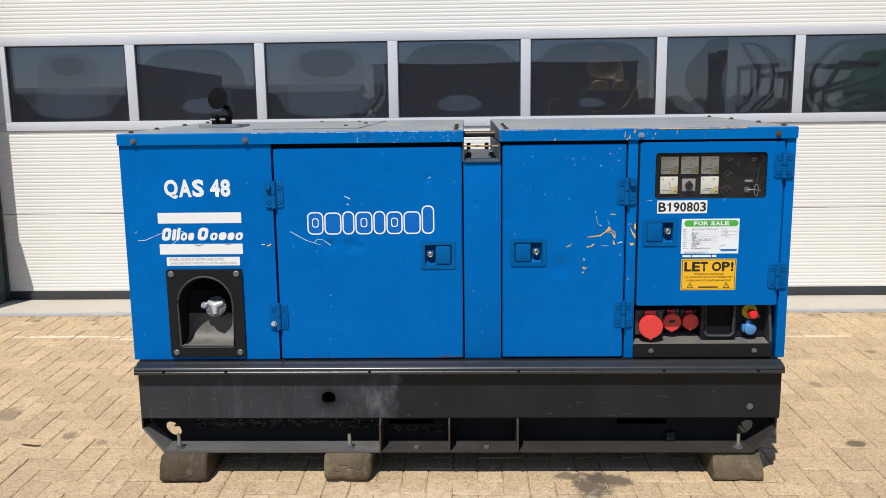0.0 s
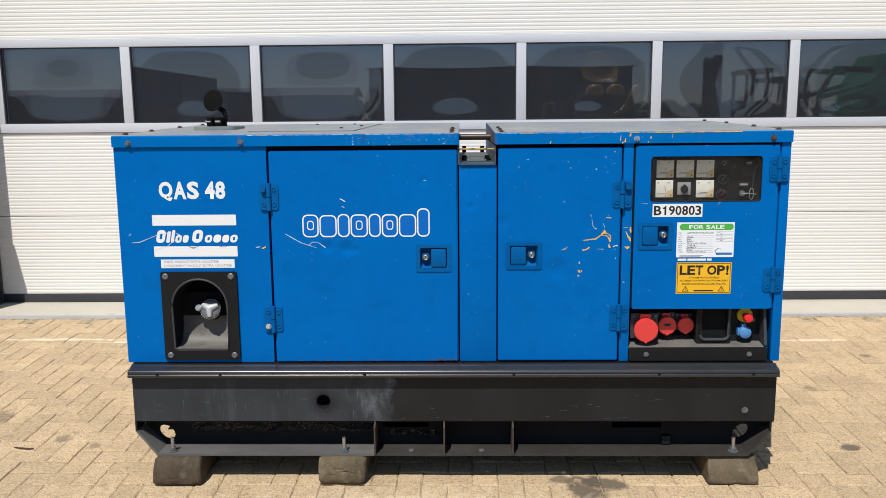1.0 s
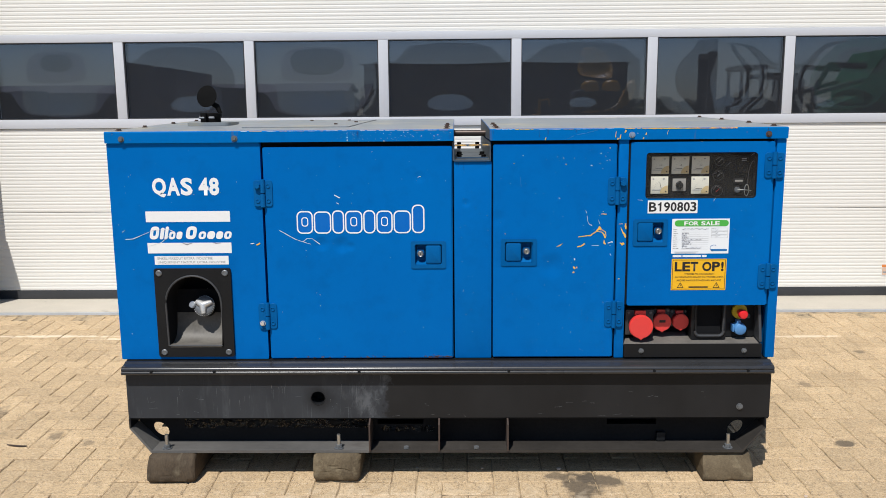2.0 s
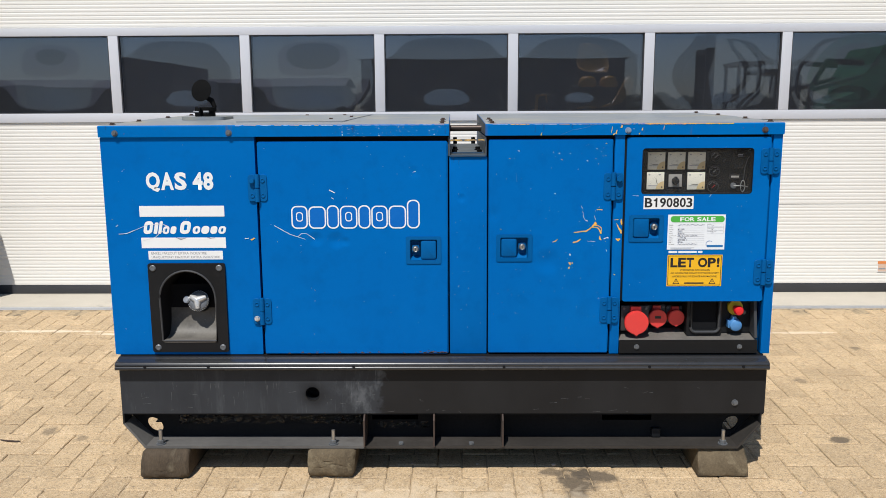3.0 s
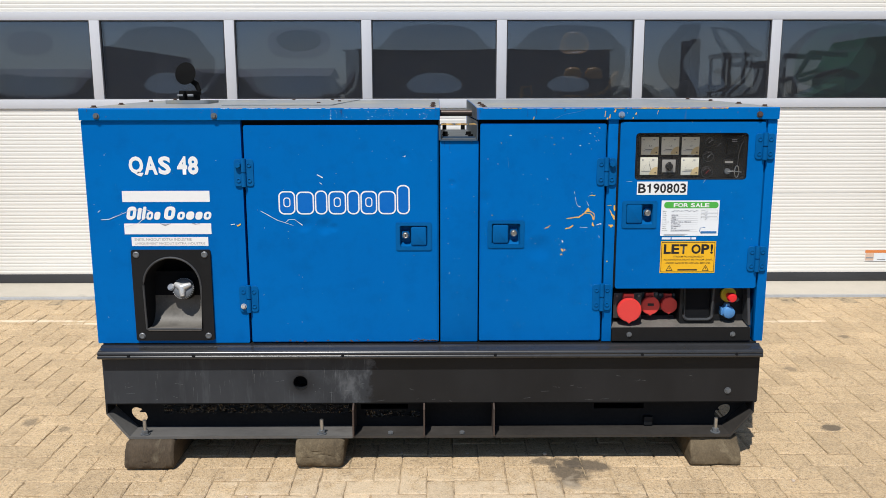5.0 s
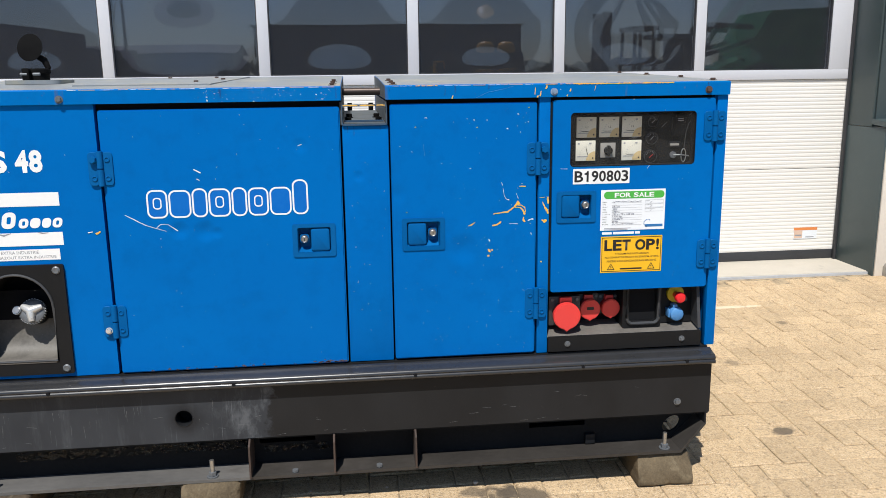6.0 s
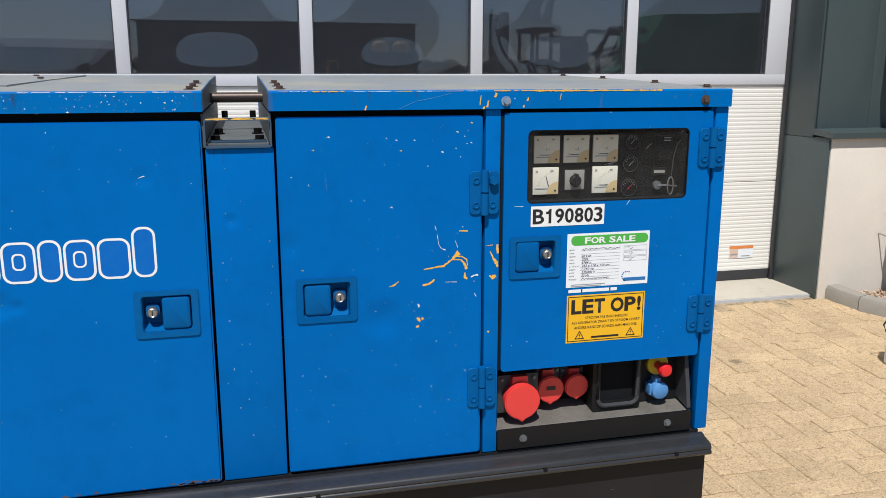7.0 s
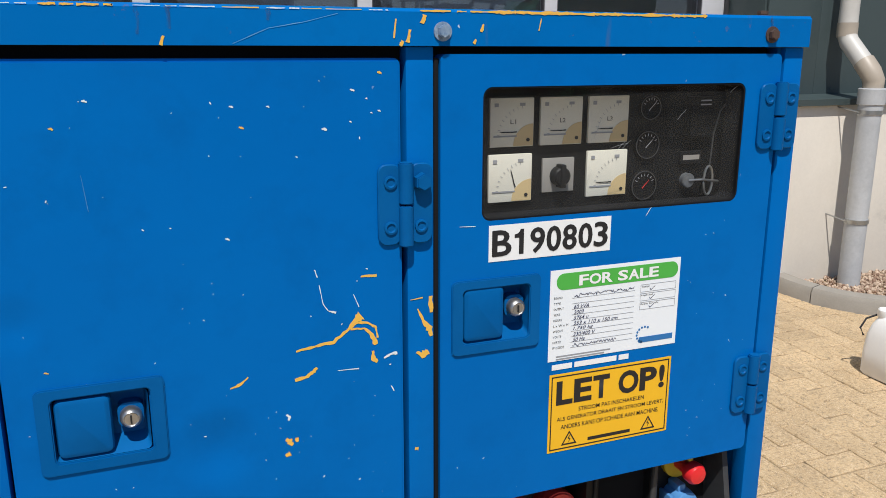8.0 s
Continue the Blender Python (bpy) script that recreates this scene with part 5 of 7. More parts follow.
for y, z in ((-0.007, 0.533), (0.018, 0.5345), (0.042, 0.539), (0.06, 0.55), (0.073, 0.568), (0.081, 0.592), (0.086, 0.62), (0.09, 0.645), (0.093, 0.69), (0.097, 0.74)):
    grid.append([scoop.verts.new((0.1795 + 0.209 * j / 16, y - 0.012 * max(0.0, j / 16 - 0.6) * (y > 0.065), z)) for j in range(17)])
for r, t in zip(grid, grid[1:]):
    for j in range(16):
        scoop.faces.new((r[j], r[j + 1], t[j + 1], t[j])).material_index = 0 if t[j].co.z < 0.66 else 1
part("niche_floor", scoop, [NICHE_DUST, SHADE_BLACK], fill, "dusty steeply scooped niche floor")
# rim in paler grey: a dusty edge and its highlight, both in colour
part("niche_rim", tube([(x, -0.01, z) for x, z in ARCH + ARCH[:1]], 0.004, 8), SOCKET_GREY, fill)
part("niche_lip", box(0.182, 0.386, -0.012, 0.012, 0.5275, 0.5385, 0.003), DUSTY_BLACK, fill, "dusty lower lip")
for x, z in ((0.155, 0.825), (0.412, 0.825), (0.158, 0.508), (0.412, 0.508)):
    part("screw", lathe([(0.012, 0), (0.0125, 0.002), (0.009, 0.005), (0.004, 0.004)], (x, -0.009, z), n=16), GREY_STEEL, fill)
CAPD = Vector((-0.02, -0.9, 0.43)).normalized()
C0 = Vector((0.307, 0.068, 0.672))
part("filler_neck", lathe([(0.033, 0.0), (0.033, 0.04)], C0 - CAPD * 0.03, CAPD, n=28), BLACK, fill)
cap = lathe([(0.036, 0.0), (0.039, 0.002), (0.039, 0.016), (0.035, 0.019), (0.02, 0.022)], C0 + CAPD * 0.01, CAPD, n=30)
part("fuel_cap", cap, GREY_STEEL, fill, "bright fuel cap with a lever")
teeth = bmesh.new()
side = CAPD.cross(Vector((0, 0, 1))).normalized()
up = side.cross(CAPD)
for k in range(30):
    a = 2 * math.pi * k / 30
    p = C0 + CAPD * 0.012 + (side * math.cos(a) + up * math.sin(a)) * 0.0395
    cyl(p, p + CAPD * 0.012, 0.002, n=6, bm=teeth)
part("cap_knurl", teeth, BRIGHT_ALLOY, fill)
lever = bmesh.new()
for a, l in ((0.5, 0.033), (2.75, 0.034), (4.6, 0.033)):
    d = side * math.cos(a) + up * math.sin(a)
    tube([C0 + CAPD * 0.034, C0 + CAPD * 0.034 + d * l * 0.6, C0 + CAPD * 0.031 + d * l], [0.016, 0.012, 0.009], 12, bm=lever)
part("cap_lever", lever, BRIGHT_ALLOY, fill, "three-armed bright cap lever")
part("cap_tab", cyl(C0 + CAPD * 0.02 - Vector((0.043, 0, -0.004)), C0 + CAPD * 0.034 - Vector((0.045, 0, -0.004)), 0.014, n=10, bevel=0.003), STEEL, fill)

# socket tray under the control door
# back wall near-black: the shade behind the sockets is in its colour
tray = part("socket_tray", box(1.962, 2.5, 0.118, 0.124, 0.5, 0.7), SHADE_BLACK, GEN, "black socket tray")
part("tray_shelf", prism([(0.0, 0.527), (0.006, 0.533), (0.117, 0.55), (0.117, 0.52), (0.0, 0.52)], 1.9625, 2.4985, axis="x"), DUSTY_BLACK, tray, "dusty sloping shelf", smooth=False)
part("tray_front", prism(rounded(1.9625, 2.4985, 0.48, 0.532, 0.004, 3), -0.004, 0.02), BLACK, tray)
part("tray_side", box(1.9555, 1.9615, 0.035, 0.124, 0.5, 0.69), BLACK, tray)
part("tray_side", prism([(0.0, 0.54), (0.118, 0.56), (0.118, 0.687), (0.03, 0.687)], 2.488, 2.4985, axis="x"), SOCKET_GREY, tray)
part("tray_box", prism([(0.06, 0.545), (0.117, 0.555), (0.117, 0.7), (0.075, 0.7)], 2.366, 2.4875, axis="x"), BLACK, tray)
for x in (2.03, 2.43):
    part("tray_bolt", bolt(x, 0.506, -0.004, 0.007, 0.005), GREY_STEEL, tray)


def outlet(x, z, r, y, sq):
    """A round flap lid with a thumb tab, its hinge block, body and square flange."""
    part("socket_plate", box(x - sq, x + sq, y + 0.04, 0.117, z - r * 0.9, z + r * 1.3, 0.004), SOCKET_GREY, tray)
    neck = prism([(x - r * 0.5, z + r * 0.4), (x + r * 0.5, z + r * 0.4), (x + r * 0.42, z + r * 1.3), (x - r * 0.42, z + r * 1.3)], y + 0.022, y + 0.04)
    part("socket_hinge", neck, RED, tray)
    face = []
    for a in np.linspace(0.0, 2 * math.pi, 49)[:-1]:
        u, v = r * math.sin(a), r * math.cos(a)
        if v < 0 and abs(u) < 0.22 * r:
            v -= 0.16 * r * (1 - abs(u) / (0.22 * r))
        face.append((x + u, z + v))
    lid_bm = prism(face, y, y + 0.016)
    rim = [e for e in lid_bm.edges if abs(e.verts[0].co.y - y) < 1e-5 and abs(e.verts[1].co.y - y) < 1e-5 and any(abs(f.normal.y) < 0.5 for f in e.link_faces)]
    bmesh.ops.bevel(lid_bm, geom=rim, offset=0.003, segments=2, affect='EDGES')
    part("socket_lid", lid_bm, RED, tray, "round red socket lid")
    part("socket_body", cyl((x, y + 0.016, z), (x, 0.117, z), r * 0.88, n=28), RED, tray)
    for sx in (-1, 1):
        part("screw", cyl((x + sx * sq * 0.78, y + 0.04, z + r * 1.05), (x + sx * sq * 0.78, y + 0.036, z + r * 1.05), 0.005, n=10), GREY_STEEL, tray)


outlet(2.03, 0.599, 0.0465, 0.004, 0.055)
outlet(2.123, 0.605, 0.036, 0.051, 0.039)
outlet(2.198, 0.605, 0.032, 0.057, 0.034)
part("socket_mark", box(2.111, 2.135, 0.0496, 0.0506, 0.605, 0.615), INK, tray)
rim_out = rounded(2.232, 2.368, 0.535, 0.72, 0.016)
part("cable_opening", prism(rim_out, 0.035, 0.1175, [rounded(2.254, 2.352, 0.562, 0.71, 0.014)]), BLACK, tray, smooth=False)
lip = [(x, 0.033, z) for x, z in rounded(2.247, 2.359, 0.555, 0.73, 0.02, 5)]
part("opening_lip", tube(lip[6:] + lip[:1], 0.006, 8), SOCKET_GREY, tray)
# near-black block fills the opening in place of its deep shade
part("opening_back", box(2.2545, 2.3515, 0.05, 0.1172, 0.5625, 0.7095), SHADE_BLACK, tray)
part("stop_ring", cyl((2.428, 0.072, 0.647), (2.428, 0.058, 0.647), 0.03, n=28, bevel=0.001), YELLOW_RING, tray, "yellow disc of the emergency stop")
stop = lathe([(0.011, 0), (0.011, 0.028), (0.018, 0.031), (0.0188, 0.043), (0.0145, 0.05), (0.004, 0.052)], (2.4275, 0.058, 0.645))
part("stop_button", stop, RED_BTN, tray, "red mushroom emergency stop button")
part("pilot", lathe([(0.009, 0), (0.009, 0.012), (0.005, 0.015)], (2.462, 0.07, 0.628)), GREY_STEEL, tray)
blue = lathe([(0.0245, 0), (0.0245, 0.028), (0.0235, 0.033), (0.0225, 0.04), (0.018, 0.043)], (2.424, 0.068, 0.582))
box(2.412, 2.428, 0.036, 0.066, 0.602, 0.616, 0.004, bm=blue)
part("blue_socket", box(2.395, 2.402, 0.034, 0.066, 0.57, 0.6, 0.003, bm=blue), SKY_PLASTIC, tray, "round blue mains socket")

# ---- lettering and stickers on the generator ----
FACE = -0.0046
PANEL = -0.0006


def film(name, bm, material, label="", host=None):
    return put(name, bm, material, host or GEN, label)


film("model_lettering", spaced("QAS 48", 0.146, 0.406, 1.126, 1.194, PANEL, 0.042), WHITE_PRINT, "white model lettering")
film("white_bar", sheet(0.115, 0.441, 1.024, 1.0655, PANEL), WHITE_PRINT, "white printed bar")
film("white_bar", sheet(0.115, 0.441, 0.902, 0.943, PANEL), WHITE_PRINT, "scraped white printed bar")
# the maker's mark as slanted plain shapes
for i, (u, w, tall) in enumerate(((0.123, 0.034, 1), (0.163, 0.014, 0.9), (0.181, 0.012, 1), (0.198, 0.024, 0.6), (0.227, 0.022, 0.6), (0.263, 0.04, 1), (0.313, 0.028, 0.6), (0.346, 0.03, 0.62), (0.381, 0.026, 0.6), (0.412, 0.028, 0.6))):
    h = 0.05 * tall
    s = 0.2
    pts = [(u + x + (z - 0.955) * s, z) for x, z in rounded(0, w, 0.957, 0.957 + h, min(w, h) * 0.4, 4)]
    hole = [(u + x + (z - 0.955) * s, z) for x, z in rounded(w * 0.36, w * 0.66, 0.957 + h * 0.28, 0.957 + h * 0.72, w * 0.1, 3)]
    film("maker_mark", prism(pts, PANEL, PANEL + 0.0003, [hole] if i in (0, 3, 5, 6, 9) else ()), WHITE_PRINT, "white slanted maker's mark")
fuel = film("fuel_sticker", sheet(0.139, 0.427, 0.857, 0.891, PANEL), WHITE_PRINT, "white fuel instruction strip")
film("words", lettering("ENKEL MAZOUT EXTRA INDUSTRIE", 0.151, 0.365, 0.877, 0.887, PANEL - 0.0004), GREY_INK, host=fuel)
film("words", lettering("UNIQUEMENT MAZOUT EXTRA INDUSTRIE", 0.151, 0.415, 0.861, 0.871, PANEL - 0.0004), GREY_INK, host=fuel)

# hire firm's mark: a row of white-edged plain shapes
x = 0.698
for w, top, eye in ((0.066, 1.064, True), (0.07, 1.062, False), (0.05, 1.066, False), (0.07, 1.064, True), (0.05, 1.066, False), (0.066, 1.064, True), (0.07, 1.064, False), (0.052, 1.086, False)):
    a, b = x, x + w - 0.0035
    bm = prism(rounded(a, b, 0.976, top, 0.02, 5), FACE, FACE + 0.0003, [rounded(a + 0.005, b - 0.005, 0.981, top - 0.005, 0.0158, 5)])
    if eye:
        c = (a + b) / 2
        prism(rounded(c - 0.013, c + 0.013, 1.004, 1.04, 0.01, 4), FACE, FACE + 0.0003, [rounded(c - 0.0095, c + 0.0095, 1.0075, 1.0365, 0.008, 4)], bm=bm)
    mark = film("hire_mark", bm, WHITE_PRINT, "white outlined rounded mark", host=door_a)
    film("mark_fill", prism(rounded(a + 0.004, b - 0.004, 0.98, top - 0.004, 0.0167, 5), FACE + 0.00015, FACE + 0.0004), MARK_BLUE, host=door_a)
    x += w

# inventory number and cards on the control door
film("number_sticker", sheet(2.037, 2.2255, 1.047, 1.0965, FACE), WHITE_PRINT, "white inventory number sticker", host=door_c)
film("number_print", spaced("B190803", 2.04, 2.222, 1.0545, 1.089, FACE - 0.0004, 0.006, 0.0009), INK, host=door_c)
card = film("sale_card", sheet(2.132, 2.35, 0.891, 1.0255, FACE), CARD, "white for-sale card filled in by pen", host=door_c)
F1 = FACE - 0.0004
film("sale_banner", prism(rounded(2.142, 2.346, 0.996, 1.02, 0.0115, 6), F1, F1 + 0.0003), GREEN_INK, host=door_c)
film("sale_title", spaced("FOR SALE", 2.177, 2.312, 1.0, 1.0155, F1 - 0.0004, 0.03), WHITE_PRINT, host=door_c)
rows = ("BRAND", "TYPE", "OUTPUT", "YEAR", "HOURS", "L x W x H", "WEIGHT", "VOLTS", "HERTZ", "IP CODE")
words, lines, pen = bmesh.new(), bmesh.new(), bmesh.new()
hand = random.Random(3)
for i, word in enumerate(rows):
    z = 0.9835 - i * 0.0082
    joined(words, lettering(word, 2.1385, 2.1385 + 0.0027 * len(word), z, z + 0.0033, F1))
    sheet(2.168, 2.272, z - 0.0012, z - 0.0008, F1, bm=lines)
    value = ("", "QAS 48", "60 kVA", "2003", "5764 u", "253 x 110 x 150 cm", "1.750 kg", "230/400 V", "50 Hz", "")[i]
    if value:
        joined(pen, lettering(value, 2.171, 2.171 + 0.0041 * len(value), z - 0.0006, z + 0.0052, F1 - 0.0002, 0.004, 0.25))
        continue
    px, stroke = 2.171, []
    while px < 2.171 + (0.1 if i == 0 else 0.075):
        stroke.append((px, z + hand.uniform(-0.0006, 0.0052)))
        px += hand.uniform(0.0012, 0.0026)
    ribbon(stroke, [0.0009] * len(stroke), F1 - 0.0002, bm=pen, seed=i)
for i, word in enumerate(("Tested", "Inspected", "Ready for sale")):
    z = 0.9785 - i * 0.0135
    for a, b, c, d in ((2.282, 2.344, z, z + 0.0004), (2.282, 2.344, z + 0.011, z + 0.0114), (2.282, 2.2824, z, z + 0.011), (2.3436, 2.344, z, z + 0.011)):
        sheet(a, b, c, d, F1, bm=lines)
    joined(words, lettering(word, 2.2835, 2.2835 + 0.0022 * len(word), z + 0.0068, z + 0.0098, F1))
    ribbon([(2.298, z + 0.005), (2.3, z + 0.002), (2.307, z + 0.008)], [0.0007, 0.0009, 0.0006], F1 - 0.0002, bm=pen)
tagged(film("sale_rows", words, INK, host=door_c), kind="stuff")
film("sale_lines", lines, GREY_INK, host=door_c)
film("sale_writing", pen, PEN, host=door_c)
foot = sheet(2.145, 2.235, 0.8965, 0.8985, F1)
sheet(2.145, 2.225, 0.8925, 0.8945, F1, bm=foot)
film("sale_foot", foot, GREY_INK, host=door_c)
logo = sheet(2.284, 2.344, 0.9, 0.9085, F1)
for k in range(9):
    a = math.pi * (0.35 + 0.13 * k)
    prism(ring(2.293 + 0.013 * math.cos(a), 0.912 + 0.012 * math.sin(a), 0.0018, 0.0018, 8), F1, F1 + 0.0003, bm=logo)
film("sale_mark", logo, BLUE_INK, host=door_c)
for a, b in ((2.139, 2.172), (2.176, 2.247), (2.251, 2.268)):
    film("web_bar", sheet(a, b, 0.8775, 0.8855, FACE), WHITE_PRINT, "white printed bar below the card", host=door_c)
film("warning_sticker", sheet(2.136, 2.3455, 0.748, 0.8705, FACE), YELLOW_FILM, "yellow warning sticker with black print", host=door_c)
film("warning_border", prism([(2.1395, 0.7515), (2.342, 0.7515), (2.342, 0.867), (2.1395, 0.867)], F1, F1 + 0.0003, [[(2.1412, 0.7532), (2.3403, 0.7532), (2.3403, 0.8653), (2.1412, 0.8653)]]), INK, host=door_c)
wt = spaced("LET OP!", 2.147, 2.338, 0.822, 0.859, F1, 0.035)
joined(wt, lettering("STROOM PAS INSCHAKELEN", 2.186, 2.3, 0.808, 0.8145, F1, 0.006))
joined(wt, lettering("ALS GENERATOR DRAAIT EN STROOM LEVERT,", 2.15, 2.336, 0.7955, 0.8025, F1, 0.006))
joined(wt, lettering("ANDERS KANS OP SCHADE AAN MACHINE.", 2.157, 2.328, 0.783, 0.79, F1, 0.006))
sheet(2.204, 2.278, 0.7575, 0.7625, F1, bm=wt)
for c in (2.172, 2.31):
    prism([(c - 0.013, 0.757), (c + 0.013, 0.757), (c, 0.779)], F1, F1 + 0.0003, [[(c - 0.0095, 0.7592), (c + 0.0095, 0.7592), (c, 0.7752)]], bm=wt)
    ribbon([(c + 0.0012, 0.772), (c - 0.0018, 0.7665), (c + 0.0018, 0.7665), (c - 0.0008, 0.7608)], [0.0012, 0.0016, 0.0016, 0.0005], F1, bm=wt)
film("warning_print", wt, INK, host=door_c)

# ---- timber blocks under the skid ----


def block(name, x0, x1, y0, y1, lean, seed, label, soft, top):
    """A sawn sleeper end: worn arrises, splits opening in the end grain, uneven faces."""
    g = ground_z((y0 + y1) / 2)
    bm = box(x0, x1, y0, y1, g - 0.004, 0.1055, soft, 3)
    bmesh.ops.subdivide_edges(bm, edges=[e for e in bm.edges if e.calc_length() > 0.05], cuts=13, use_grid_fill=True)
    mid = (x0 + x1) / 2
    for v in bm.verts:
        t = (v.co.z - g) / 0.1
        p = v.co.copy()
        v.co.x += lean * t * (1 if p.x > mid else -1)
        if p.y < y0 + 0.09:
            v.co.y += top * t * t
        n = Vector((p.x * 1.0, p.y * 0.4, p.z)) * 14 + Vector((seed * 7.1, 0, 0))
        d = noise.noise(n * 0.7) * 0.005 + noise.noise(n * 3.7) * 0.0012
        split = abs(noise.noise(Vector((p.x * (30 if seed == 1 else 9), seed * 3.0, p.z * (11 if seed == 1 else 26)))))
        if p.y < y0 + 0.02 and split < 0.035:
            d += 0.005 * (1 - split / 0.035)
        v.co.y += d
        if 0.1 < t < 0.92:
            v.co.x += noise.noise(n * 2 + Vector((0, 9, 0))) * 0.004
    return put(name, bm, WOOD_PALE if seed > 1 else WOOD, label=label, category="timber block", group="blocks under the skid", smooth=True)


block("timber_block", 0.082, 0.278, -0.098, 0.26, -0.004, 1, "dark weathered timber block under the skid", 0.02, 0.02)
block("timber_block", 0.742, 0.925, -0.088, 0.26, 0.004, 2, "cracked brown timber block under the skid", 0.022, 0.022)
block("timber_block", 2.27, 2.468, -0.08, 0.28, -0.006, 3, "mossy sawn timber block under the skid", 0.008, 0.05)

# ---- scrapes and chips ----
E0 = FACE + 0.0002


def scrape(points, widths, host, material=YELLOW_PRIMER, y=E0, seed=1, name="paint_scrape", bm=None):
    b = ribbon(points, widths, y, bm=bm, seed=seed)
    return b if bm is not None else film(name, b, material, host=host)


main = ribbon([(1.776, 0.958), (1.8, 0.961), (1.824, 0.964), (1.842, 0.977), (1.853, 0.988), (1.861, 0.994)], [0.003, 0.004, 0.005, 0.004, 0.011, 0.012], E0, seed=1)
ribbon([(1.853, 0.986), (1.868, 0.984), (1.879, 0.977), (1.882, 0.962)], [0.004, 0.003, 0.003, 0.003], E0 - 0.00006, bm=main, seed=2)
ribbon([(1.846, 0.978), (1.864, 0.977), (1.874, 0.967), (1.879, 0.953)], [0.003, 0.003, 0.005, 0.008], E0 - 0.00012, bm=main, seed=3)
film("paint_scrape", main, YELLOW_PRIMER, "forked yellow scrape through the blue paint", host=door_b)
scrape([(1.694, 0.921), (1.707, 0.925), (1.716, 0.933)], [0.0025, 0.004, 0.0015], door_b, seed=4)
scrape([(1.773, 0.92), (1.79, 0.923), (1.796, 0.928), (1.802, 0.932)], [0.004, 0.0045, 0.006, 0.004], door_b, seed=5)
scrape([(1.875, 0.945), (1.876, 0.934), (1.881, 0.929)], [0.003, 0.007, 0.004], door_b, seed=6)
scrape([(1.861, 1.0455), (1.882, 1.0455)], [0.003, 0.005], door_b, seed=7)
scrape([(1.761, 0.876), (1.764, 0.871), (1.763, 0.867)], [0.003, 0.004, 0.003], door_b, PALE_SCRATCH, seed=8)
scrape([(1.759, 0.843), (1.763, 0.838), (1.766, 0.832)], [0.004, 0.009, 0.004], door_b, seed=9)
scrape([(1.772, 0.842), (1.772, 0.836)], [0.005, 0.004], door_b, seed=10)
scrape([(1.757, 0.819), (1.763, 0.822)], [0.004, 0.007], door_b, seed=11)
scrape([(1.803, 1.06), (1.806, 1.05)], [0.0016, 0.0014], door_b, PALE_SCRATCH, seed=12)
scrape([(1.808, 1.04), (1.812, 1.015), (1.818, 1.006), (1.828, 1.002)], [0.001, 0.0014, 0.0012, 0.0025], door_b, PALE_SCRATCH, seed=13)
scrape([(1.851, 1.024), (1.858, 1.006)], [0.0008, 0.0012], door_b, PALE_SCRATCH, seed=14)
scrape([(1.828, 0.9245), (1.856, 0.9235)], [0.001, 0.0013], door_b, PALE_SCRATCH, seed=15)
scrape([(1.89, 0.933), (1.898, 0.937), (1.908, 0.938)], [0.003, 0.004, 0.004], door_b, PALE_SCRATCH, seed=16)
scrape([(1.899, 0.893), (1.903, 0.885)], [0.0012, 0.002], door_b, PALE_SCRATCH, seed=17)
scrape([(1.553, 1.19), (1.557, 1.15)], [0.0003, 0.0005], door_b, BLUE_SCRATCH, seed=18)
for i, (u, v, s, tone) in enumerate(((1.89, 1.295, 0.007, 0), (1.564, 1.268, 0.007, 1), (1.529, 1.24, 0.006, 0), (1.497, 0.971, 0.006, 0), (1.715, 1.259, 0.006, 1), (1.725, 1.235, 0.007, 0), (1.821, 1.23, 0.008, 1), (1.756, 1.258, 0.005, 1),
                                     (1.702, 1.107, 0.007, 1), (1.856, 1.275, 0.007, 1), (1.873, 1.265, 0.004, 1), (1.879, 1.248, 0.004, 1), (1.889, 1.25, 0.005, 1), (1.853, 1.238, 0.004, 1), (1.64, 1.125, 0.003, 1))):
    s *= 0.72
    scrape([(u - s * 0.6, v + s * 0.15), (u, v + s * 0.1), (u + s * 0.5, v - s * 0.2)], [s * 0.25, s * 0.6, s * 0.3], door_b, PALE_SCRATCH if tone else YELLOW_PRIMER, seed=20 + i, name="paint_chip")
scrape([(1.928, 1.006), (1.945, 1.0075)], [0.001, 0.002], GEN, y=PANEL, seed=41)
scrape([(1.9555, 1.0085), (1.9565, 0.986)], [0.007, 0.006], GEN, y=PANEL, seed=42)
scrape([(1.938, 0.993), (1.946, 0.976), (1.954, 0.964), (1.957, 0.953)], [0.002, 0.005, 0.009, 0.004], GEN, y=PANEL, seed=43)
scrape([(1.936, 0.933), (1.944, 0.928), (1.953, 0.932)], [0.003, 0.011, 0.008], GEN, y=PANEL, seed=44)
scrape([(1.933, 0.794), (1.938, 0.793)], [0.006, 0.006], GEN, y=PANEL, seed=45)
scrape([(0.63, 0.99), (0.66, 0.972), (0.69, 0.955), (0.72, 0.945), (0.75, 0.935)], [0.002, 0.0025, 0.002, 0.0016, 0.001], door_a, PALE_SCRATCH, seed=51)
scrape([(0.72, 0.945), (0.735, 0.957), (0.755, 0.957), (0.785, 0.935)], [0.0014, 0.0022, 0.002, 0.0024], door_a, PALE_SCRATCH, seed=52)
scrape([(0.845, 1.125), (0.866, 1.113)], [0.003, 0.004], door_a, PALE_SCRATCH, seed=53)
scrape([(0.852, 1.095), (0.862, 1.09)], [0.002, 0.002], door_a, PALE_SCRATCH, seed=54)
scrape([(1.164, 1.19), (1.176, 1.194)], [0.001, 0.0022], door_a, PALE_SCRATCH, seed=55)
TOP = PANEL - 0.0006
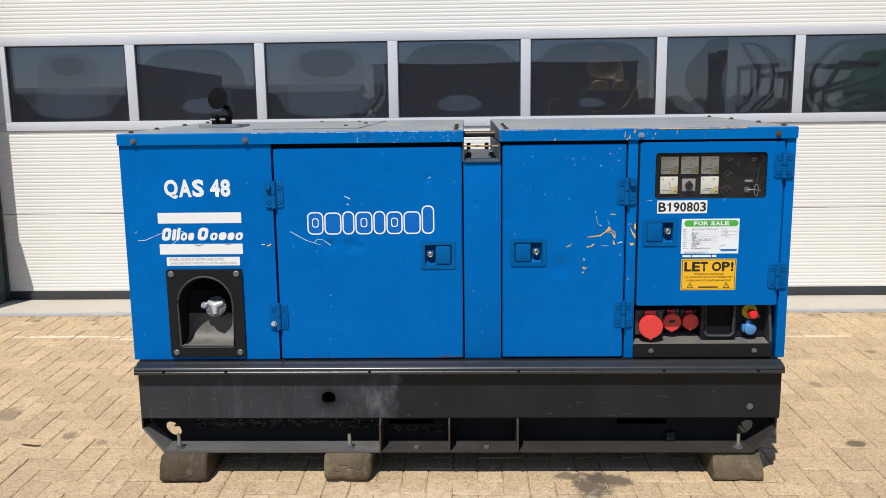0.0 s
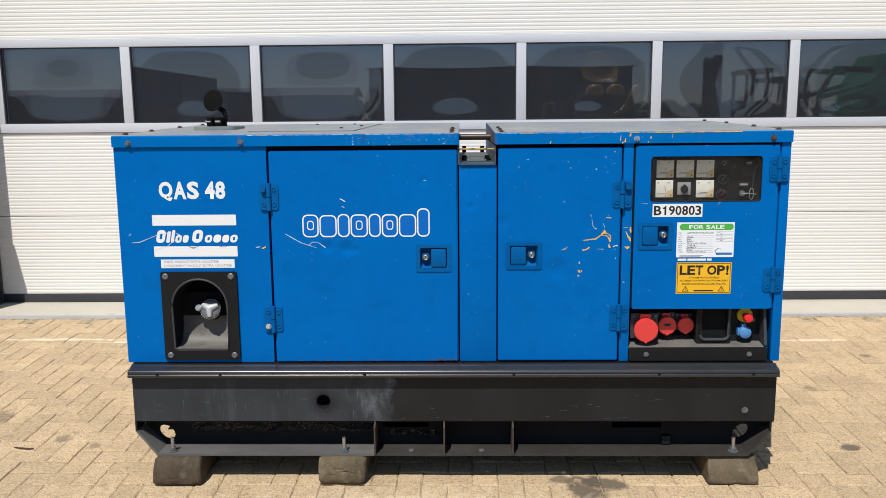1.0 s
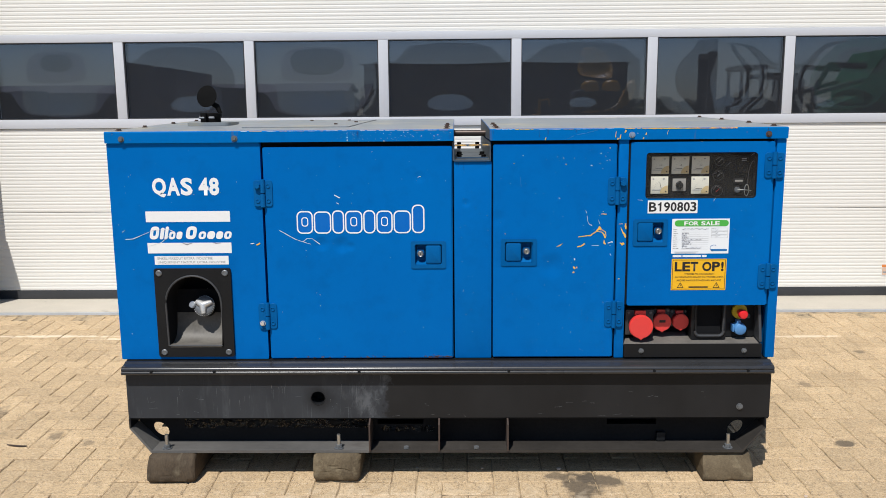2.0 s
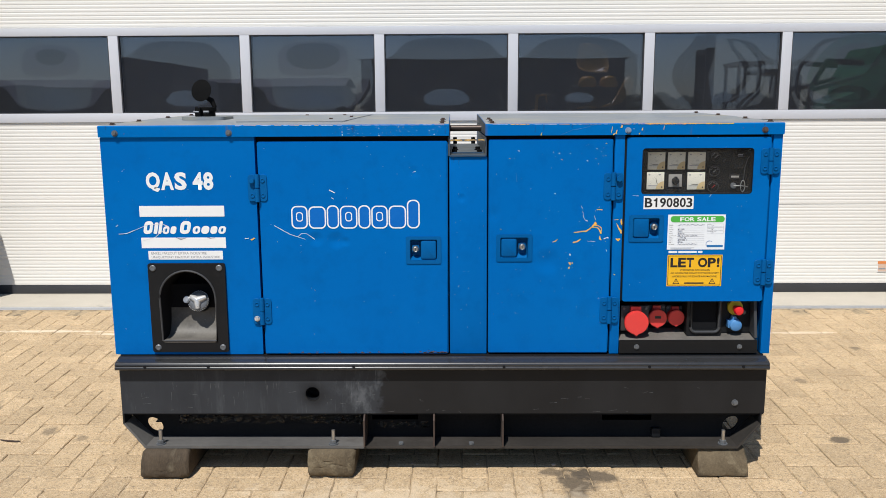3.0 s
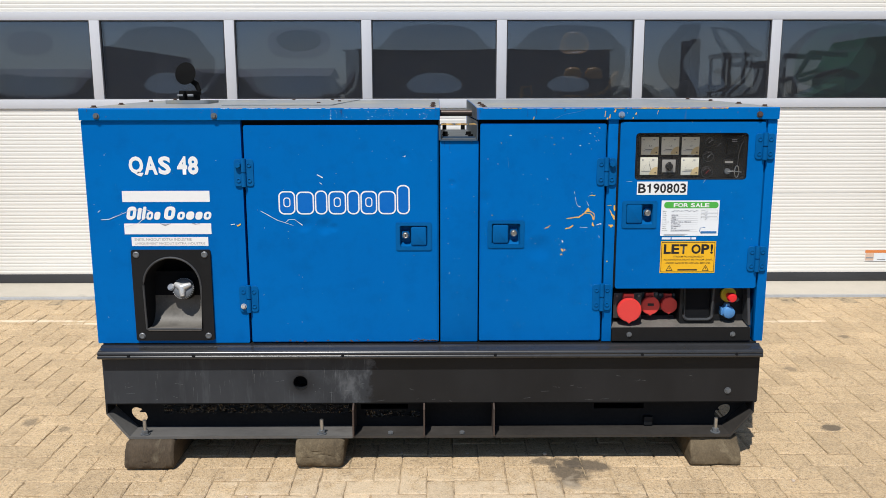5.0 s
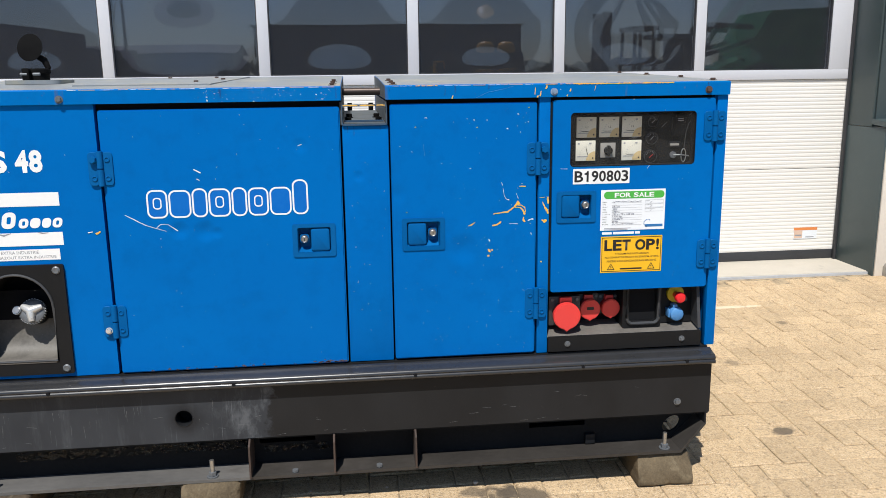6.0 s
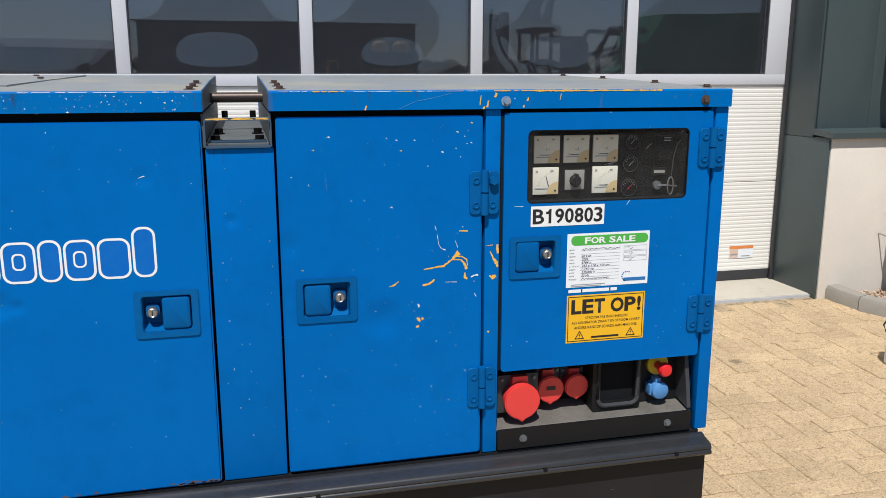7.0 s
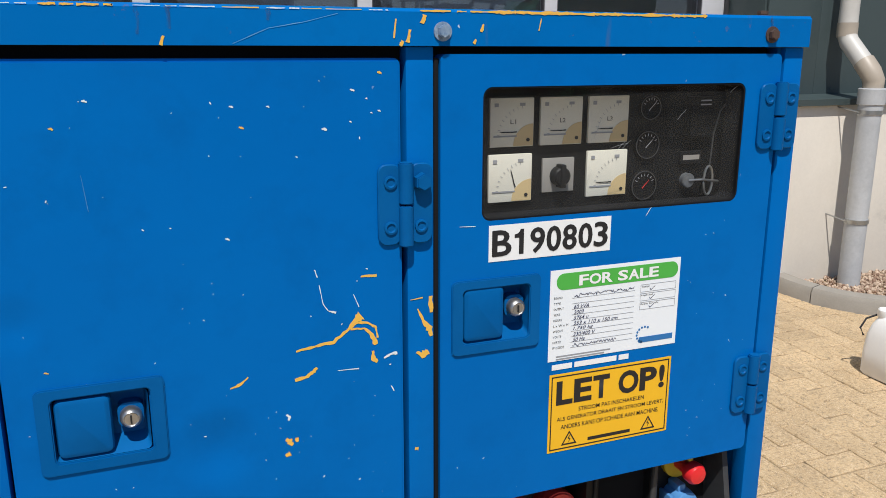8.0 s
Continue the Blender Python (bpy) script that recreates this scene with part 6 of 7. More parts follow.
scrape([(0.03, 0.957), (0.06, 0.959), (0.1, 0.975), (0.14, 0.992), (0.2, 0.996), (0.225, 0.985)], [0.002, 0.003, 0.0016, 0.0016, 0.0024, 0.003], GEN, PALE_SCRATCH, TOP, 61)
scrape([(0.12, 0.93), (0.17, 0.945), (0.215, 0.98)], [0.001, 0.002, 0.002], GEN, PALE_SCRATCH, TOP, 62)
scrape([(0.515, 0.937), (0.53, 0.94)], [0.003, 0.004], GEN, PALE_SCRATCH, TOP, 63)
scrape([(0.538, 0.933), (0.553, 0.94)], [0.006, 0.005], GEN, YELLOW_PRIMER, TOP, 64)
scrape([(0.02, 0.985), (0.03, 0.993)], [0.002, 0.002], GEN, PALE_SCRATCH, TOP, 65)
scrape([(0.25, 0.943), (0.27, 0.936), (0.29, 0.942)], [0.002, 0.006, 0.002], GEN, GREY_INK, TOP, 66)
scrape([(0.37, 0.943), (0.385, 0.94), (0.4, 0.942)], [0.002, 0.004, 0.002], GEN, GREY_INK, TOP, 67)
rnd = random.Random(4)
for a, b, k in ((1.46, 1.52, 0.5), (1.53, 1.6, 1.0), (1.62, 1.9, 0.6), (1.94, 2.0, 0.9), (2.005, 2.36, 1.6)):
    xx = a
    while xx < b:
        l = rnd.uniform(0.01, 0.05)
        w = [k * rnd.uniform(0.0008, 0.003) for _ in range(3)]
        scrape([(xx, 1.3668), (min(xx + l * 0.5, b), 1.3666), (min(xx + l, b), 1.3668)], w, lid_b, y=-0.0097 - 0.0001 * rnd.random(), seed=rnd.randint(1, 999), name="worn_edge", material=PALE_SCRATCH if k < 0.7 and rnd.random() < 0.5 else YELLOW_PRIMER)
        xx += l * (0.8 if k > 1 else 1.2)
for a, b in ((0.5, 0.9), (0.95, 1.29)):
    xx = a
    while xx < b:
        l = rnd.uniform(0.01, 0.05)
        scrape([(xx, 1.3672), (min(xx + l * 0.5, b), 1.367), (min(xx + l, b), 1.3672)], [rnd.uniform(0.0005, 0.0018) for _ in range(3)], lid_a, y=-0.0097, seed=rnd.randint(1, 999), name="worn_edge", material=rnd.choice((PALE_SCRATCH, PALE_SCRATCH, YELLOW_PRIMER)))
        xx += l * 1.3
for xx, z0, z1, w in ((1.645, 1.326, 1.336, 0.004), (1.907, 1.335, 1.357, 0.0025), (1.915, 1.326, 1.332, 0.005), (1.924, 1.33, 1.345, 0.005), (2.01, 1.329, 1.334, 0.004), (2.02, 1.343, 1.352, 0.004), (1.943, 1.352, 1.362, 0.007), (2.1, 1.345, 1.36, 0.002)):
    scrape([(xx, z0), (xx + 0.003, z1)], [w, w * 0.7], lid_b, y=-0.0097, seed=int(xx * 1000), name="paint_scrape")
scrape([(1.72, 1.328), (1.76, 1.345), (1.8, 1.352), (1.84, 1.362)], [0.0004, 0.0008, 0.0007, 0.0004], lid_b, BLUE_SCRATCH, -0.0097, 71)
spots = bmesh.new()
for i in range(90):
    a, w = rnd.choice(((0.93, 0.025), (1.12, 0.035), (1.25, 0.02), (1.06, 0.05), (1.1, 0.15)))
    xx, zz, s = rnd.gauss(a, w), rnd.uniform(1.325, 1.362), 0.0007 + 0.0022 * rnd.random() ** 5
    b = rnd.uniform(0, 3.1)
    u = Vector((math.cos(b), math.sin(b))) * s
    if 0.05 < xx < 1.29:
        ribbon([Vector((xx, zz)) - u, Vector((xx + s * 0.3, zz)), Vector((xx, zz)) + u], [s * 0.4, s * rnd.uniform(0.6, 1.4), s * 0.5], -0.0097, bm=spots, seed=100 + i)
tagged(film("chip_scatter", spots, PALE_SCRATCH, "pale paint chips", host=lid_a), kind="stuff")
skid_marks = bmesh.new()
for i in range(24):
    xx = rnd.choice((rnd.uniform(0.02, 1.0), rnd.uniform(0.2, 0.62)))
    zz = rnd.uniform(0.25, 0.36)
    l = rnd.uniform(0.008, 0.05)
    lean = rnd.uniform(-0.003, 0.003)
    ribbon([(xx, zz), (xx + lean, min(zz + l, 0.385))], [0.0003, 0.0008], -0.0306, bm=skid_marks, seed=200 + i)
for i in range(30):
    xx, zz = rnd.uniform(0.02, 2.5), rnd.choice((rnd.uniform(0.246, 0.262), rnd.uniform(0.27, 0.36)))
    l = rnd.uniform(0.004, 0.035)
    ribbon([(xx, zz), (xx + l, zz + rnd.uniform(-0.006, 0.006))], [0.0005, 0.001], -0.0306, bm=skid_marks, seed=300 + i)
tagged(film("scratch_scatter", skid_marks, surface("grey_scratch", (0.09, 0.096, 0.1), (0.17, 0.175, 0.18), 30.0, 200.0, 0.6), "grey scratches on the skid"), kind="stuff")
for host, x0, x1, z0, z1, n, y in ((door_a, 0.6, 1.28, 0.5, 1.29, 44, E0), (door_b, 1.46, 1.9, 0.5, 1.3, 80, E0), (door_b, 1.72, 1.9, 0.5, 0.9, 34, E0), (door_b, 1.48, 1.62, 0.66, 0.74, 9, E0), (GEN, 1.305, 1.44, 0.52, 1.23, 26, 0.0024), (GEN, 0.0, 0.55, 0.5, 1.3, 26, PANEL), (door_c, 1.98, 2.49, 0.7, 0.9, 10, E0), (door_c, 2.36, 2.46, 0.72, 1.09, 14, E0)):
    specks = bmesh.new()
    for i in range(n):
        xx, zz, s = rnd.uniform(x0, x1), rnd.uniform(z0, z1), rnd.choice((0.0006, 0.0007, 0.0009, 0.0011, 0.0016))
        a = rnd.uniform(0, 3.1)
        u = Vector((math.cos(a), math.sin(a))) * s
        ribbon([Vector((xx, zz)) - u, Vector((xx, zz)), Vector((xx, zz)) + u], [s * 0.5, s * 1.1, s * 0.5], y, bm=specks, seed=900 + i)
    tagged(film("speck_scatter", specks, PALE_SCRATCH, "tiny pale stone chips", host=host), kind="stuff")
for host, y, runs in ((lid_a, -0.0099, ((0.94, 0.03, 0.012), (0.925, 0.024, 0.006), (1.287, 0.036, 0.007), (0.012, 0.012, 0.006))),
                      (lid_b, -0.0099, ((1.622, 0.03, 0.006), (1.654, 0.024, 0.007), (1.76, 0.014, 0.007), (2.474, 0.028, 0.005), (1.45, 0.018, 0.005))),
                      (GEN, 0.0022, ((1.318, 0.02, 0.004), (1.338, 0.03, 0.005), (1.42, 0.014, 0.005)))):
    for k, (xx, l, w) in enumerate(runs):
        z = 1.3672 if host is not GEN else 1.2465
        scrape([(xx, z), (xx + 0.001, z - l * 0.4), (xx, z - l)], [w * 0.9, w * 0.75, w * 0.5], host, RUST_RUN, y - 0.0001 * k, seed=430 + k, name="rust_run")
film("mud_patch", sheet(0.2, 0.95, 0.17, 0.226, 0.0488, thick=0.0002), WEB_FILM, "dried mud on the skid web", host=web)
film("mud_patch", sheet(1.0, 1.22, 0.152, 0.18, 0.0488, thick=0.0002), WEB_FILM, "dried mud on the skid web", host=web)
# pale lines draw the pane's reflection streaks along with its scuffs
smear = bmesh.new()
for (xa, za), (xb, zb) in (((2.222, 1.19), (2.25, 1.196)), ((2.232, 1.186), (2.246, 1.199)), ((2.24, 1.188), (2.255, 1.2)), ((2.1955, 1.205), (2.205, 1.23)), ((2.42, 1.262), (2.432, 1.271)), ((2.33, 1.225), (2.345, 1.24))):
    ribbon([(xa, za), ((xa + xb) / 2, (za + zb) / 2 + 0.001), (xb, zb)], [0.0003, 0.0006, 0.0003], 0.0012, bm=smear, seed=int(xa * 1000))
tagged(film("scratch_scatter", smear, GREY_INK, "pale scuffs and drawn reflection streaks on the clear window"), kind="stuff")
scrape([(2.283, 1.091), (2.289, 1.1), (2.292, 1.104)], [0.0006, 0.0012, 0.0006], door_c, PALE_SCRATCH, seed=91)
scrape([(1.995, 1.0985), (2.018, 1.0975)], [0.0006, 0.0012], door_c, PALE_SCRATCH, seed=92)
rust = bmesh.new()
for i in range(60):
    xx, zz, s = rnd.choice((rnd.gauss(1.22, 0.05), rnd.gauss(1.25, 0.03), rnd.uniform(0.6, 1.28))), 0.481 + abs(rnd.gauss(0, 0.004)), rnd.uniform(0.001, 0.005)
    if 0.59 < xx < 1.288:
        ribbon([(xx - s * 1.4, zz), (xx, zz + s * 0.3), (xx + s * 1.2, zz)], [s * 0.3, s, s * 0.4], E0, bm=rust, seed=500 + i)
tagged(film("rust_scatter", rust, surface("rust_bloom", (0.16, 0.075, 0.045), (0.09, 0.06, 0.05), 60.0, 250.0, 0.85), "rust flakes along the bottom edge", host=door_a), kind="stuff")

# ---- the yard opposite, seen in the window glass ----


def build_far_hall():
    h = thing("far_hall", (4, -75, -0.17), "long dark steel hall across the yard", "hall")
    part("wall", box(-7.8, 18.6, -91, -75, -0.2, 6.45), HALL_DARK, h)
    part("roof", prism([(-92, 6.4), (-74, 6.4), (-83, 6.95)], -8.2, 19.0, axis="x"), HALL_ROOF, h, smooth=False)
    for x in (-4, 4, 12):
        part("gate", box(x, x + 5, -74.98, -74.9, -0.17, 3.6, 0.02), HALL_ROOF, h)


build_far_hall()


def build_far_trees():
    """A ragged belt of distant trees, many small leaf clumps on thin stems."""
    rnd = random.Random(21)
    src = bmesh.new()
    bmesh.ops.create_icosphere(src, subdivisions=1, radius=1)
    base = [v.co.copy() for v in src.verts]
    tris = [[v.index for v in f.verts] for f in src.faces]
    src.free()
    verts, faces = [], []
    for a, b, low, high, n in ((-70, -36, 1.2, 3.6, 190), (-36, -17, 1.6, 5.2, 260), (-17, -7, 1.4, 4.4, 120), (21, 34, 1.0, 3.6, 130), (34, 70, 0.8, 2.6, 160)):
        for _ in range(n):
            x, y = rnd.uniform(a, b), rnd.uniform(-92, -78)
            top = low + (high - low) * (0.5 + 0.5 * noise.noise(Vector((x * 0.21, 3.3, 0))))
            z = rnd.uniform(-0.1, 1.0) * top
            r = rnd.uniform(0.35, 1.0)
            o = len(verts)
            for v in base:
                k = r * rnd.uniform(0.7, 1.25)
                verts.append((x + v.x * k, y + v.y * k, max(-0.25, z + v.z * k * 0.8)))
            faces += [[o + i for i in t] for t in tris]
    me = bpy.data.meshes.new("far_trees")
    me.from_pydata(verts, [], faces)
    me.materials.append(surface("far_foliage", (0.035, 0.05, 0.025), (0.06, 0.08, 0.035), 0.6, 6.0, 0.8, 0, 0.2, 0.02))
    tagged(new("far_trees", me), "dark belt of distant trees beyond the yard", "trees", kind="stuff")


build_far_trees()


def build_loader(x, y, label):
    """A big loader seen from the front: black chassis, two rounded yellow engine hoods, a dark cab."""
    g = -0.17
    m = thing("wheel_loader", (x, y, g), label, "loader", "machines across the yard")
    part("body", box(x - 1.6, x + 1.6, y - 0.9, y + 0.9, g + 0.9, g + 2.85, 0.2), MACHINE_BLACK, m)
    for dx in (-0.62, 0.62):
        dome = lathe([(0.02, 0.0), (0.3, -0.05), (0.44, -0.16), (0.52, -0.36), (0.54, -0.7)], (x + dx, y + 0.5, g + 3.45), (0, 0, 1), n=24)
        part("hood", dome, MACHINE_YELLOW, m, "rounded yellow hood")
    for dx in (-1.3, 1.3):
        part("wheel", cyl((x + dx - 0.25, y + 1.0, g + 0.7), (x + dx + 0.25, y + 1.0, g + 0.7), 0.7, n=24, bevel=0.08), MACHINE_BLACK, m)


build_loader(9.7, -40.0, "yellow and black wheel loader parked across the yard")


def build_lift_frame(x, y):
    g = -0.17
    m = thing("lifting_frame", (x, y, g), "small bent yellow lifting frame across the yard", "lifting frame", "machines across the yard")
    part("mast", tube([(x, y, g), (x, y, g + 2.4)], 0.09, 10), MACHINE_YELLOW, m)
    part("arm", tube([(x, y, g + 2.3), (x + 0.5, y, g + 2.35), (x + 0.6, y, g + 1.9)], 0.06, 8), MACHINE_YELLOW, m)
    for dx in (-0.9, -0.6):
        part("brace", tube([(x, y, g + 1.5), (x + dx * 0.7, y, g + 1.4), (x + dx, y, g)], 0.07, 8), MACHINE_YELLOW, m)


build_lift_frame(6.2, -40.0)


def build_tractor(x, y):
    """A dark tractor side on, with a lifting mast before it and an implement behind."""
    g = -0.17
    m = thing("tractor", (x, y, g), "dark tractor with a front mast parked across the yard", "tractor")
    for dy in (-0.5, 0.5):
        part("mast_rail", box(x - 0.26, x + 0.02, y + dy - 0.07, y + dy + 0.07, g + 0.2, g + 3.4, 0.03), MACHINE_GREY, m)
    for z in (0.8, 2.0, 3.2):
        part("crosshead", box(x - 0.24, x, y - 0.43, y + 0.43, g + z, g + z + 0.14, 0.02), MACHINE_GREY, m)
    part("hood", box(x + 0.1, x + 1.2, y - 0.45, y + 0.45, g + 0.75, g + 1.55, 0.14), MACHINE_GREY, m)
    for dx, dy in ((0.75, -0.6), (1.35, -0.6), (0.75, 0.6), (1.35, 0.6)):
        part("cab_post", box(x + dx - 0.05, x + dx + 0.05, y + dy - 0.05, y + dy + 0.05, g + 1.5, g + 2.85, 0.02), MACHINE_BLACK, m)
    part("cab_roof", box(x + 0.65, x + 1.5, y - 0.7, y + 0.7, g + 2.83, g + 2.97, 0.05), MACHINE_BLACK, m)
    for dx, r in ((0.05, 0.55), (1.05, 1.0)):
        for dy in (-0.85, 0.85):
            w = part("wheel", cyl((x + dx, y + dy - 0.22, g + r), (x + dx, y + dy + 0.22, g + r), r, n=28, bevel=0.09), MACHINE_BLACK, m)
            part("rim", cyl((x + dx, y + dy + 0.2, g + r), (x + dx, y + dy + 0.235, g + r), r * 0.55, n=20, bevel=0.02), MACHINE_GREY, w)
    part("implement", prism([(x + 1.5, g + 1.1), (x + 2.35, g + 0.5), (x + 2.5, g + 0.5), (x + 2.5, g + 2.5), (x + 2.3, g + 2.7), (x + 1.5, g + 2.72), (x + 1.5, g + 2.6), (x + 2.2, g + 2.55), (x + 2.2, g + 1.4)], y - 0.8, y + 0.8), MACHINE_GREY, m, smooth=False)
    for dy in (-0.5, 0.5):
        part("lift_arm", tube([(x + 1.4, y + dy, g + 0.8), (x + 2.0, y + dy, g + 1.0), (x + 2.5, y + dy, g + 0.7)], 0.07, 8), MACHINE_BLACK, m)


build_tractor(9.1, -17.0)


def build_harvester():
    """A green harvester: tall hopper, sloping green side sheets, a black pick-up frame in front."""
    g = -0.17
    c = thing("harvester", (14.4, -16.5, g), "green harvester with a black front frame across the yard", "harvester")
    part("hopper", prism([(13.3, g + 1.0), (17.6, g + 1.0), (17.8, g + 3.5), (13.9, g + 3.4), (13.3, g + 2.4)], -18.2, -16.0), MACHINE_GREEN, c, smooth=False)
    for z, h in ((1.2, 0.2), (1.75, 0.12), (2.3, 0.16)):
        part("side_band", prism([(12.3, g + z - 0.35), (13.5, g + z), (17.2, g + z + 0.1), (17.2, g + z + 0.1 + h), (13.5, g + z + h), (12.3, g + z - 0.25)], -15.98, -15.9), MACHINE_PALE_GREEN, c, smooth=False)
    part("chassis", box(12.2, 17.4, -18.0, -16.1, g + 0.6, g + 1.1, 0.08), MACHINE_BLACK, c)
    for dx, r in ((13.6, 0.9), (16.6, 0.65)):
        part("wheel", cyl((dx, -16.2, g + r), (dx, -15.75, g + r), r, n=28, bevel=0.09), MACHINE_BLACK, c)
    for dy in (-17.9, -16.2):
        part("frame_bar", tube([(11.9, dy, g + 0.4), (11.9, dy, g + 2.2), (12.3, dy, g + 2.95), (13.4, dy, g + 2.9)], 0.09, 8), MACHINE_BLACK, c)
        part("frame_bar", tube([(12.0, dy, g + 2.1), (13.4, dy, g + 2.5)], 0.07, 8), MACHINE_BLACK, c)
    part("feeder", prism([(12.0, g + 0.3), (13.3, g + 0.9), (13.3, g + 2.0), (12.5, g + 1.7)], -17.8, -16.3), MACHINE_GREEN, c, smooth=False)


build_harvester()


def build_parked_truck(x, y):
    """A grey tipper seen from behind: tall body, cab roof beside it, mudguards and wheels."""
    g = -0.17
    m = thing("tipper_truck", (x, y, g), "grey tipper truck parked across the yard", "truck")
    part("tipper_body", prism([(x - 1.3, g + 1.0), (x + 1.2, g + 1.0), (x + 1.3, g + 3.5), (x - 0.7, g + 3.75), (x - 1.1, g + 3.5), (x - 1.3, g + 2.6)], y - 5.0, y), TRUCK_GREY, m, smooth=False)
    part("tailgate", box(x - 1.15, x + 1.1, y, y + 0.08, g + 1.1, g + 2.9, 0.03), TRUCK_GREY, m)
    for z in (1.5, 2.2):
        part("tailgate_rib", box(x - 1.1, x + 1.05, y + 0.08, y + 0.16, g + z, g + z + 0.1, 0.02), TRUCK_GREY, m)
    part("chassis", box(x - 1.0, x + 0.9, y - 6.5, y - 0.2, g + 0.6, g + 1.0, 0.05), MACHINE_BLACK, m)
    part("cab", box(x - 1.2, x + 1.15, y - 7.2, y - 5.3, g + 0.8, g + 3.0, 0.15), TRUCK_GREY, m)
    for dx in (-0.95, 0.85):
        for dy in (-1.0, -2.2, -6.2):
            part("wheel", cyl((x + dx - 0.25, y + dy, g + 0.5), (x + dx + 0.25, y + dy, g + 0.5), 0.5, n=24, bevel=0.06), MACHINE_BLACK, m)


build_parked_truck(-11.3, -25.0)


def build_trailer(x0, x1, y, high):
    """A curtain-side trailer standing on its legs, added to darken the window reflections."""
    g = -0.17
    m = thing("reflection_trailer", ((x0 + x1) / 2, y, g), "dark grey box trailer added across the yard for the window reflections", "trailer", "trailers across the yard")
    part("body", box(x0, x1, y - 2.5, y, g + 1.1, g + high, 0.06), MACHINE_GREY, m)
    part("side_rail", box(x0 + 0.1, x1 - 0.1, y, y + 0.05, g + 1.15, g + 1.35, 0.02), ALU, m, "pale side rail")
    part("chassis", box(x0 + 0.3, x1 - 0.3, y - 2.0, y - 0.5, g + 0.8, g + 1.1), MACHINE_BLACK, m)
    for k in range(3):
        part("wheel", cyl((x1 - 1.2 - 1.2 * k, y - 0.4, g + 0.5), (x1 - 1.2 - 1.2 * k, y - 0.05, g + 0.5), 0.5, n=24, bevel=0.06), MACHINE_BLACK, m)
    for dy in (-2.0, -0.5):
        part("leg", box(x0 + 1.5, x0 + 1.65, y + dy - 0.07, y + dy + 0.07, g, g + 0.85, 0.02), MACHINE_BLACK, m)


build_trailer(-36.0, -27.0, -46.0, 3.3)
build_trailer(-23.5, -14.0, -52.0, 3.6)


def build_lamp_pole(x, y):
    g = -0.17
    m = thing("street_lamp", (x, y, g), "tall grey lamp pole across the yard", "street lamp")
    part("pole", tube([(x, y, g), (x, y, g + 4.0), (x, y, g + 9.0)], [0.11, 0.09, 0.07], 12), MACHINE_GREY, m)
    part("arm", tube([(x, y, g + 8.9), (x + 0.6, y, g + 9.2), (x + 1.4, y, g + 9.25)], 0.05, 8), MACHINE_GREY, m)
    part("lantern", box(x + 1.3, x + 2.0, y - 0.15, y + 0.15, g + 9.17, g + 9.3, 0.04), MACHINE_GREY, m)


build_lamp_pole(-11.0, -40.0)


def build_far_shed():
    """A long low shed with open dark bays beside the big hall, added to darken reflections."""
    h = thing("far_shed", (-27, -72, -0.17), "long low dark shed added across the yard to darken window reflections", "shed")
    part("wall", box(-46, -9.5, -80, -72, -0.2, 3.7), HALL_DARK, h)
    part("roof", prism([(-80.6, 3.65), (-71.4, 3.65), (-76, 4.6)], -46.5, -9.0, axis="x"), HALL_ROOF, h, smooth=False)
    for k in range(6):
        part("bay", box(-45 + 6 * k, -40.5 + 6 * k, -71.98, -71.9, -0.17, 3.2, 0.02), HALL_ROOF, h)


build_far_shed()

# ---- small litter on the paving ----


def stone(x, y, s, seed):
    rnd = random.Random(seed)
    bm = bmesh.new()
    bmesh.ops.create_icosphere(bm, subdivisions=2, radius=s)
    for v in bm.verts:
        v.co *= rnd.uniform(0.85, 1.12)
        v.co.z *= 0.6
    bmesh.ops.translate(bm, verts=bm.verts, vec=(x, y, ground_z(y) + s * 0.5))
    return put("stone", bm, PEBBLE, label="small pale loose stone on the paving bricks", category="stone", group="loose stones", smooth=True)


for i, (x, y, s) in enumerate(((1.146, 0.035, 0.006), (1.41, 0.03, 0.006), (1.718, 0.02, 0.01), (2.62, -0.2, 0.007), (0.6, -0.3, 0.006))):
    stone(x, y, s, 60 + i)
put("twig", tube([(-0.66, 0.25, ground_z(0.25) + 0.004), (-0.62, 0.236, ground_z(0.236) + 0.006), (-0.585, 0.234, ground_z(0.234) + 0.004), (-0.565, 0.236, ground_z(0.236) + 0.004)], [0.002, 0.004, 0.004, 0.002], 8),
    RUSTY, label="short dark twig lying on the paving", category="twig", smooth=True)

# ---- paving bricks ----
W = 0.1003
GAP = 0.0034
X0, Y0 = 0.046, 0.022


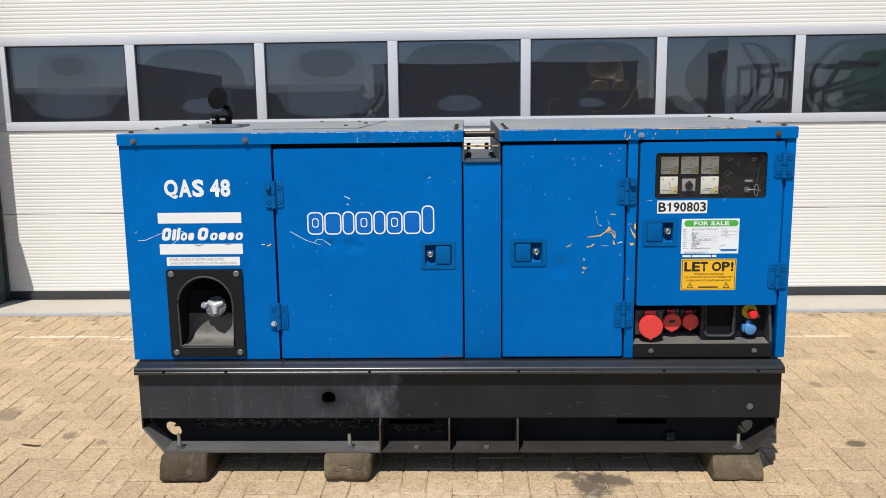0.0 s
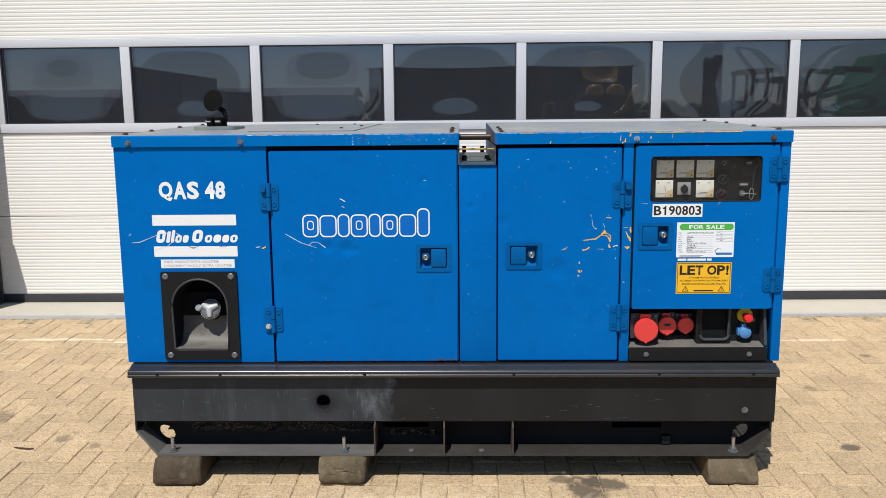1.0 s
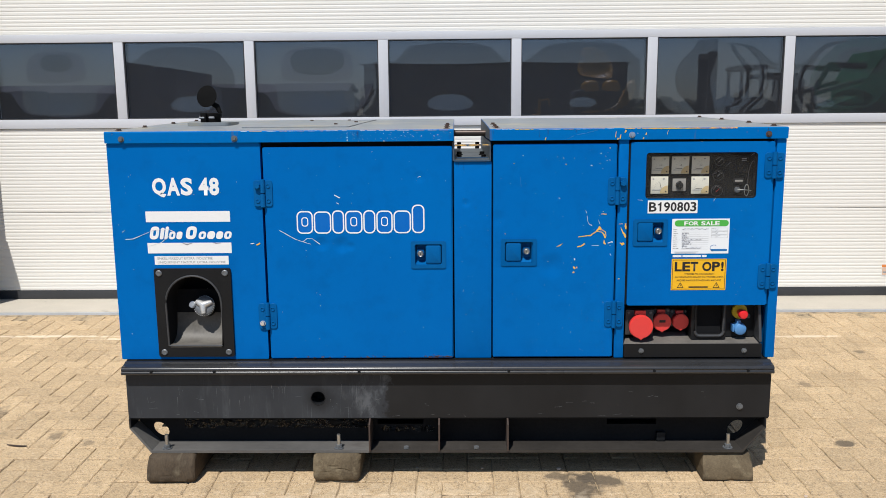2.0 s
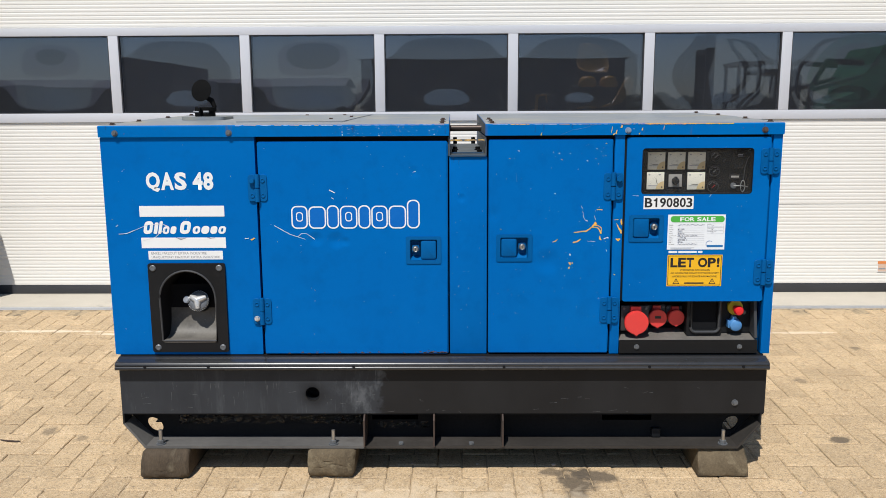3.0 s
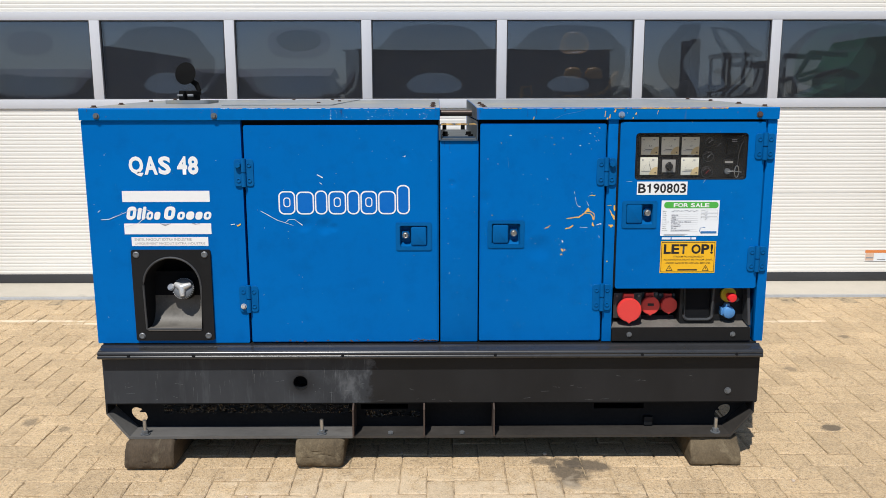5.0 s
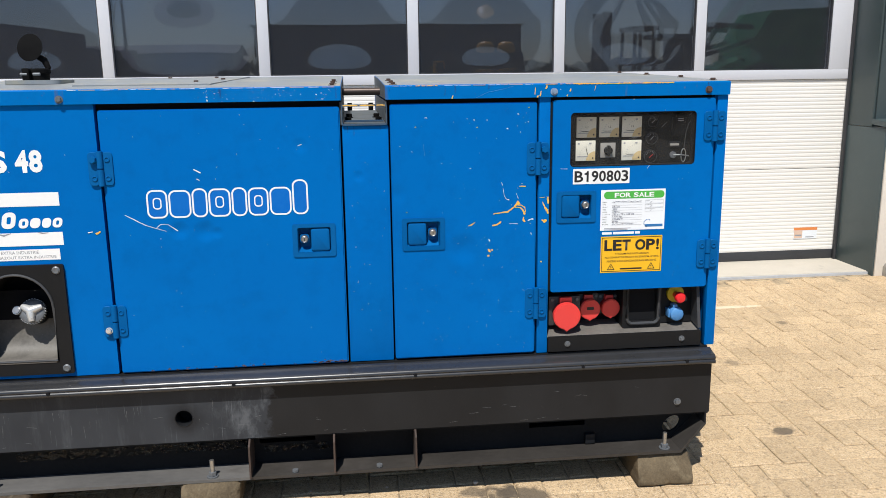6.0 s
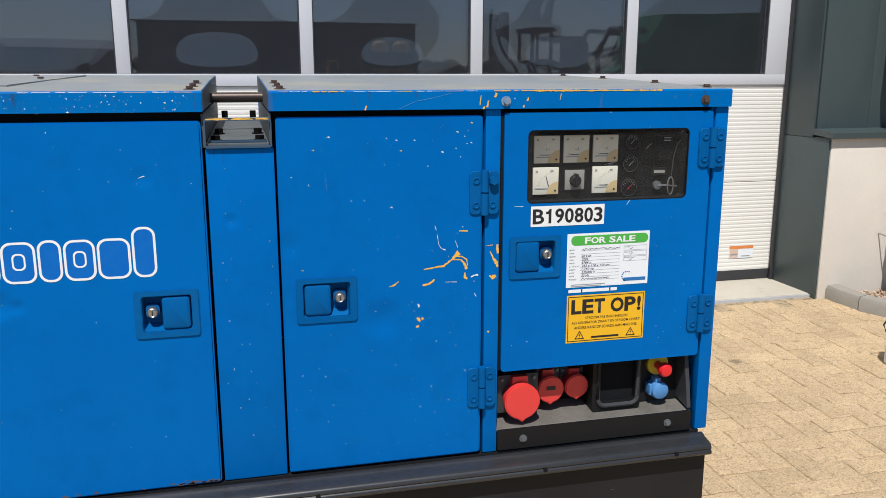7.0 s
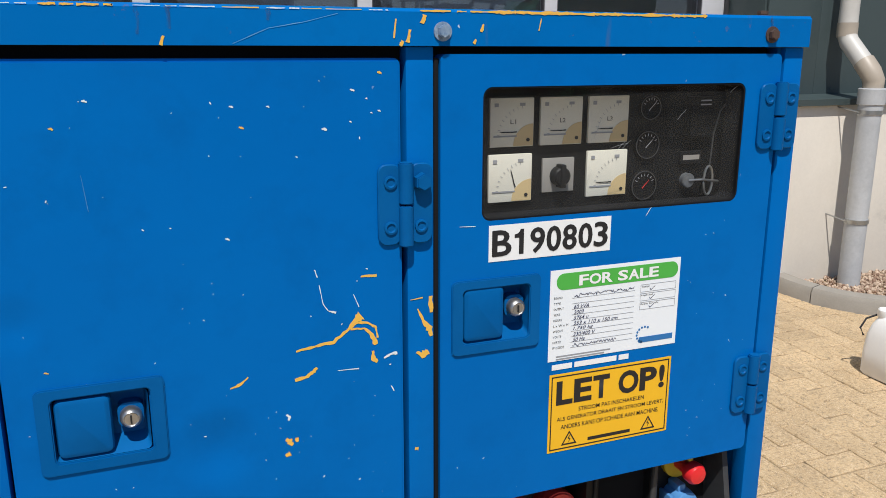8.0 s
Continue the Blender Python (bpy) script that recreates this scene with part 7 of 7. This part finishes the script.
def brick_mesh(seed, lx, ly):
    """A worn paver: wavy, chipped arrises, slightly dished top."""
    rnd = random.Random(seed)
    bm = bmesh.new()
    top, low, mid = [], [], []
    nx, ny = (7, 4) if lx > ly else (4, 7)
    line = [(-1 + 2 * k / nx, -1) for k in range(nx)] + [(1, -1 + 2 * k / ny) for k in range(ny)] + [(1 - 2 * k / nx, 1) for k in range(nx)] + [(-1, 1 - 2 * k / ny) for k in range(ny)]
    for u, v in line:
        x = u * (lx / 2 - GAP / 2) + rnd.uniform(-0.0022, 0.0022)
        y = v * (ly / 2 - GAP / 2) + rnd.uniform(-0.0022, 0.0022)
        r = rnd.uniform(0.002, 0.008)
        low.append(bm.verts.new((x, y, -0.03)))
        mid.append(bm.verts.new((x, y, -0.0035)))
        top.append(bm.verts.new((x - u * r, y - v * r, rnd.uniform(-0.0008, 0.0006))))
    n = len(line)
    for k in range(n):
        j = (k + 1) % n
        bm.faces.new((low[k], low[j], mid[j], mid[k]))
        bm.faces.new((mid[k], mid[j], top[j], top[k]))
    bm.faces.new(top)
    me = bpy.data.meshes.new("brick")
    bm.to_mesh(me)
    bm.free()
    me.materials.append(BRICK)
    return me


def build_paving():
    pave = thing("pavement", (1.3, 0.5, 0.0), "buff concrete paving bricks laid in herringbone", "pavement", kind="structure")
    shapes = {True: [brick_mesh(k, 2 * W, W) for k in range(8)], False: [brick_mesh(20 + k, W, 2 * W) for k in range(8)]}
    rnd = random.Random(11)
    verts, faces = [], []
    near = 0
    spots = []
    for i in range(-36, 64):
        for j in range(-42, 24):
            d = (i + j) % 4
            if d == 2:
                spots.append((True, X0 + (i + 1) * W, Y0 + (j + 0.5) * W))
            elif d == 0:
                spots.append((False, X0 + (i + 0.5) * W, Y0 + (j + 1) * W))
    for flat, x, y in spots:
        hy = W / 2 if flat else W
        if y + hy > 2.275 or y - hy < -4.0:
            continue
        hx = W if flat else W / 2
        if x - hx > 4.86 and y - hy > 1.78:
            continue
        me = rnd.choice(shapes[flat])
        m = Matrix.Translation((x, y, ground_z(y) + rnd.uniform(-0.0015, 0.0015))) @ Euler((math.atan(SLOPE) + rnd.uniform(-0.006, 0.006), rnd.uniform(-0.006, 0.006), rnd.uniform(-0.006, 0.006))).to_matrix().to_4x4()
        if near < 300 and -0.42 < y < 0.62 and (x < 0.25 or x > 2.2 or y < 0.05) and -0.9 < x < 3.7:
            b = new("brick", me)
            b.parent = pave
            b.matrix_parent_inverse = Matrix.Translation(-PLACE[pave])
            b.matrix_basis = m
            near += 1
        else:
            o = len(verts)
            verts += [tuple(m @ v.co) for v in me.vertices]
            faces += [[o + k for k in p.vertices] for p in me.polygons]
    me = bpy.data.meshes.new("bricks")
    me.from_pydata(verts, [], faces)
    me.materials.append(BRICK_FIELD)
    rest = new("bricks", me)
    rest.parent = pave
    rest.matrix_parent_inverse = Matrix.Translation(-PLACE[pave])
    tagged(rest, kind="stuff")


build_paving()
